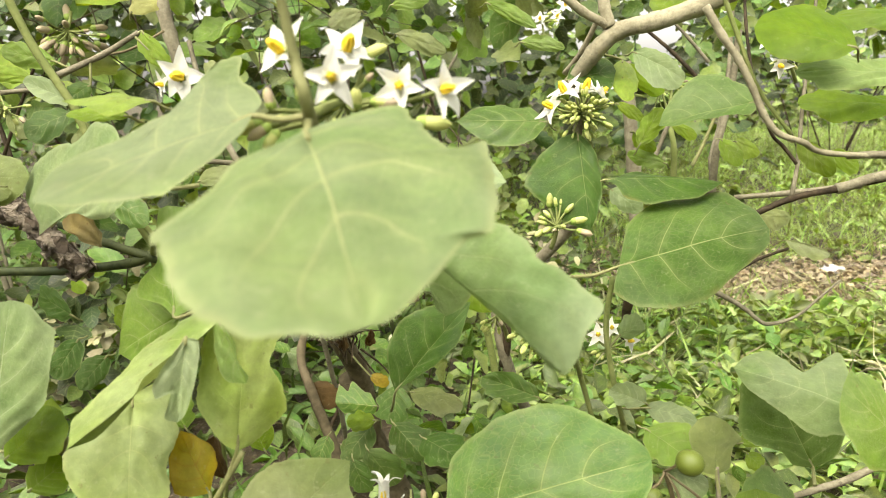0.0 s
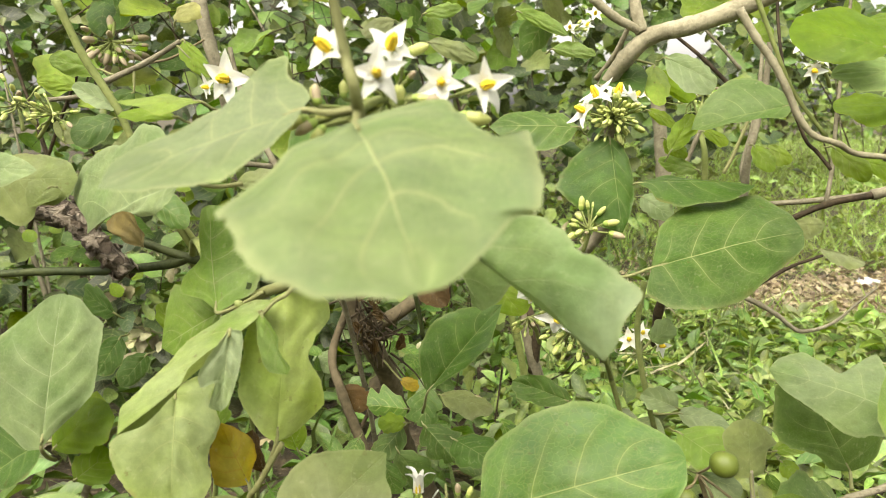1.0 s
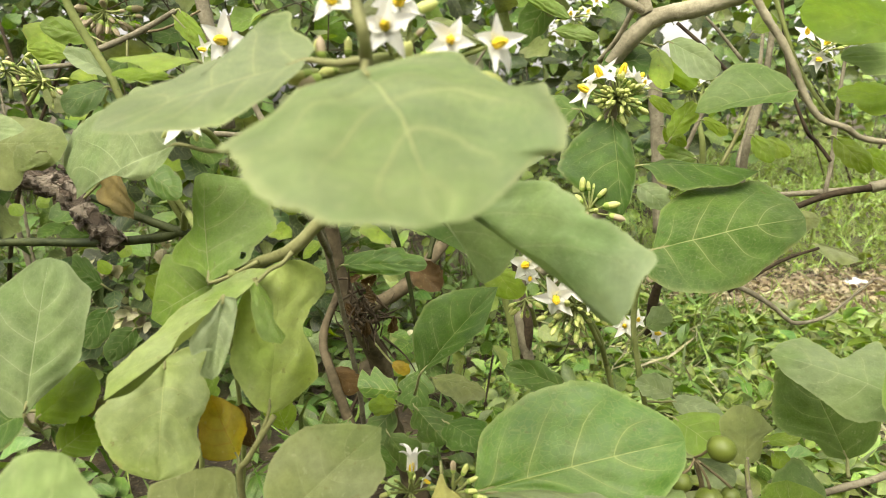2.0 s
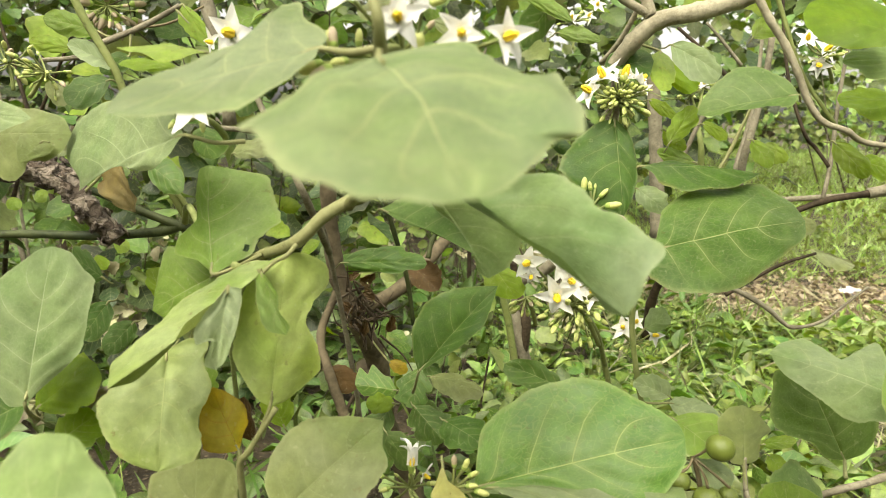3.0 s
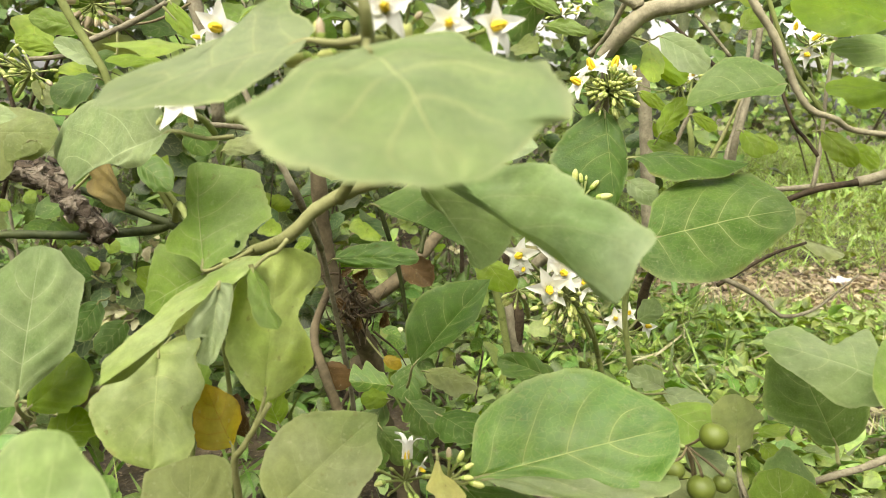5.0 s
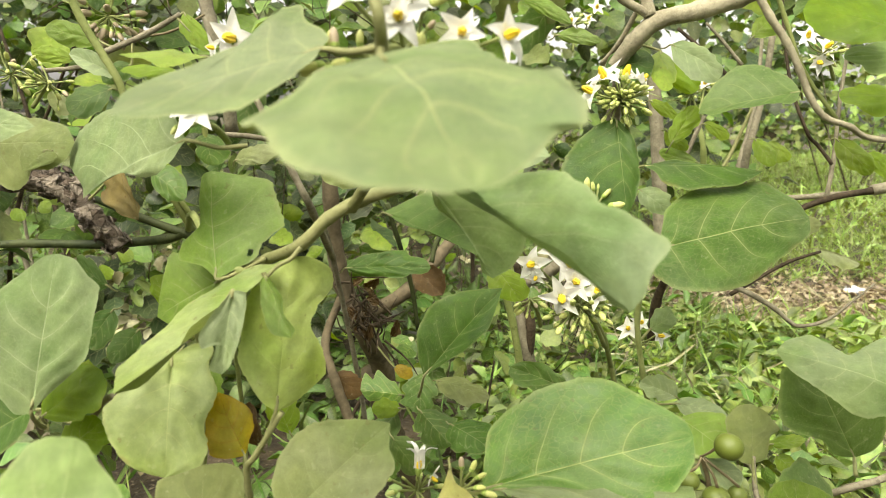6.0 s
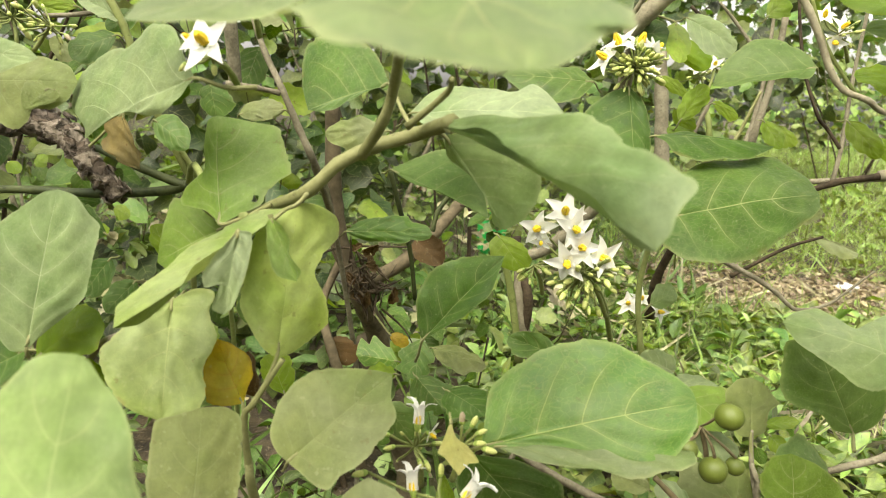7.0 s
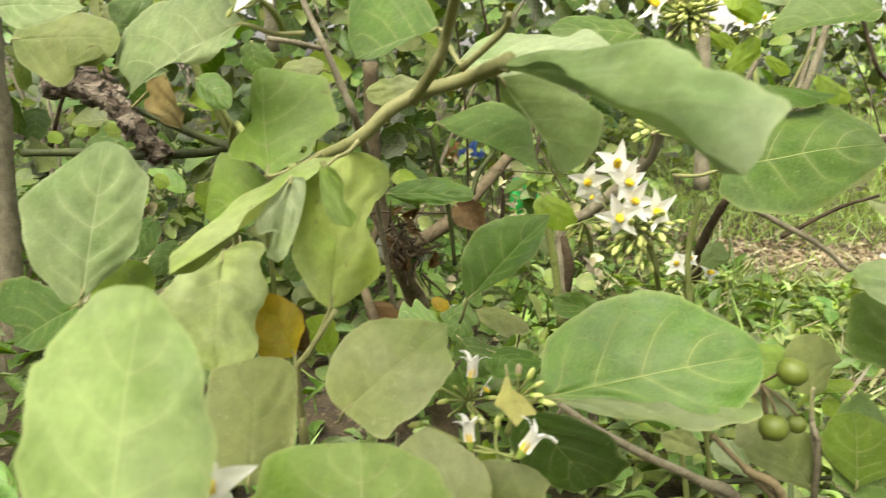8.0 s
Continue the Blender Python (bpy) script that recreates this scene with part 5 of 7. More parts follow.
leaf(shrub_centre, V(-0.0633, 0.6598, 0.3333), V(-0.0342, 0.6373, 0.3150), V(-0.0579, 0.6458, 0.3140), V(-0.0348, 0.6515, 0.3342), 'brown', seed=44, full=0.6, label='curled dead brown leaf', cup=0.3, stalk=V(-0.0661, 0.6815, 0.3157))
leaf(shrub_centre, V(0.0694, 0.4743, 0.2894), V(0.0273, 0.4750, 0.3048), V(0.0402, 0.4627, 0.2912), V(0.0558, 0.4771, 0.3066), 'deep', seed=45, full=0.6)
leaf(shrub_centre, V(0.1408, 0.4496, 0.2971), V(0.1151, 0.4501, 0.3069), V(0.1211, 0.4387, 0.2997), V(0.1339, 0.4523, 0.3118), 'bluish', seed=46, full=0.6)
leaf(shrub_centre, V(0.1478, 0.4774, 0.2814), V(0.1802, 0.4585, 0.2796), V(0.1638, 0.4794, 0.2864), V(0.1589, 0.4561, 0.2744), 'bluish', seed=47, full=0.6, stalk=V(0.1310, 0.4880, 0.2760))
leaf(shrub_centre, V(0.1230, 0.3801, 0.3129), V(0.1503, 0.3681, 0.2967), V(0.1245, 0.3672, 0.2998), V(0.1490, 0.3821, 0.3145), 'mid', seed=48, full=0.6)
leaf(shrub_centre, V(0.1275, 0.4871, 0.3331), V(0.1450, 0.4905, 0.3443), V(0.1324, 0.4906, 0.3483), V(0.1419, 0.4877, 0.3320), 'satin', seed=49, full=0.45, stalk=V(0.1192, 0.4790, 0.3273))
leaf(shrub_centre, V(0.1363, 0.3824, 0.2859), V(0.1598, 0.3726, 0.2802), V(0.1506, 0.3837, 0.2880), V(0.1448, 0.3703, 0.2734), 'bluish', seed=50, full=0.55)
leaf(shrub_right, V(0.1003, 0.3665, 0.4148), V(0.1937, 0.4041, 0.4288), V(0.1276, 0.4125, 0.4414), V(0.1275, 0.3586, 0.3934), 'deep', seed=51, rag=0.5, ul=0.27, ur=0.28, bend=0.032, cup=-0.03, wave=0.005, crumple=0.005, curl=0.015,
     edge_l=((0.10, 0.76), (0.27, 1.00), (0.54, 0.96), (0.79, 0.89), (0.95, 0.43)),
     edge_r=((-0.05, 0.48), (0.08, 0.82), (0.27, 1.02), (0.54, 0.98), (0.68, 0.77), (0.87, 0.52), (0.98, 0.30)), stalk=V(0.0737, 0.3598, 0.4103))
leaf(shrub_right, V(0.1001, 0.4220, 0.4556), V(0.1726, 0.4250, 0.4535), V(0.1310, 0.4444, 0.4581), V(0.1240, 0.4010, 0.4437), 'dark', seed=52, ul=0.34, ur=0.41, bend=0.032, cup=-0.03, wave=0.011, crumple=0.005, curl=0.015,
     edge_l=((0.16, 0.65), (0.33, 0.48), (0.58, 0.15), (0.81, 0.10)),
     edge_r=((0.12, 0.28), (0.23, 0.79), (0.41, 1.00), (0.67, 0.87), (0.90, 0.40)))
leaf(shrub_right, V(0.0856, 0.4368, 0.4837), V(0.0920, 0.4132, 0.4259), V(0.0526, 0.4289, 0.4527), V(0.0983, 0.4278, 0.4642), 'dark', seed=53, ul=0.44, ur=0.36, bend=0.032, cup=-0.03, wave=0.011, crumple=0.005, curl=0.015,
     edge_l=((0.05, 0.35), (0.23, 0.75), (0.44, 1.00), (0.66, 0.73), (0.89, 0.40)),
     edge_r=((0.15, 0.72), (0.35, 1.01), (0.64, 0.97), (0.86, 0.50)))
leaf(shrub_right, V(0.0743, 0.5084, 0.4880), V(0.0086, 0.5065, 0.4886), V(0.0356, 0.5206, 0.4998), V(0.0432, 0.4937, 0.4714), 'deep', seed=54, ul=0.59, ur=0.47, bend=0.032, cup=-0.03, wave=0.011, crumple=0.005, curl=0.015,
     edge_l=((0.21, 0.87), (0.59, 1.05), (0.85, 0.64)),
     edge_r=((0.16, 0.73), (0.47, 1.03), (0.75, 0.71)))
leaf(shrub_right, V(0.0839, 0.4841, 0.5163), V(0.1177, 0.4883, 0.5226), V(0.1029, 0.4998, 0.5320), V(0.1053, 0.4738, 0.5068), 'dark', seed=55, ul=0.57, ur=0.62, bend=0.032, cup=-0.03, wave=0.011, crumple=0.005, curl=0.015,
     edge_l=((0.15, 0.76), (0.57, 1.04), (0.90, 0.68)),
     edge_r=((0.25, 0.55), (0.61, 1.03), (0.85, 0.85)))
leaf(shrub_right, V(0.1235, 0.5005, 0.5308), V(0.1232, 0.4739, 0.5019), V(0.1138, 0.4869, 0.5171), V(0.1330, 0.4878, 0.5169), 'olive', seed=56, full=0.55, stalk=V(0.0971, 0.4984, 0.5394))
leaf(shrub_right, V(0.1359, 0.5230, 0.5371), V(0.1735, 0.5206, 0.5168), V(0.1584, 0.5241, 0.5369), V(0.1457, 0.5078, 0.5116), 'bluish', seed=57, full=0.5)
leaf(shrub_right, V(0.1951, 0.4380, 0.5014), V(0.1364, 0.4406, 0.4869), V(0.1637, 0.4591, 0.5175), V(0.1863, 0.4227, 0.4943), 'near', seed=58, ul=0.53, ur=0.08, bend=0.032, cup=-0.03, wave=0.011, crumple=0.005, curl=0.015,
     edge_l=((0.07, 0.38), (0.26, 0.79), (0.53, 1.03), (0.78, 0.70), (0.93, 0.32)),
     edge_r=((0.08, 0.92), (0.34, 0.74), (0.67, 0.44), (0.86, 0.35)))
leaf(shrub_right, V(0.2052, 0.3502, 0.5261), V(0.1596, 0.3599, 0.5368), V(0.1968, 0.3751, 0.5477), V(0.1787, 0.3471, 0.5192), 'vivid', seed=59, ul=0.43, ur=0.49, bend=0.032, cup=-0.03, wave=0.011, crumple=0.005, curl=0.015,
     edge_l=((0.10, 0.53), (0.43, 1.03), (0.74, 0.83), (0.96, 0.41)),
     edge_r=((0.19, 0.64), (0.49, 1.00), (0.76, 0.91), (0.94, 0.58)))
leaf(shrub_right, V(0.2901, 0.4310, 0.5484), V(0.2286, 0.4279, 0.5490), V(0.2632, 0.4413, 0.5552), V(0.2516, 0.4169, 0.5397), 'vivid', seed=60, full=0.6)
# The bright skin paints the sky's reflection, as this leaf stands too dark.
leaf(shrub_right, V(0.2630, 0.3800, 0.5117), V(0.1861, 0.3700, 0.5159), V(0.2265, 0.3900, 0.5253), V(0.2128, 0.3600, 0.5061), 'bright', seed=61, full=0.6)
leaf(shrub_right, V(0.3088, 0.4722, 0.4967), V(0.2322, 0.4690, 0.5002), V(0.2699, 0.4828, 0.5080), V(0.2629, 0.4578, 0.4883), 'vivid', seed=62, full=0.55)
leaf(shrub_right, V(0.1860, 0.2755, 0.3737), V(0.1460, 0.3150, 0.3769), V(0.1990, 0.3228, 0.3818), V(0.1670, 0.2865, 0.3599), 'satin', seed=63, ul=0.29, ur=0.41, bend=0.032, cup=0, wave=0.005, crumple=0.003, curl=0.007,
     edge_l=((0.29, 0.94), (0.40, 0.63), (0.48, 0.32), (0.66, 0.47), (0.83, 0.54), (0.97, 0.29)),
     edge_r=((0.08, 0.74), (0.25, 1.03), (0.40, 1.08), (0.63, 0.74), (0.86, 0.48)))
leaf(shrub_right, V(0.1951, 0.2541, 0.3647), V(0.1694, 0.2632, 0.3900), V(0.1877, 0.2691, 0.3889), V(0.1714, 0.2479, 0.3653), 'mid', seed=64, full=0.5, crumple=0.004)
leaf(shrub_right, V(0.1954, 0.3290, 0.3181), V(0.1719, 0.3366, 0.3634), V(0.1566, 0.3311, 0.3387), V(0.2087, 0.3303, 0.3409), 'near', seed=65, ul=0.70, ur=0.24, bend=0.032, cup=-0.03, wave=0.011, crumple=0.005, curl=0.015,
     edge_l=((0.11, 0.34), (0.29, 0.44), (0.50, 0.90), (0.70, 1.00), (0.91, 0.72), (1.08, 0.54)),
     edge_r=((-0.02, 0.44), (0.04, 0.76), (0.24, 0.99), (0.62, 0.69)), stalk=V(0.1940, 0.3227, 0.3115))
leaf(shrub_right, V(0.1544, 0.3483, 0.3020), V(0.1528, 0.3556, 0.3334), V(0.1388, 0.3517, 0.3250), V(0.1682, 0.3538, 0.3214), 'grey', seed=66, ul=0.74, ur=0.60, bend=0.032, cup=-0.03, wave=0.011, crumple=0.005, curl=0.015,
     edge_l=((0.06, 0.50), (0.37, 0.79), (0.74, 1.01), (0.96, 0.54)),
     edge_r=((0.10, 0.50), (0.43, 0.62), (0.59, 1.00), (0.87, 0.51)), stalk=V(0.1575, 0.3451, 0.2826))
leaf(shrub_right, V(0.1768, 0.3316, 0.2615), V(0.1724, 0.3395, 0.2994), V(0.1567, 0.3351, 0.2882), V(0.2048, 0.3383, 0.2751), 'mid', seed=67, ul=0.74, ur=0.31, bend=0.032, cup=-0.03, wave=0.011, crumple=0.005, curl=0.015,
     edge_l=((0.43, 0.91), (0.74, 1.00), (0.96, 0.62)),
     edge_r=((0.32, 0.99), (0.66, 0.75), (0.86, 0.41)))
leaf(shrub_right, V(0.2048, 0.3421, 0.2459), V(0.1667, 0.3482, 0.2857), V(0.1977, 0.3638, 0.2940), V(0.1669, 0.3317, 0.2614), 'near', seed=68, full=0.5)
leaf(shrub_right, V(0.1649, 0.3486, 0.2469), V(0.1352, 0.3545, 0.2824), V(0.1213, 0.3489, 0.2656), V(0.1647, 0.3545, 0.2704), 'grey', seed=69, full=0.5, stalk=V(0.1660, 0.3716, 0.2400))
leaf(shrub_right, V(0.1276, 0.3373, 0.2582), V(0.1073, 0.3397, 0.2759), V(0.1080, 0.3324, 0.2672), V(0.1206, 0.3405, 0.2736), 'bluish', seed=70, full=0.6, stalk=V(0.1353, 0.3171, 0.2572))
leaf(shrub_right, V(0.1267, 0.4218, 0.2239), V(0.1003, 0.4215, 0.2334), V(0.1078, 0.4102, 0.2265), V(0.1185, 0.4240, 0.2360), 'grey', seed=71, full=0.6)
leaf(shrub_right, V(0.3801, 0.8016, 0.3433), V(0.4324, 0.8008, 0.3268), V(0.4062, 0.8019, 0.3385), V(0.3935, 0.7782, 0.3264), 'grey', seed=72, full=0.6)
leaf(shrub_right, V(0.3271, 0.7549, 0.3775), V(0.3639, 0.7567, 0.3772), V(0.3455, 0.7577, 0.3863), V(0.3424, 0.7525, 0.3623), 'grey', seed=73, full=0.6)
leaf(shrub_right, V(0.2838, 0.7193, 0.4617), V(0.3096, 0.7182, 0.4502), V(0.2953, 0.7205, 0.4644), V(0.2925, 0.7160, 0.4437), 'lime', seed=74, full=0.6)
leaf(shrub_right, V(0.3277, 0.6178, 0.4547), V(0.3547, 0.6176, 0.4473), V(0.3400, 0.6197, 0.4609), V(0.3449, 0.6151, 0.4378), 'lime', seed=75, full=0.6)
leaf(shrub_right, V(0.1933, 0.6297, 0.4469), V(0.1578, 0.6295, 0.4547), V(0.1730, 0.6313, 0.4595), V(0.1781, 0.6278, 0.4421), 'mid', seed=76, full=0.6)
leaf(shrub_right, V(0.1633, 0.6111, 0.4633), V(0.1829, 0.6192, 0.4968), V(0.1633, 0.6152, 0.4826), V(0.1854, 0.6153, 0.4776), 'lime', seed=77, full=0.6)
# Whitish sky reflection on this leaf comes from its bluish skin.
leaf(shrub_right, V(0.1580, 0.7030, 0.4151), V(0.1895, 0.6998, 0.3924), V(0.1637, 0.6991, 0.3954), V(0.1837, 0.7042, 0.4149), 'bluish', seed=78, full=0.6)
leaf(shrub_right, V(0.1443, 0.6206, 0.5005), V(0.1704, 0.6198, 0.4863), V(0.1581, 0.6215, 0.4994), V(0.1547, 0.6189, 0.4878), 'lime', seed=79, full=0.6)
leaf(shrub_right, V(0.1641, 0.6376, 0.4753), V(0.1822, 0.6352, 0.4559), V(0.1657, 0.6351, 0.4619), V(0.1816, 0.6377, 0.4688), 'lime', seed=80, full=0.6)
leaf(shrub_right, V(0.2364, 0.6214, 0.4694), V(0.2536, 0.6181, 0.4458), V(0.2371, 0.6184, 0.4535), V(0.2539, 0.6212, 0.4617), 'lime', seed=81, full=0.6)
leaf(shrub_right, V(0.1978, 0.6413, 0.4813), V(0.2220, 0.6413, 0.4720), V(0.2078, 0.6424, 0.4830), V(0.2111, 0.6396, 0.4677), 'lime', seed=82, full=0.6)
leaf(shrub_right, V(0.2578, 0.5214, 0.4724), V(0.2843, 0.5184, 0.4470), V(0.2627, 0.5183, 0.4544), V(0.2806, 0.5217, 0.4650), 'lime', seed=83, full=0.6)
leaf(shrub_right, V(0.2325, 0.6381, 0.5561), V(0.2479, 0.6427, 0.5735), V(0.2343, 0.6411, 0.5707), V(0.2520, 0.6400, 0.5582), 'lime', seed=84, full=0.6)
leaf(shrub_right, V(0.1550, 0.6281, 0.5346), V(0.1751, 0.6035, 0.5054), V(0.1582, 0.6251, 0.5178), V(0.1790, 0.6074, 0.5242), 'vivid', seed=85, full=0.6)
leaf(shrub_left, V(-0.2237, 0.4157, 0.5048), V(-0.2530, 0.4167, 0.5168), V(-0.2375, 0.4180, 0.5191), V(-0.2296, 0.4048, 0.5032), 'bluish', seed=86, full=0.6, stalk=V(-0.2203, 0.4164, 0.4952))
leaf(shrub_left, V(-0.2566, 0.4985, 0.5172), V(-0.2771, 0.4945, 0.5034), V(-0.2730, 0.4977, 0.5174), V(-0.2587, 0.4958, 0.5052), 'dark', seed=87, full=0.6, stalk=V(-0.2567, 0.5021, 0.5344))
leaf(shrub_left, V(-0.2812, 0.5006, 0.5335), V(-0.3221, 0.5003, 0.5418), V(-0.3017, 0.5026, 0.5477), V(-0.3016, 0.4984, 0.5276), 'mid', seed=88, full=0.6, stalk=V(-0.2689, 0.5003, 0.5289))
leaf(shrub_left, V(-0.3297, 0.5472, 0.5236), V(-0.3657, 0.5463, 0.5283), V(-0.3477, 0.5486, 0.5347), V(-0.3477, 0.5454, 0.5193), 'olive', seed=89, full=0.6)
leaf(shrub_left, V(-0.2199, 0.5084, 0.5550), V(-0.1994, 0.5035, 0.5268), V(-0.2207, 0.5049, 0.5390), V(-0.2035, 0.5066, 0.5428), 'olive', seed=90, full=0.6, stalk=V(-0.2253, 0.5074, 0.5518))
leaf(shrub_left, V(-0.1994, 0.5039, 0.5288), V(-0.1769, 0.5025, 0.5166), V(-0.1933, 0.5021, 0.5187), V(-0.1851, 0.5053, 0.5318), 'dark', seed=91, full=0.6, stalk=V(-0.2253, 0.5074, 0.5518))
leaf(shrub_left, V(-0.1503, 0.5038, 0.5163), V(-0.1828, 0.5254, 0.5296), V(-0.1722, 0.5268, 0.5337), V(-0.1626, 0.5023, 0.5124), 'grey', seed=92, full=0.6)
leaf(shrub_left, V(-0.1777, 0.4080, 0.5540), V(-0.1646, 0.4110, 0.5652), V(-0.1761, 0.4098, 0.5620), V(-0.1630, 0.4091, 0.5555), 'cream', seed=93, full=0.6)
leaf(shrub_left, V(-0.0774, 0.6235, 0.5808), V(-0.1068, 0.6195, 0.5690), V(-0.0945, 0.6232, 0.5833), V(-0.0872, 0.6200, 0.5664), 'grey', seed=94, full=0.6)
leaf(shrub_left, V(-0.0479, 0.6209, 0.5613), V(-0.0037, 0.6201, 0.5465), V(-0.0258, 0.6226, 0.5635), V(-0.0258, 0.6185, 0.5443), 'grey', seed=95, full=0.6)
leaf(shrub_left, V(-0.0464, 0.5735, 0.5784), V(-0.0150, 0.5760, 0.5825), V(-0.0307, 0.5761, 0.5871), V(-0.0307, 0.5733, 0.5739), 'mid', seed=96, full=0.6)
leaf(shrub_left, V(-0.2975, 0.4896, 0.4855), V(-0.3179, 0.4899, 0.4917), V(-0.3098, 0.4912, 0.4957), V(-0.3056, 0.4875, 0.4776), 'grey', seed=97, full=0.6)
leaf(shrub_left, V(-0.2251, 0.3450, 0.4615), V(-0.2368, 0.3420, 0.4500), V(-0.2368, 0.3450, 0.4644), V(-0.2192, 0.3444, 0.4571), 'grey', seed=98, full=0.6)
leaf(shrub_left, V(-0.2852, 0.4877, 0.4734), V(-0.2668, 0.4861, 0.4612), V(-0.2790, 0.4859, 0.4634), V(-0.2709, 0.4886, 0.4741), 'olive', seed=99, full=0.6)
leaf(shrub_left, V(0.0571, 0.5726, 0.5489), V(0.0931, 0.5734, 0.5442), V(0.0751, 0.5747, 0.5545), V(0.0751, 0.5719, 0.5412), 'mid', seed=100, full=0.6)
leaf(shrub_left, V(0.0306, 0.6305, 0.5870), V(0.0748, 0.6281, 0.5650), V(0.0551, 0.6314, 0.5854), V(0.0478, 0.6283, 0.5725), 'mid', seed=101, full=0.6)
leaf(shrub_left, V(-0.2274, 0.4200, 0.4474), V(-0.2130, 0.4130, 0.4147), V(-0.2412, 0.4256, 0.4298), V(-0.2093, 0.4116, 0.4319), 'tan', seed=102, ul=0.5, ur=0.5, full=0.55, depth=0.16, cup=0.1, crumple=0.03, label='withered ochre leaf', stalk=V(-0.2609, 0.4308, 0.4205))
leaf(shrub_left, V(-0.1741, 0.3691, 0.3698), V(-0.1839, 0.3727, 0.3891), V(-0.1855, 0.3703, 0.3779), V(-0.1659, 0.3723, 0.3825), 'lime', seed=103, full=0.5)
leaf(shrub_left, V(-0.2010, 0.3012, 0.3314), V(-0.1865, 0.3066, 0.3610), V(-0.2026, 0.3039, 0.3493), V(-0.1834, 0.3035, 0.3374), 'lime', seed=104, ul=0.47, ur=0.40, bend=0.032, cup=-0.03, wave=0.011, crumple=0.005, curl=0.015,
     edge_l=((0.17, 0.90), (0.48, 0.97), (0.79, 0.51)),
     edge_r=((0.40, 1.00), (0.70, 0.97), (0.90, 0.50)), stalk=V(-0.1849, 0.3006, 0.3281))
leaf(shrub_left, V(-0.1905, 0.2865, 0.3220), V(-0.1717, 0.2905, 0.3363), V(-0.1879, 0.2897, 0.3365), V(-0.1716, 0.2875, 0.3218), 'lime', seed=105, full=0.5, stalk=V(-0.1924, 0.3053, 0.3163))
leaf(shrub_left, V(-0.1656, 0.4050, 0.2953), V(-0.1803, 0.4096, 0.3206), V(-0.1840, 0.4064, 0.3062), V(-0.1601, 0.4091, 0.3133), 'mid', seed=106, full=0.5)
leaf(shrub_left, V(-0.1294, 0.4497, 0.2558), V(-0.1417, 0.4550, 0.2839), V(-0.1478, 0.4513, 0.2680), V(-0.1233, 0.4542, 0.2758), 'lime', seed=107, full=0.5)
leaf(shrub_left, V(-0.1313, 0.5058, 0.2795), V(-0.1538, 0.5074, 0.2929), V(-0.1470, 0.5050, 0.2797), V(-0.1381, 0.5092, 0.2972), 'fresh', seed=108, full=0.5)
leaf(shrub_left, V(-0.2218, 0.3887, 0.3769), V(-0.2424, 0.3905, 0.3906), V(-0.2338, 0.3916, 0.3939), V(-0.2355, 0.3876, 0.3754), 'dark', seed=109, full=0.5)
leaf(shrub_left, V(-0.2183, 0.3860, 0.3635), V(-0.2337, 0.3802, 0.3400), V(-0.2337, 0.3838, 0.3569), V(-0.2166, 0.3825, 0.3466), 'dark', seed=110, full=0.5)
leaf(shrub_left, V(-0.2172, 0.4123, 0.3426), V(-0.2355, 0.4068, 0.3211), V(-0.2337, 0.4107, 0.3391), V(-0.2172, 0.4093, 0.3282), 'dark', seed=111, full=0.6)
leaf(shrub_left, V(-0.1184, 0.3692, 0.3565), V(-0.1282, 0.3646, 0.3373), V(-0.1331, 0.3678, 0.3534), V(-0.1151, 0.3667, 0.3436), 'deep', seed=112, full=0.6)
leaf(shrub_centre, V(-0.1187, 0.2800, 0.4976), V(-0.1429, 0.2748, 0.4984), V(-0.1337, 0.2842, 0.5016), V(-0.1288, 0.2738, 0.4956), 'lime', seed=201, full=0.6, depth=0.03)
leaf(shrub_left, V(-0.0022, 0.2250, 0.2789), V(-0.0064, 0.2184, 0.3245), V(-0.0240, 0.2303, 0.2993), V(0.0154, 0.2171, 0.3127), 'grey', seed=202, ul=0.6, ur=0.6, full=0.45, depth=0.08)
leaf(shrub_left, V(-0.0987, 0.3000, 0.3223), V(-0.1015, 0.2959, 0.3475), V(-0.1075, 0.3033, 0.3332), V(-0.0919, 0.2950, 0.3394), 'brown', seed=203, full=0.55, depth=0.12, cup=0.2, label='curled dead brown leaf')
leaf(shrub_left, V(-0.2505, 0.4600, 0.4980), V(-0.2803, 0.4531, 0.4834), V(-0.2761, 0.4655, 0.4997), V(-0.2602, 0.4517, 0.4793), 'dark', seed=204, full=0.55)
leaf(shrub_left, V(-0.2016, 0.4100, 0.4461), V(-0.1772, 0.4046, 0.4309), V(-0.1873, 0.4143, 0.4490), V(-0.1932, 0.4035, 0.4313), 'deep', seed=205, full=0.55)
leaf(shrub_left, V(-0.1744, 0.4300, 0.4698), V(-0.1680, 0.4257, 0.4493), V(-0.1840, 0.4335, 0.4595), V(-0.1564, 0.4248, 0.4611), 'deep', seed=206, full=0.5)
leaf(shrub_left, V(-0.1673, 0.4600, 0.4507), V(-0.1344, 0.4539, 0.4584), V(-0.1562, 0.4649, 0.4615), V(-0.1492, 0.4526, 0.4482), 'grey', seed=207, full=0.55, depth=0.15)
leaf(shrub_right, V(0.2271, 0.5000, 0.2426), V(0.2498, 0.4949, 0.2496), V(0.2402, 0.5041, 0.2494), V(0.2381, 0.4939, 0.2421), 'lime', seed=210, full=0.6, depth=0.05)
leaf(shrub_right, V(0.2325, 0.5000, 0.2347), V(0.2440, 0.4966, 0.2226), V(0.2450, 0.5027, 0.2318), V(0.2325, 0.4959, 0.2246), 'lime', seed=211, full=0.6, depth=0.05)
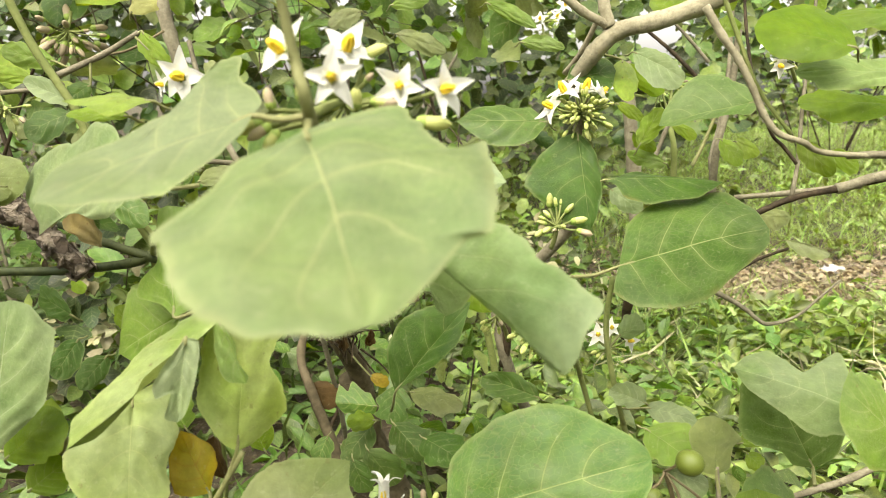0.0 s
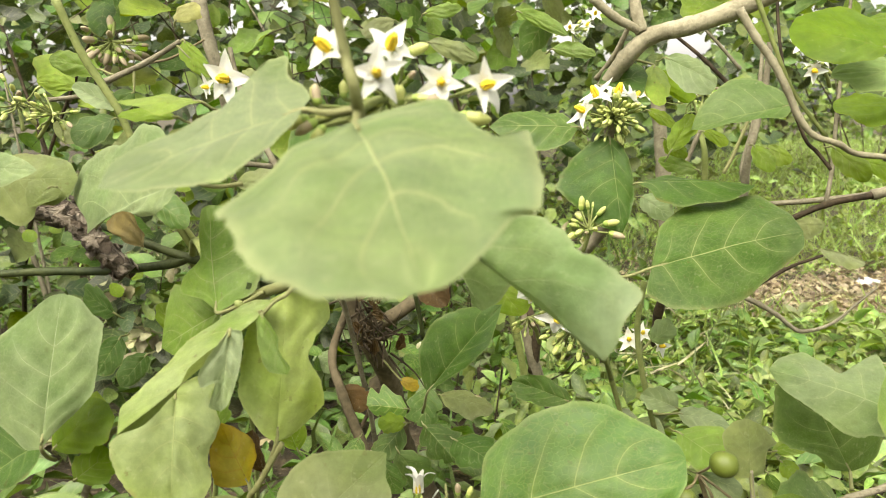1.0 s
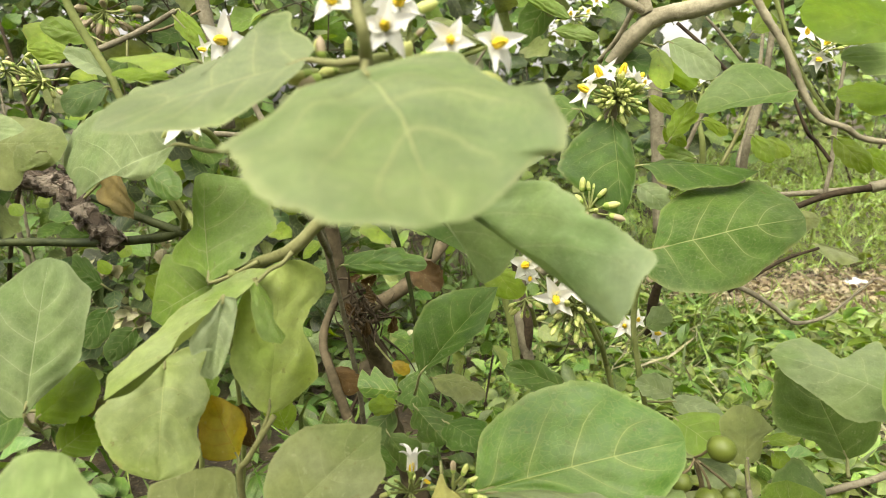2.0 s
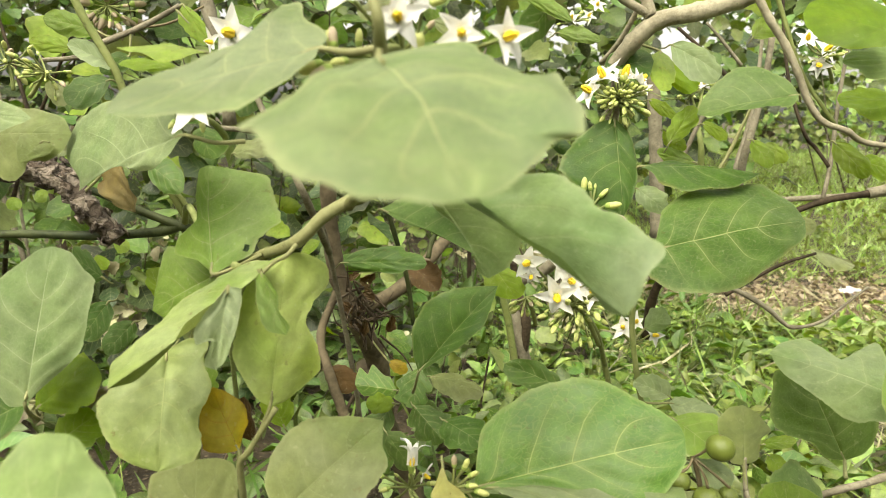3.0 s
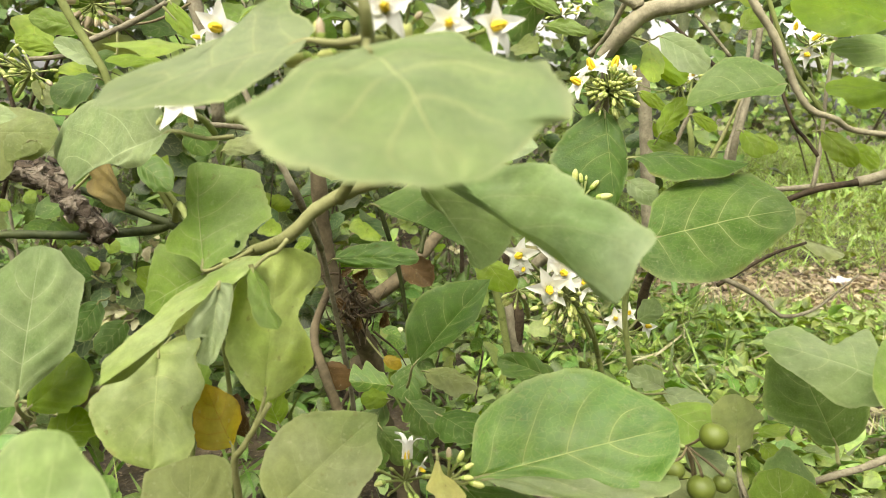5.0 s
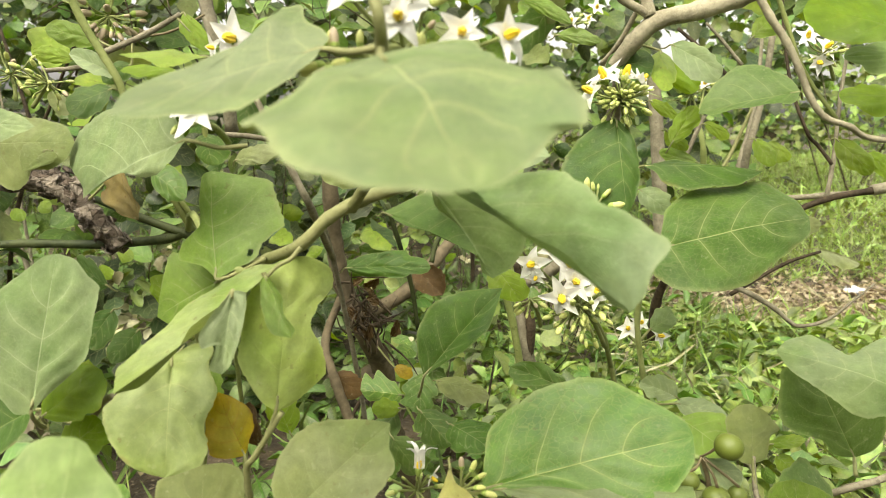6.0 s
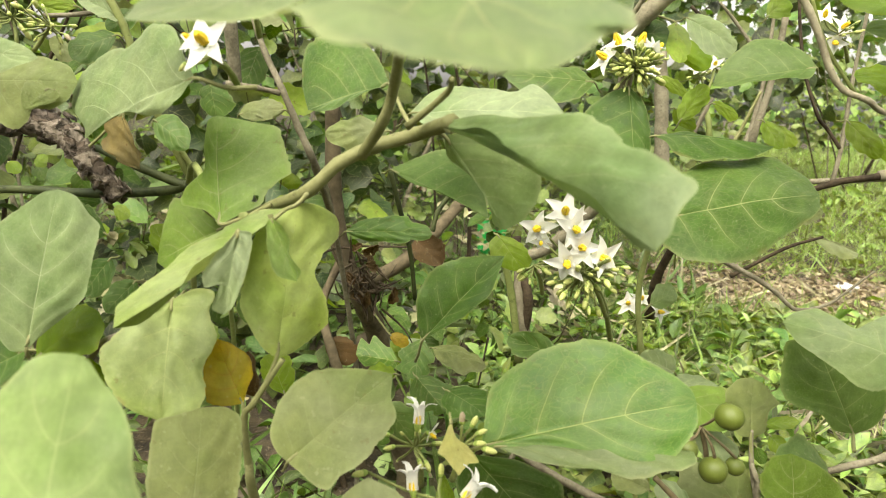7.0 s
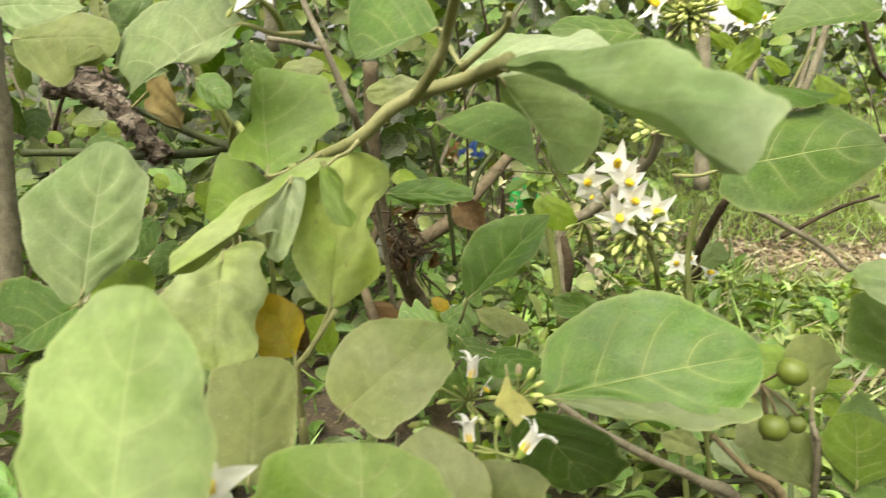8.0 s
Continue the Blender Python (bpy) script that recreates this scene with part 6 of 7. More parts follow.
leaf(shrub_right, V(0.2239, 0.5000, 0.2245), V(0.2300, 0.4972, 0.2114), V(0.2236, 0.5022, 0.2147), V(0.2319, 0.4966, 0.2195), 'fresh', seed=212, full=0.6, depth=0.05)
leaf(shrub_left, V(-0.4538, 0.7200, 0.3880), V(-0.4380, 0.7160, 0.3734), V(-0.4590, 0.7232, 0.3763), V(-0.4344, 0.7152, 0.3847), 'lime', seed=213, full=0.6, depth=0.05)
leaf(shrub_left, V(-0.4931, 0.7200, 0.3730), V(-0.4747, 0.7166, 0.3844), V(-0.4905, 0.7227, 0.3829), V(-0.4776, 0.7159, 0.3720), 'lime', seed=214, full=0.6, depth=0.05)
leaf(shrub_left, V(-0.3924, 0.7000, 0.3369), V(-0.3732, 0.6962, 0.3279), V(-0.3816, 0.7031, 0.3385), V(-0.3866, 0.6954, 0.3246), 'lime', seed=215, full=0.6, depth=0.05)
leaf(shrub_left, V(-0.5082, 0.7000, 0.3773), V(-0.4927, 0.6966, 0.3666), V(-0.4975, 0.7027, 0.3766), V(-0.5072, 0.6959, 0.3669), 'lime', seed=216, full=0.6, depth=0.05)
leaf(shrub_left, V(-0.4133, 0.7000, 0.3194), V(-0.4017, 0.6963, 0.3036), V(-0.4181, 0.7030, 0.3073), V(-0.3971, 0.6956, 0.3152), 'lime', seed=217, full=0.6, depth=0.05)
leaf(shrub_left, V(-0.2843, 0.6200, 0.2993), V(-0.2931, 0.6166, 0.2838), V(-0.2980, 0.6227, 0.2931), V(-0.2804, 0.6159, 0.2894), 'lime', seed=218, full=0.6, depth=0.05)
leaf(shrub_left, V(-0.0591, 0.5000, 0.2540), V(-0.0819, 0.4931, 0.2246), V(-0.0822, 0.5055, 0.2408), V(-0.0581, 0.4917, 0.2351), 'deep', seed=240, full=0.55, depth=0.16)
leaf(shrub_left, V(-0.0606, 0.4800, 0.2433), V(-0.0373, 0.4735, 0.2174), V(-0.0618, 0.4852, 0.2182), V(-0.0345, 0.4721, 0.2415), 'near', seed=241, full=0.55, depth=0.16)
leaf(shrub_left, V(-0.0549, 0.4900, 0.2621), V(-0.0768, 0.4859, 0.2631), V(-0.0660, 0.4933, 0.2691), V(-0.0657, 0.4851, 0.2541), 'vivid', seed=242, full=0.55, depth=0.16)
leaf(shrub_left, V(-0.0703, 0.4700, 0.2410), V(-0.0586, 0.4648, 0.2156), V(-0.0775, 0.4741, 0.2207), V(-0.0522, 0.4638, 0.2322), 'deep', seed=243, full=0.55, depth=0.16)
leaf(shrub_left, V(-0.0948, 0.5000, 0.2438), V(-0.1044, 0.4951, 0.2190), V(-0.1099, 0.5039, 0.2305), V(-0.0893, 0.4942, 0.2300), 'fresh', seed=244, full=0.55, depth=0.16)
stem(shrub_right, 'stem', [V(0.2361, 1.0500, 0.5585), V(0.2465, 1.0500, 0.4940), V(0.2566, 1.0500, 0.4112), V(0.2675, 1.0500, 0.3085)], 0.0095, 0.0115, 'wood', 'pale grey bare stem')
stem(shrub_right, 'twig', [V(0.1832, 0.7000, 0.5710), V(0.2119, 0.7000, 0.5477), V(0.2501, 0.7000, 0.5109)], 0.0016, 0.0022, 'brown')
stem(shrub_right, 'twig', [V(0.2150, 0.7200, 0.5791), V(0.2312, 0.7200, 0.5631), V(0.2531, 0.7200, 0.5391)], 0.0013, 0.0018, 'wood')
stem(shrub_right, 'twig', [V(0.2109, 0.7500, 0.4384), V(0.2215, 0.7500, 0.4684), V(0.2297, 0.7500, 0.4891)], 0.0026, 0.002, 'wood')
stem(shrub_right, 'stem', [V(0.2907, 0.7500, 0.5725), V(0.2884, 0.7500, 0.5275), V(0.2833, 0.7500, 0.4871), V(0.2771, 0.7500, 0.4547), V(0.2785, 0.7600, 0.4271), V(0.2819, 0.7700, 0.4015)], 0.003, 0.0045, 'wood')
stem(shrub_right, 'twig', [V(0.2553, 0.7600, 0.4327), V(0.2642, 0.7600, 0.4522), V(0.2736, 0.7600, 0.4780), V(0.2810, 0.7600, 0.4988)], 0.0022, 0.0016, 'pale')
stem(shrub_right, 'branch', [V(0.2589, 0.6400, 0.4149), V(0.3039, 0.6300, 0.4202), V(0.3597, 0.6200, 0.4281)], 0.0022, 0.003, 'wood')
leaf(shrub_centre, V(-0.0989, 0.5727, 0.3436), V(-0.1073, 0.5706, 0.3370), V(-0.1056, 0.5743, 0.3422), V(-0.1008, 0.5702, 0.3381), 'brown', seed=230, full=0.55, depth=0.2, cup=0.3, crumple=0.06, label='curled dead brown leaf')
leaf(shrub_centre, V(-0.0998, 0.5789, 0.2845), V(-0.0943, 0.5760, 0.3010), V(-0.0933, 0.5812, 0.2902), V(-0.1011, 0.5754, 0.2948), 'brown', seed=231, full=0.55, depth=0.2, cup=0.3, crumple=0.06, label='curled dead brown leaf')
leaf(shrub_centre, V(-0.0934, 0.5786, 0.3340), V(-0.0881, 0.5765, 0.3250), V(-0.0941, 0.5802, 0.3272), V(-0.0877, 0.5761, 0.3315), 'brown', seed=232, full=0.55, depth=0.2, cup=0.3, crumple=0.06, label='curled dead brown leaf')
leaf(shrub_centre, V(-0.0759, 0.5777, 0.2909), V(-0.0700, 0.5748, 0.3073), V(-0.0691, 0.5801, 0.2964), V(-0.0770, 0.5742, 0.3013), 'brown', seed=233, full=0.55, depth=0.2, cup=0.3, crumple=0.06, label='curled dead brown leaf')
leaf(shrub_centre, V(-0.1056, 0.6052, 0.2924), V(-0.1068, 0.6020, 0.3105), V(-0.1020, 0.6077, 0.3010), V(-0.1108, 0.6014, 0.3013), 'brown', seed=234, full=0.55, depth=0.2, cup=0.3, crumple=0.06, label='curled dead brown leaf')
leaf(shrub_centre, V(-0.1080, 0.5771, 0.3042), V(-0.1138, 0.5746, 0.3171), V(-0.1080, 0.5792, 0.3118), V(-0.1142, 0.5740, 0.3090), 'brown', seed=235, full=0.55, depth=0.2, cup=0.3, crumple=0.06, label='curled dead brown leaf')
leaf(shrub_centre, V(-0.1037, 0.5919, 0.3328), V(-0.0881, 0.5888, 0.3408), V(-0.0946, 0.5944, 0.3312), V(-0.0974, 0.5882, 0.3418), 'brown', seed=236, full=0.55, depth=0.2, cup=0.3, crumple=0.06, label='curled dead brown leaf')
leaf(shrub_centre, V(-0.0992, 0.6039, 0.2809), V(-0.1139, 0.6007, 0.2891), V(-0.1051, 0.6065, 0.2885), V(-0.1084, 0.6001, 0.2809), 'brown', seed=237, full=0.55, depth=0.2, cup=0.3, crumple=0.06, label='curled dead brown leaf')
leaf(shrub_centre, V(-0.0866, 0.5765, 0.3183), V(-0.0967, 0.5740, 0.3264), V(-0.0899, 0.5784, 0.3248), V(-0.0936, 0.5735, 0.3195), 'brown', seed=238, full=0.55, depth=0.2, cup=0.3, crumple=0.06, label='curled dead brown leaf')
stem(shrub_centre, 'stem', [V(-0.1613, 0.3789, 0.3886), V(-0.1297, 0.3370, 0.3996), V(-0.1089, 0.3124, 0.4078), V(-0.0889, 0.2922, 0.4181), V(-0.0693, 0.2751, 0.4280), V(-0.0563, 0.2733, 0.4403), V(-0.0431, 0.2757, 0.4478), V(-0.0263, 0.2780, 0.4538), V(-0.0104, 0.2548, 0.4603)], 0.0024, 0.0030, 'pale')
stem(shrub_centre, 'stem', [V(-0.0474, 0.2747, 0.4442), V(-0.0369, 0.2600, 0.4587), V(-0.0309, 0.2462, 0.4742), V(-0.0179, 0.1713, 0.4992), V(-0.0200, 0.1670, 0.5132), V(-0.0221, 0.1631, 0.5292)], 0.0025, 0.0011, 'pale')
stem(shrub_centre, 'twig', [V(-0.0287, 0.2683, 0.4569), V(-0.0136, 0.2619, 0.4706), V(-0.0113, 0.2528, 0.4756)], 0.0015, 0.0010, 'pale')
stem(shrub_centre, 'stem', [V(-0.1541, 0.4320, 0.5408), V(-0.1469, 0.4269, 0.5143), V(-0.1373, 0.4226, 0.4913), V(-0.1245, 0.4185, 0.4684), V(-0.1152, 0.4244, 0.4450), V(-0.1078, 0.4399, 0.4195), V(-0.1164, 0.5313, 0.3702)], 0.0014, 0.0027, 'wood')
stem(shrub_centre, 'twig', [V(-0.1512, 0.3968, 0.4702), V(-0.1382, 0.4075, 0.4690), V(-0.1261, 0.4180, 0.4666)], 0.0016, 0.0017, 'wood')
stem(shrub_left, 'petiole_stem', [V(-0.0731, 0.2556, 0.3614), V(-0.0848, 0.2558, 0.3415), V(-0.0901, 0.2587, 0.3325), V(-0.0900, 0.2639, 0.3088), V(-0.0878, 0.2690, 0.2839)], 0.0011, 0.0018, 'pale')
stem(shrub_left, 'branch', [V(-0.3343, 0.4304, 0.3917), V(-0.2968, 0.4331, 0.3936), V(-0.2554, 0.4357, 0.3940), V(-0.2105, 0.4393, 0.3982), V(-0.1940, 0.4416, 0.4041)], 0.0026, 0.0034, 'dark')
stem(shrub_left, 'branch', [V(-0.2634, 0.4515, 0.4225), V(-0.2266, 0.4413, 0.4120), V(-0.1957, 0.4411, 0.4021), V(-0.1648, 0.4510, 0.3915)], 0.0023, 0.0035, 'dark')
stem(shrub_left, 'dead_branch', [V(-0.3155, 0.4420, 0.4409), V(-0.2932, 0.4378, 0.4387), V(-0.2709, 0.4324, 0.4311), V(-0.2548, 0.4298, 0.4141), V(-0.2368, 0.4315, 0.3928)], 0.0102, 0.0060, 'dead', 'rough dead branch with flaking grey-brown bark', rough=0.22, knots=0.2)
stem(shrub_left, 'twig', [V(-0.2075, 0.3148, 0.2928), V(-0.1774, 0.2959, 0.3399), V(-0.1492, 0.2713, 0.3606), V(-0.1484, 0.2921, 0.3619)], 0.0021, 0.0010, 'wood')
stem(shrub_left, 'stem', [V(-0.2513, 0.4074, 0.5691), V(-0.2397, 0.4112, 0.5361), V(-0.2220, 0.4150, 0.5014), V(-0.2084, 0.4257, 0.4518), V(-0.1868, 0.4706, 0.3684)], 0.0025, 0.0023, 'green')
stem(shrub_left, 'twig', [V(-0.2812, 0.4985, 0.5235), V(-0.2485, 0.5033, 0.5380), V(-0.2220, 0.5080, 0.5538)], 0.0025, 0.0018, 'wood')
stem(shrub_left, 'twig', [V(-0.3359, 0.5138, 0.5122), V(-0.3104, 0.5157, 0.5149), V(-0.2771, 0.4975, 0.5174)], 0.0019, 0.0018, 'wood')
stem(shrub_left, 'twig', [V(-0.2594, 0.5235, 0.5394), V(-0.2382, 0.5254, 0.5434), V(-0.2172, 0.5399, 0.5580)], 0.0011, 0.0009, 'pink')
stem(shrub_left, 'branch', [V(-0.2309, 0.5671, 0.5932), V(-0.2218, 0.5601, 0.5579), V(-0.2125, 0.5624, 0.5184), V(-0.2113, 0.5722, 0.4678)], 0.0059, 0.0052, 'wood')
stem(shrub_right, 'branch', [V(0.1940, 0.4621, 0.5736), V(0.1638, 0.4680, 0.5607), V(0.1381, 0.4700, 0.5524), V(0.1154, 0.4728, 0.5470), V(0.1006, 0.4794, 0.5334), V(0.0883, 0.4951, 0.5138)], 0.0066, 0.0054, 'ash')
stem(shrub_right, 'twig', [V(0.0756, 0.4656, 0.5710), V(0.0908, 0.4690, 0.5592), V(0.1081, 0.4732, 0.5507)], 0.0029, 0.0029, 'ash')
stem(shrub_right, 'twig', [V(0.1044, 0.4780, 0.5741), V(0.1062, 0.4754, 0.5615), V(0.1099, 0.4731, 0.5496)], 0.0037, 0.0041, 'ash')
stem(shrub_right, 'twig', [V(0.1043, 0.4847, 0.5573), V(0.0961, 0.5004, 0.5368), V(0.0868, 0.5173, 0.5223)], 0.0019, 0.0020, 'ash')
stem(shrub_right, 'stem', [V(0.1354, 0.3600, 0.5474), V(0.1444, 0.3600, 0.5335), V(0.1532, 0.3600, 0.5220), V(0.1613, 0.3600, 0.5080), V(0.1676, 0.3600, 0.4954), V(0.1759, 0.3600, 0.4855), V(0.1886, 0.3600, 0.4810), V(0.2029, 0.3650, 0.4752), V(0.2460, 0.3717, 0.4723)], 0.0020, 0.0014, 'ash')
stem(shrub_right, 'stem', [V(0.1455, 0.3700, 0.5573), V(0.1561, 0.3700, 0.5327), V(0.1683, 0.3700, 0.5073), V(0.1865, 0.3700, 0.4845)], 0.0012, 0.0010, 'green')
stem(shrub_right, 'branch', [V(0.2394, 0.5814, 0.4012), V(0.2823, 0.5778, 0.4222), V(0.3144, 0.5711, 0.4309), V(0.3631, 0.5661, 0.4436)], 0.0024, 0.0030, 'brown')
stem(shrub_right, 'twig', [V(0.2823, 0.5778, 0.4222), V(0.2878, 0.5846, 0.4527), V(0.2877, 0.5855, 0.5052), V(0.2909, 0.5875, 0.5623), V(0.2953, 0.5971, 0.6063)], 0.0019, 0.0011, 'wood')
stem(shrub_right, 'twig', [V(0.2869, 0.5841, 0.4505), V(0.2752, 0.5866, 0.4652), V(0.2616, 0.5780, 0.4762), V(0.2478, 0.5854, 0.5145), V(0.2408, 0.5955, 0.5639), V(0.2398, 0.6040, 0.6043)], 0.0016, 0.0011, 'brown')
stem(shrub_right, 'twig', [V(0.2240, 0.6070, 0.3324), V(0.2696, 0.6150, 0.3594), V(0.3025, 0.6193, 0.3715)], 0.0018, 0.0012, 'brown')
stem(shrub_right, 'twig', [V(0.3324, 0.9127, 0.3963), V(0.3272, 0.9193, 0.4288), V(0.3396, 0.9299, 0.4755), V(0.3505, 0.9449, 0.5439), V(0.3576, 0.9697, 0.6592)], 0.0037, 0.0022, 'wood')
stem(shrub_right, 'stem', [V(0.0950, 0.4510, 0.3170), V(0.0823, 0.4163, 0.3501), V(0.0711, 0.3889, 0.3692)], 0.0017, 0.0013, 'green')
stem(shrub_right, 'stem', [V(0.1193, 0.4762, 0.3807), V(0.1164, 0.4783, 0.3431), V(0.1238, 0.4800, 0.3008), V(0.1354, 0.4928, 0.2611)], 0.0020, 0.0021, 'green')
stem(shrub_right, 'stem', [V(0.2336, 0.7807, 0.4798), V(0.2390, 0.7747, 0.4500), V(0.2463, 0.7937, 0.3928)], 0.0028, 0.0038, 'green')
stem(shrub_centre, 'stem', [V(-0.1315, 0.5806, 0.4623), V(-0.1312, 0.5899, 0.4094), V(-0.1312, 0.6017, 0.3680), V(-0.1260, 0.6100, 0.3291), V(-0.1090, 0.6200, 0.2831), V(-0.0950, 0.6555, 0.2284), V(-0.0903, 0.6890, 0.1405)], 0.0060, 0.0115, 'grey')
stem(shrub_centre, 'branch', [V(-0.1106, 0.6671, 0.2844), V(-0.0723, 0.6747, 0.3092), V(-0.0474, 0.7022, 0.3353), V(-0.0272, 0.7390, 0.3583), V(-0.0050, 0.7564, 0.3857), V(0.0232, 0.7878, 0.4292)], 0.0075, 0.0051, 'grey')
stem(shrub_centre, 'twig', [V(-0.0819, 0.5925, 0.4076), V(-0.0749, 0.6068, 0.3763), V(-0.0650, 0.6285, 0.3310), V(-0.0589, 0.6480, 0.2762)], 0.0022, 0.0022, 'dark')
stem(shrub_centre, 'twig', [V(-0.0277, 0.6124, 0.3892), V(-0.0390, 0.6079, 0.3711), V(-0.0427, 0.6039, 0.3534)], 0.0023, 0.0023, 'dark')
stem(shrub_centre, 'branch', [V(-0.1259, 0.6126, 0.3216), V(-0.1385, 0.5927, 0.2799), V(-0.1257, 0.5717, 0.2510), V(-0.1053, 0.5621, 0.2012), V(-0.0900, 0.5513, 0.1464)], 0.0037, 0.0051, 'grey')
stem(shrub_centre, 'stem', [V(0.0151, 0.5678, 0.3595), V(0.0314, 0.5784, 0.3085), V(0.0434, 0.5860, 0.2442)], 0.0028, 0.0036, 'green')
stem(shrub_centre, 'stem', [V(0.0367, 0.6777, 0.3403), V(0.0422, 0.6819, 0.3107), V(0.0533, 0.6756, 0.2776), V(0.0520, 0.6863, 0.2315)], 0.0037, 0.0053, 'brown')
stem(shrub_centre, 'stem', [V(0.1993, 0.5689, 0.4083), V(0.1787, 0.5734, 0.3875), V(0.1651, 0.5867, 0.3574), V(0.1604, 0.6094, 0.3211), V(0.1650, 0.6323, 0.2826)], 0.0021, 0.0048, 'brown')
stem(shrub_centre, 'twig', [V(-0.1399, 0.5729, 0.3317), V(-0.1148, 0.5954, 0.3340), V(-0.0826, 0.5925, 0.3111)], 0.0012, 0.0010, 'brown')
stem(shrub_centre, 'twig', [V(-0.1234, 0.5906, 0.3136), V(-0.0989, 0.5945, 0.3251), V(-0.0771, 0.5919, 0.3065)], 0.0013, 0.0008, 'brown')
stem(shrub_centre, 'twig', [V(-0.1176, 0.5889, 0.3040), V(-0.0999, 0.5784, 0.2978), V(-0.0875, 0.5848, 0.2760)], 0.0015, 0.0008, 'brown')
stem(shrub_centre, 'twig', [V(-0.1121, 0.5837, 0.3264), V(-0.0865, 0.5891, 0.2959), V(-0.0923, 0.5962, 0.2828)], 0.0010, 0.0008, 'brown')
stem(shrub_right, 'branch', [V(0.0272, 0.3537, 0.2819), V(0.0434, 0.3529, 0.2720), V(0.0722, 0.3523, 0.2581), V(0.1073, 0.3524, 0.2440), V(0.1300, 0.3513, 0.2305)], 0.0019, 0.0028, 'wood')
stem(shrub_right, 'twig', [V(0.1088, 0.3612, 0.2374), V(0.1451, 0.3657, 0.2406), V(0.2009, 0.3814, 0.2390)], 0.0018, 0.0013, 'dark')
stem(shrub_right, 'stem', [V(0.0995, 0.3213, 0.2884), V(0.1172, 0.3192, 0.2730), V(0.1379, 0.3168, 0.2550)], 0.0013, 0.0021, 'pink')
stem(shrub_right, 'stem', [V(0.1549, 0.3499, 0.3062), V(0.1563, 0.3463, 0.2884), V(0.1611, 0.3416, 0.2650)], 0.0011, 0.0014, 'wood')
stem(shrub_right, 'stem', [V(0.1842, 0.4008, 0.2388), V(0.2052, 0.3951, 0.2549), V(0.2284, 0.3892, 0.2695), V(0.2524, 0.3920, 0.2770), V(0.2902, 0.3978, 0.2952)], 0.0018, 0.0024, 'wood')
cluster(shrub_centre, V(-0.0195, 0.2262, 0.5027), V(-0.0223, 0.1894, 0.4989),
        flowers=[(V(-0.0341, 0.2081, 0.5173), (-0.39, -0.81, 0.44), 0.0105), (V(-0.0172, 0.1970, 0.5092), (0.05, -0.99, 0.11), 0.0089), (V(-0.0172, 0.2194, 0.5182), (0.38, -0.72, 0.58), 0.0114), (V(-0.0001, 0.2128, 0.5073), (0.15, -0.99, 0.01), 0.0082), (V(0.0132, 0.2080, 0.5057), (0.66, -0.73, 0.16), 0.0092)],
        buds=[(V(-0.0362, 0.1993, 0.5004), (-0.09, 0.01, 1.00), 0.0066), (V(-0.0119, 0.2056, 0.5002), (0.11, -0.25, 0.96), 0.0064), (V(-0.0131, 0.2244, 0.5168), (0.94, -0.09, 0.34), 0.0090), (V(0.0049, 0.2108, 0.4966), (0.99, -0.07, -0.08), 0.0113), (V(-0.0432, 0.2079, 0.4948), (-0.90, -0.37, -0.21), 0.0058), (V(-0.0372, 0.2081, 0.4941), (-0.56, -0.47, -0.69), 0.0058), (V(-0.0088, 0.2114, 0.5026), (0.97, -0.25, -0.04), 0.0069), (V(-0.0329, 0.2204, 0.5028), (0.01, 0.01, 1.00), 0.0061), (V(-0.0382, 0.2060, 0.4959), (-0.75, -0.45, -0.5), 0.0085), (V(-0.0412, 0.2080, 0.4970), (-0.9, -0.3, -0.3), 0.0085), (V(-0.0354, 0.2040, 0.4945), (-0.5, -0.5, -0.7), 0.0075), (V(-0.0385, 0.2100, 0.5004), (-0.1, -0.6, 0.8), 0.0078), (V(-0.0135, 0.2120, 0.5002), (0.05, -0.5, 0.85), 0.0075), (V(-0.0081, 0.2120, 0.5015), (0.9, -0.3, 0.1), 0.0085), (V(-0.0345, 0.2120, 0.4983), (-0.6, -0.6, -0.2), 0.007)], ball=6, spread=0.0111, long=0.0055, seed=3, facing=(0, -1, 0.3), faded=0.2)
cluster(shrub_left, V(-0.1111, 0.3194, 0.5062), V(-0.1112, 0.3371, 0.4928),
        flowers=[(V(-0.1046, 0.3010, 0.5142), (-0.14, -0.99, 0.01), 0.0133), (V(-0.1170, 0.3099, 0.5112), (-0.62, -0.78, 0.01), 0.0063)], ball=0, spread=0.0079, long=0.0037, seed=4, facing=(0, -1, 0.3), faded=0.06)
cluster(shrub_right, V(0.0886, 0.4400, 0.4953), V(0.0972, 0.4563, 0.4733),
        flowers=[(V(0.0774, 0.4369, 0.5073), (-0.47, -0.34, 0.80), 0.0132, 4), (V(0.0904, 0.4429, 0.5083), (0.20, -0.40, 0.88), 0.0138, 2), (V(0.0693, 0.4296, 0.4989), (-0.80, -0.45, 0.35), 0.0125), (V(0.0992, 0.4427, 0.5055), (0.69, -0.17, 0.72), 0.0115)], ball=72, spread=0.0158, long=0.0062, seed=5, facing=(0, -1, 0.3), faded=0.0)
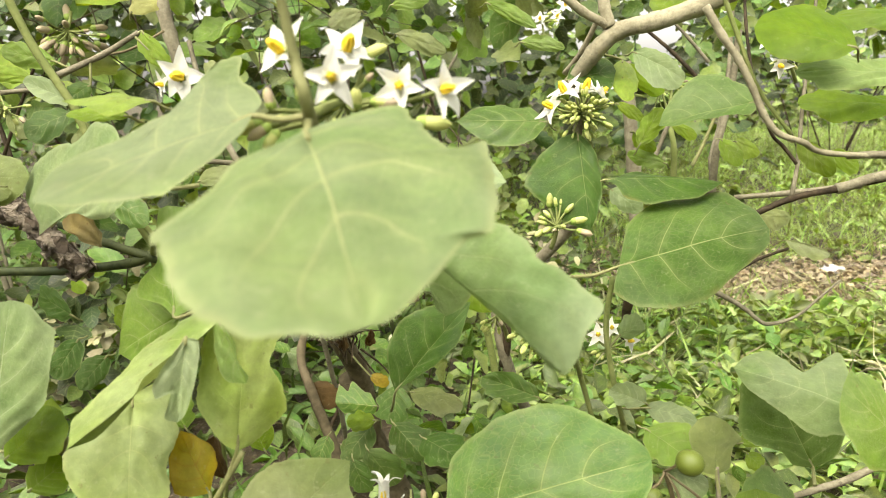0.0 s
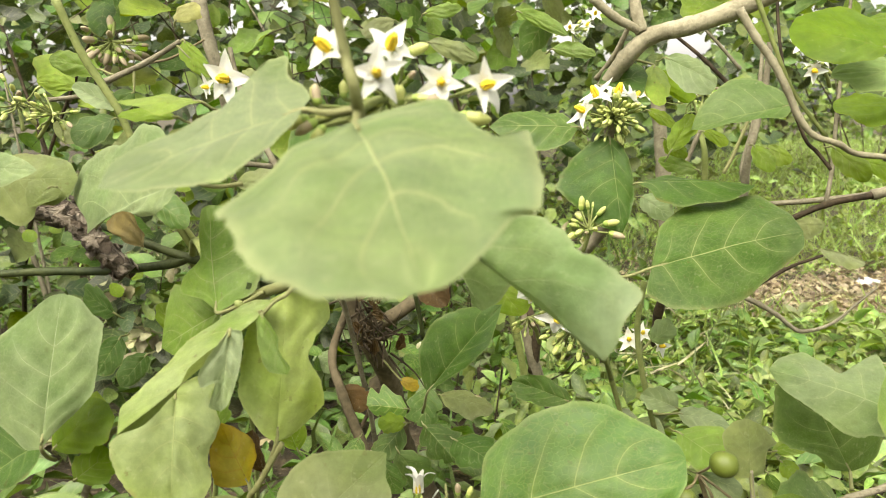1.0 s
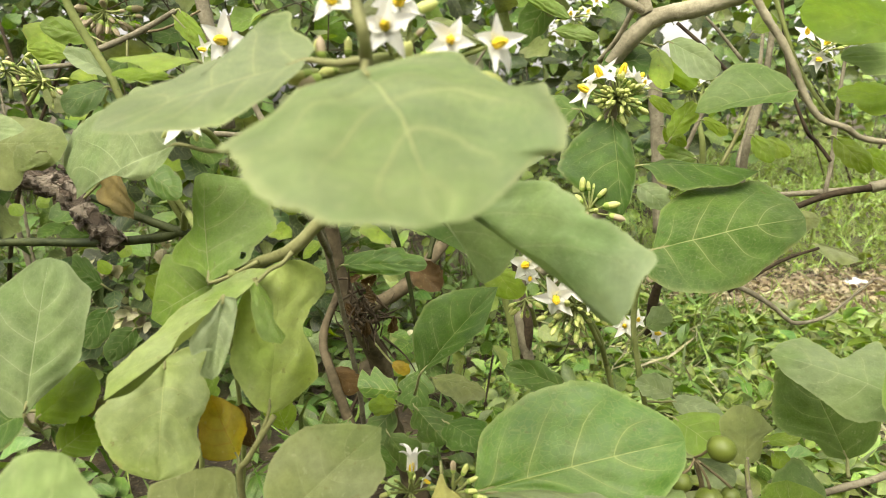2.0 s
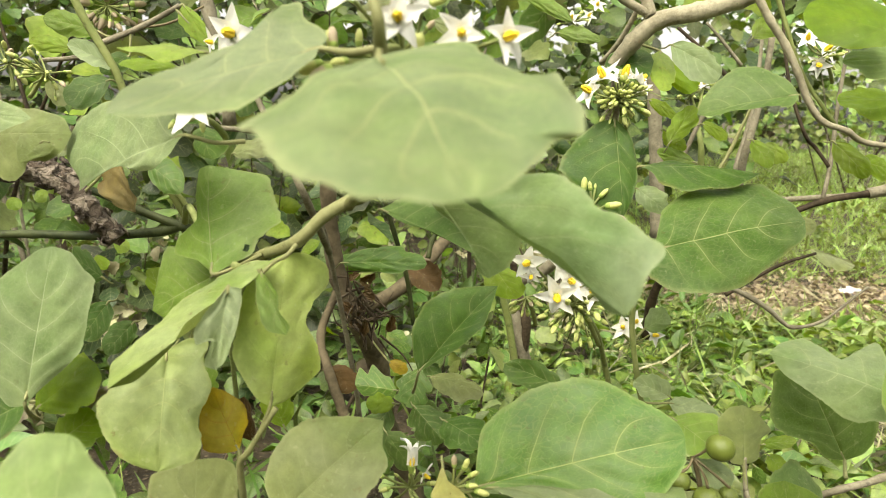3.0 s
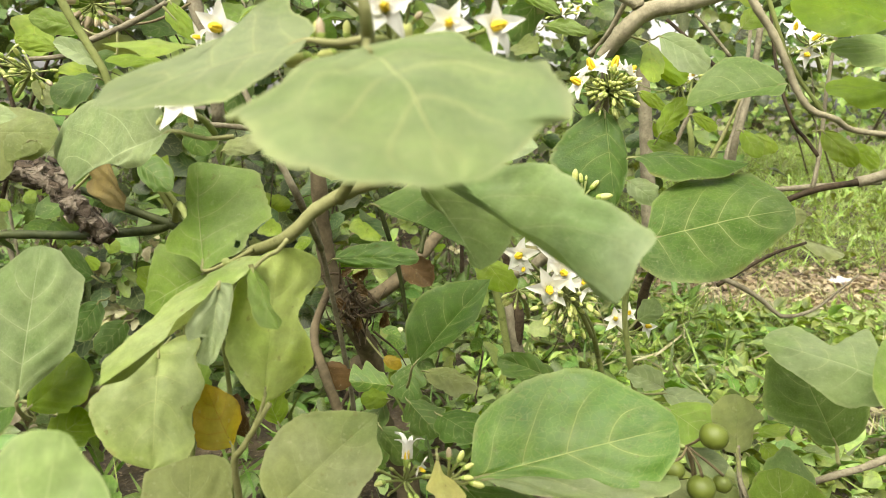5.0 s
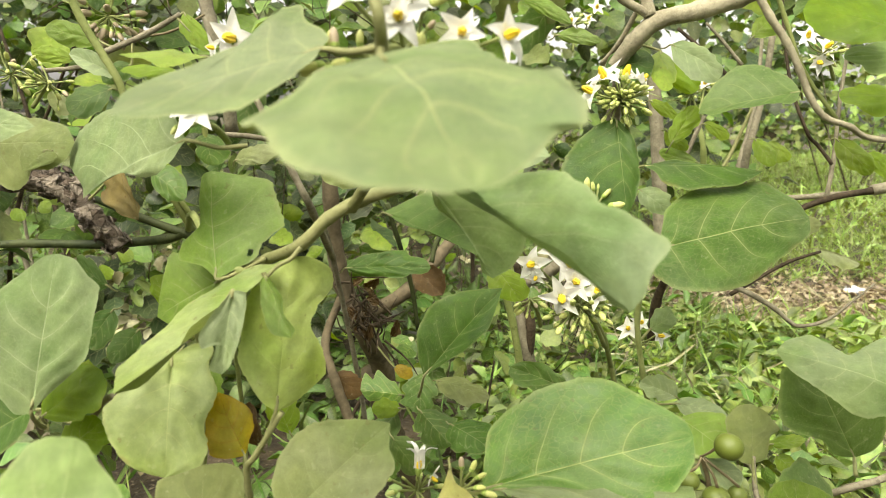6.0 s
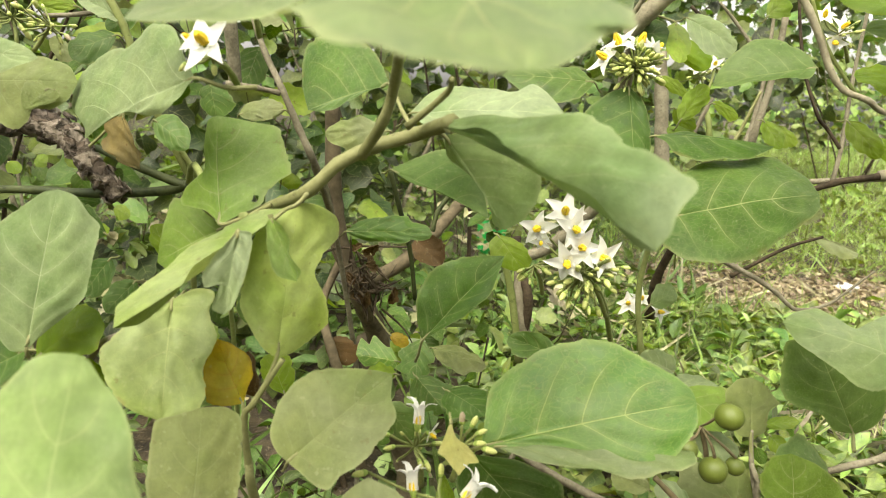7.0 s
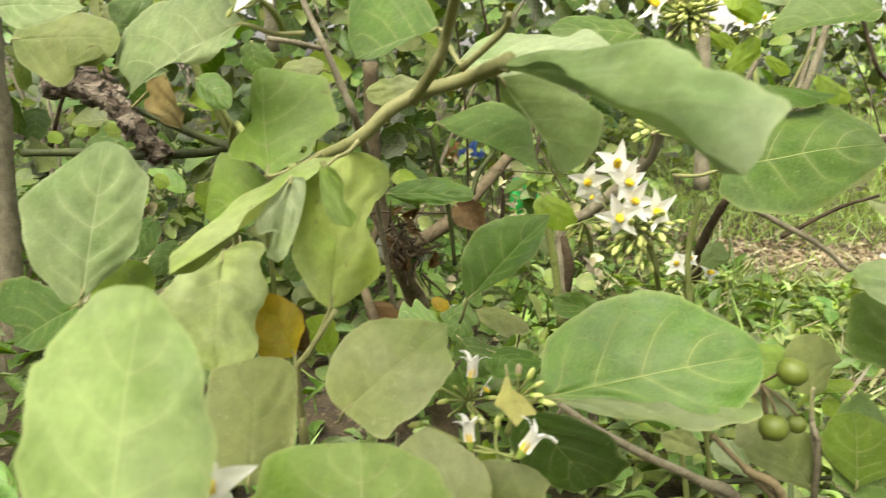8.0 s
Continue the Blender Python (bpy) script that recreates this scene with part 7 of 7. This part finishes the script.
cluster(shrub_right, V(0.0625, 0.3802, 0.3790), V(0.0835, 0.4149, 0.3433),
        flowers=[(V(0.0484, 0.3810, 0.4109), (-0.06, -0.83, 0.55), 0.0129), (V(0.0343, 0.3782, 0.4017), (-0.38, -0.92, 0.07), 0.0120), (V(0.0540, 0.3747, 0.4037), (0.17, -0.99, 0.02), 0.0124), (V(0.0576, 0.3709, 0.3943), (0.16, -0.98, 0.11), 0.0118), (V(0.0502, 0.3657, 0.3863), (-0.02, -1.00, -0.09), 0.0129), (V(0.0695, 0.3726, 0.3891), (0.43, -0.90, 0.03), 0.0128), (V(0.0364, 0.3768, 0.3947), (-0.16, -0.93, -0.33), 0.0063)], ball=52, spread=0.0198, long=0.0070, seed=6, facing=(0, -0.6, -0.9), faded=0)
cluster(shrub_right, V(0.0351, 0.3984, 0.3759), V(0.0432, 0.4148, 0.3546), ball=10, spread=0.0101, long=0.0067, seed=16, facing=(0, -1, 0.3), faded=0.06)
cluster(shrub_right, V(0.1248, 0.5136, 0.3138), V(0.1311, 0.5186, 0.2873),
        flowers=[(V(0.1162, 0.5058, 0.3280), (-0.24, -0.90, 0.36), 0.0106), (V(0.1391, 0.5062, 0.3232), (0.50, -0.84, 0.21), 0.0098), (V(0.1280, 0.5170, 0.3289), (0.01, -0.73, 0.68), 0.0087)], ball=8, spread=0.0130, long=0.0065, seed=7, facing=(0, -1, 0.3), faded=0.06)
cluster(shrub_centre, V(-0.0196, 0.2845, 0.3131), V(-0.0166, 0.2946, 0.2875),
        flowers=[(V(-0.0185, 0.2779, 0.3268), (0.05, 0.25, 0.95), 0.0098, 6), (V(-0.0133, 0.2815, 0.3214), (0.89, -0.33, -0.30), 0.0058)],
        buds=[(V(-0.0280, 0.2792, 0.3150), (-0.91, -0.38, -0.18), 0.0056), (V(-0.0309, 0.2801, 0.3198), (-0.92, -0.28, 0.27), 0.0051)], ball=10, spread=0.0129, long=0.0052, seed=8, facing=(0, -1, 0.3), faded=0.2)
cluster(shrub_centre, V(0.0013, 0.2630, 0.3265), V(-0.0014, 0.2689, 0.3070),
        buds=[(V(0.0014, 0.2602, 0.3376), (-0.05, -0.09, 0.99), 0.0061), (V(0.0052, 0.2602, 0.3367), (0.34, -0.08, 0.94), 0.0061), (V(0.0066, 0.2571, 0.3313), (0.94, -0.27, 0.22), 0.0056), (V(0.0100, 0.2570, 0.3297), (0.94, -0.33, -0.05), 0.0070), (V(0.0073, 0.2598, 0.3339), (0.82, -0.12, 0.56), 0.0056)], ball=0, spread=0.0071, long=0.0033, seed=9, facing=(0, -1, 0.3), faded=0.06)
cluster(shrub_left, V(-0.1059, 0.2662, 0.4791), V(-0.1072, 0.2968, 0.4692),
        flowers=[(V(-0.1013, 0.2489, 0.4829), (-0.05, -0.92, 0.39), 0.0122), (V(-0.1082, 0.2540, 0.4842), (-0.55, -0.75, 0.36), 0.0065)],
        buds=[(V(-0.1177, 0.2778, 0.4792), (-0.26, -0.54, -0.80), 0.0060), (V(-0.1100, 0.2778, 0.4770), (0.27, -0.45, -0.85), 0.0060), (V(-0.1219, 0.2791, 0.4768), (-0.42, -0.45, -0.79), 0.0051)], ball=0, spread=0.0066, long=0.0031, seed=26, facing=(0, -1, 0.3), faded=0.06)
cluster(shrub_left, V(-0.0050, 0.2441, 0.3124), V(0.0005, 0.2504, 0.2940),
        flowers=[(V(0.0046, 0.2380, 0.3170), (0.5, 0.15, 0.8), 0.0105, 6), (V(-0.0158, 0.2424, 0.3160), (-0.15, 0.25, 0.95), 0.0092, 6)],
        buds=[(V(-0.0343, 0.2435, 0.3219), (-0.91, -0.41, -0.06), 0.0066), (V(-0.0056, 0.2508, 0.3185), (-0.04, -0.05, 1.00), 0.0063)], ball=0, spread=0.0066, long=0.0031, seed=11, facing=(0, -1, 0.3), faded=0.06)
cluster(shrub_left, V(-0.0751, 0.1604, 0.3376), V(-0.0734, 0.1679, 0.3254),
        flowers=[(V(-0.0776, 0.1480, 0.3490), (0.35, -0.55, 0.75), 0.0120, 4)], ball=0, spread=0.0047, long=0.0022, seed=12, facing=(0, -1, 0.3), faded=0.06)
cluster(shrub_right, V(0.2250, 0.7871, 0.5124), V(0.2336, 0.7807, 0.4798),
        flowers=[(V(0.2185, 0.7779, 0.5193), (-0.15, -0.83, 0.53), 0.0127), (V(0.2334, 0.7899, 0.5232), (0.40, -0.64, 0.65), 0.0111)], ball=12, spread=0.0160, long=0.0080, seed=13, facing=(0, -1, 0.3), faded=0.06)
cluster(shrub_right, V(0.2492, 0.5370, 0.5334), V(0.2669, 0.5548, 0.5157),
        flowers=[(V(0.2509, 0.5380, 0.5376), (0.31, -0.82, 0.48), 0.0111), (V(0.2381, 0.5387, 0.5448), (-0.24, -0.73, 0.64), 0.0102), (V(0.2456, 0.5354, 0.5272), (0.09, -0.96, -0.25), 0.0102)], ball=10, spread=0.0139, long=0.0066, seed=14, facing=(0, -1, 0.3), faded=0.06)
cluster(shrub_right, V(0.0718, 0.4147, 0.4283), V(0.0695, 0.4215, 0.4128),
        buds=[(V(0.0673, 0.4168, 0.4391), (0.01, -0.08, 1.00), 0.0093), (V(0.0797, 0.4107, 0.4317), (0.96, -0.20, 0.19), 0.0102), (V(0.0831, 0.4098, 0.4264), (0.93, -0.28, -0.22), 0.0102), (V(0.0769, 0.4166, 0.4360), (0.65, -0.08, 0.76), 0.0076)], ball=12, spread=0.0124, long=0.0069, seed=15, facing=(0, -1, 0.3), faded=0.06)
cluster(shrub_left, V(-0.2938, 0.4561, 0.5014), V(-0.3105, 0.4618, 0.4845), ball=20, spread=0.0170, long=0.0066, seed=17, facing=(0, -1, 0.3), faded=0.1)
cluster(shrub_left, V(-0.3488, 0.4953, 0.5086), V(-0.3432, 0.4914, 0.4889), ball=14, spread=0.0180, long=0.0078, seed=18, facing=(0, -1, 0.3), faded=0.06)
cluster(shrub_left, V(-0.3325, 0.6073, 0.5661), V(-0.3301, 0.6109, 0.5829), ball=34, spread=0.0226, long=0.0128, seed=19, facing=(0, -0.5, -1), faded=1.0)
cluster(shrub_right, V(0.2207, 0.7281, 0.5183), V(0.2151, 0.7219, 0.4903),
        flowers=[(V(0.2207, 0.7287, 0.5211), (0.05, -0.88, 0.48), 0.0103), (V(0.2034, 0.9330, 0.5236), (0.05, -0.88, 0.48), 0.0125)], ball=6, spread=0.0115, long=0.0069, seed=20, facing=(0, -1, 0.3), faded=0.06)
cluster(shrub_right, V(0.0982, 0.8398, 0.5924), V(0.0983, 0.8330, 0.5604),
        flowers=[(V(0.0950, 0.8403, 0.5956), (0.05, -0.88, 0.48), 0.0111), (V(0.1244, 0.8452, 0.6114), (0.05, -0.88, 0.48), 0.0111), (V(0.1146, 0.8420, 0.5987), (0.32, -0.83, 0.46), 0.0098)], ball=8, spread=0.0157, long=0.0079, seed=21, facing=(0, -1, 0.3), faded=0.06)
cluster(shrub_right, V(0.1194, 0.3244, 0.3169), V(0.1294, 0.3333, 0.2832),
        berries=[(V(0.1278, 0.3121, 0.3287), 0.0069), (V(0.1104, 0.3122, 0.3098), 0.0052), (V(0.1272, 0.3205, 0.2960), 0.0071), (V(0.1397, 0.3263, 0.2959), 0.0049)], ball=0, spread=0.0085, long=0.0040, seed=22, facing=(0, -1, 0.3), faded=0.06, stalk='pink')
stem(shrub_left, 'trunk', [V(-0.7851, 0.9611, 0.6775), V(-0.7403, 0.8900, 0.3770), V(-0.6954, 0.8189, 0.0765), V(-0.6922, 0.7812, -0.0747), V(-0.6713, 0.6693, -0.5275)], 0.0311, 0.0389, 'wood', 'grey-brown bare trunk')
stem(shrub_centre, 'trunk', [V(-0.1062, 0.6555, 0.2284), V(-0.0903, 0.6890, 0.1405), V(-0.0652, 0.7195, 0.0603), V(-0.0600, 0.7200, -0.0200)], 0.0110, 0.0154, 'grey')
stem(shrub_left, 'branch', [V(-0.0992, 0.2854, 0.4131), V(-0.1446, 0.3629, 0.4052), V(-0.1940, 0.4416, 0.4041), V(-0.2370, 0.5458, 0.1920), V(-0.3000, 0.6200, -0.0200)], 0.0019, 0.0027, 'green')
stem(shrub_left, 'stem', [V(-0.0900, 0.2639, 0.3088), V(-0.0878, 0.2690, 0.2839), V(-0.0789, 0.3295, 0.1320), V(-0.0900, 0.3600, -0.0200)], 0.0019, 0.0027, 'pale')
stem(shrub_left, 'stem', [V(-0.2075, 0.3148, 0.2928), V(-0.2256, 0.3150, 0.2747), V(-0.2441, 0.3147, 0.2548), V(-0.2821, 0.3524, 0.1174), V(-0.3400, 0.3600, -0.0200)], 0.0018, 0.0025, 'wood')
stem(shrub_left, 'stem', [V(-0.0716, 0.0952, 0.3652), V(-0.0788, 0.0975, 0.3360), V(-0.0894, 0.1437, 0.1580), V(-0.1200, 0.1600, -0.0200)], 0.0016, 0.0022, 'green')
stem(shrub_left, 'stem', [V(-0.0400, 0.1606, 0.3241), V(-0.0433, 0.1625, 0.2917), V(-0.0416, 0.2162, 0.1358), V(-0.0600, 0.2400, -0.0200)], 0.0018, 0.0025, 'green')
stem(shrub_left, 'stem', [V(-0.0084, 0.1997, 0.3021), V(-0.0077, 0.2023, 0.2707), V(0.0111, 0.2561, 0.1254), V(0.0100, 0.2800, -0.0200)], 0.0018, 0.0025, 'green')
stem(shrub_left, 'stem', [V(-0.2084, 0.4257, 0.4518), V(-0.1868, 0.4706, 0.3684), V(-0.2134, 0.5803, 0.1742), V(-0.2600, 0.6600, -0.0200)], 0.0018, 0.0025, 'green')
stem(shrub_right, 'stem', [V(0.0823, 0.4163, 0.3501), V(0.0950, 0.4510, 0.3170), V(0.1425, 0.4905, 0.1485), V(0.1700, 0.5000, -0.0200)], 0.0016, 0.0022, 'green')
stem(shrub_right, 'stem', [V(0.1238, 0.4800, 0.3008), V(0.1354, 0.4928, 0.2611), V(0.1777, 0.5414, 0.1206), V(0.2000, 0.5600, -0.0200)], 0.0017, 0.0024, 'green')
stem(shrub_right, 'stem', [V(0.1563, 0.3463, 0.2884), V(0.1611, 0.3416, 0.2650), V(0.1906, 0.3958, 0.1225), V(0.2000, 0.4200, -0.0200)], 0.0014, 0.0020, 'wood')
stem(shrub_right, 'branch', [V(0.1073, 0.3524, 0.2440), V(0.1300, 0.3513, 0.2305), V(0.1750, 0.4156, 0.1052), V(0.2000, 0.4500, -0.0200)], 0.0030, 0.0042, 'wood')
stem(shrub_right, 'stem', [V(0.1172, 0.3192, 0.2730), V(0.1379, 0.3168, 0.2550), V(0.1840, 0.3734, 0.1175), V(0.2100, 0.4000, -0.0200)], 0.0022, 0.0031, 'pink')
stem(shrub_right, 'branch', [V(0.1006, 0.4800, 0.5334), V(0.1025, 0.5200, 0.5208), V(0.1045, 0.5600, 0.4888), V(0.1111, 0.6000, 0.4413), V(0.1122, 0.6400, 0.3911), V(0.0698, 0.6700, 0.3345), V(0.0433, 0.6820, 0.3107), V(0.0549, 0.6865, 0.2317), V(0.0974, 0.7582, 0.1059), V(0.1200, 0.8000, -0.0200)], 0.0050, 0.0063, 'wood')
stem(shrub_right, 'branch', [V(0.2165, 0.3703, 0.4733), V(0.2460, 0.3717, 0.4724), V(0.3230, 0.4123, 0.4520), V(0.4215, 0.4711, 0.2160), V(0.5000, 0.5000, -0.0200)], 0.0018, 0.0025, 'wood')
stem(shrub_right, 'branch', [V(0.3144, 0.5711, 0.4309), V(0.3631, 0.5661, 0.4436), V(0.4306, 0.5665, 0.4289), V(0.4853, 0.5882, 0.2045), V(0.5200, 0.5800, -0.0200)], 0.0042, 0.0047, 'wood')
stem(shrub_centre, 'stem', [V(-0.1078, 0.4399, 0.4195), V(-0.1164, 0.5313, 0.3702), V(-0.1082, 0.6307, 0.1751), V(-0.1200, 0.7000, -0.0200)], 0.0020, 0.0028, 'wood')
stem(shrub_right, 'twig', [V(0.1780, 0.5700, 0.3652), V(0.2135, 0.5700, 0.3486), V(0.2331, 0.5700, 0.3396), V(0.2497, 0.5700, 0.3295), V(0.2597, 0.5700, 0.3211), V(0.2684, 0.5700, 0.3165), V(0.2856, 0.5750, 0.3176), V(0.3010, 0.5800, 0.3232), V(0.3155, 0.5850, 0.3337), V(0.3358, 0.5900, 0.3500)], 0.0026, 0.0009, 'wood', 'thin bare brown twig bending upwards')
twig_tangle((-0.111, 0.593, 0), 44, (-0.116, 0.575, 0.294), (-0.086, 0.605, 0.324), 50, 0.1)
twig_tangle((-0.094, 0.606, 0), 12, (-0.118, 0.585, 0.270), (-0.084, 0.622, 0.300), 51, 0.16)

scrap("plastic_scrap", (0.020, 2.223), (0.045, 0.03, 0.09), "green", "bright green crumpled plastic scrap on the soil", 1)
scrap("plastic_scrap", (-0.242, 3.497), (0.055, 0.03, 0.07), "blue", "blue crumpled plastic scrap lying among weeds", 2)
scrap("plastic_scrap", (-0.359, 3.737), (0.05, 0.03, 0.06), "orange", "faded orange plastic scrap lying among weeds", 3)
scrap("plastic_scrap", (1.099, 2.092), (0.034, 0.022, 0.012), "white", "white crumpled plastic scrap on the dry leaves", 4)
for k in range(34):
    r = random.Random(k + 900)
    weed((r.uniform(0.2, 1.0), r.uniform(0.62, 1.35)), k)
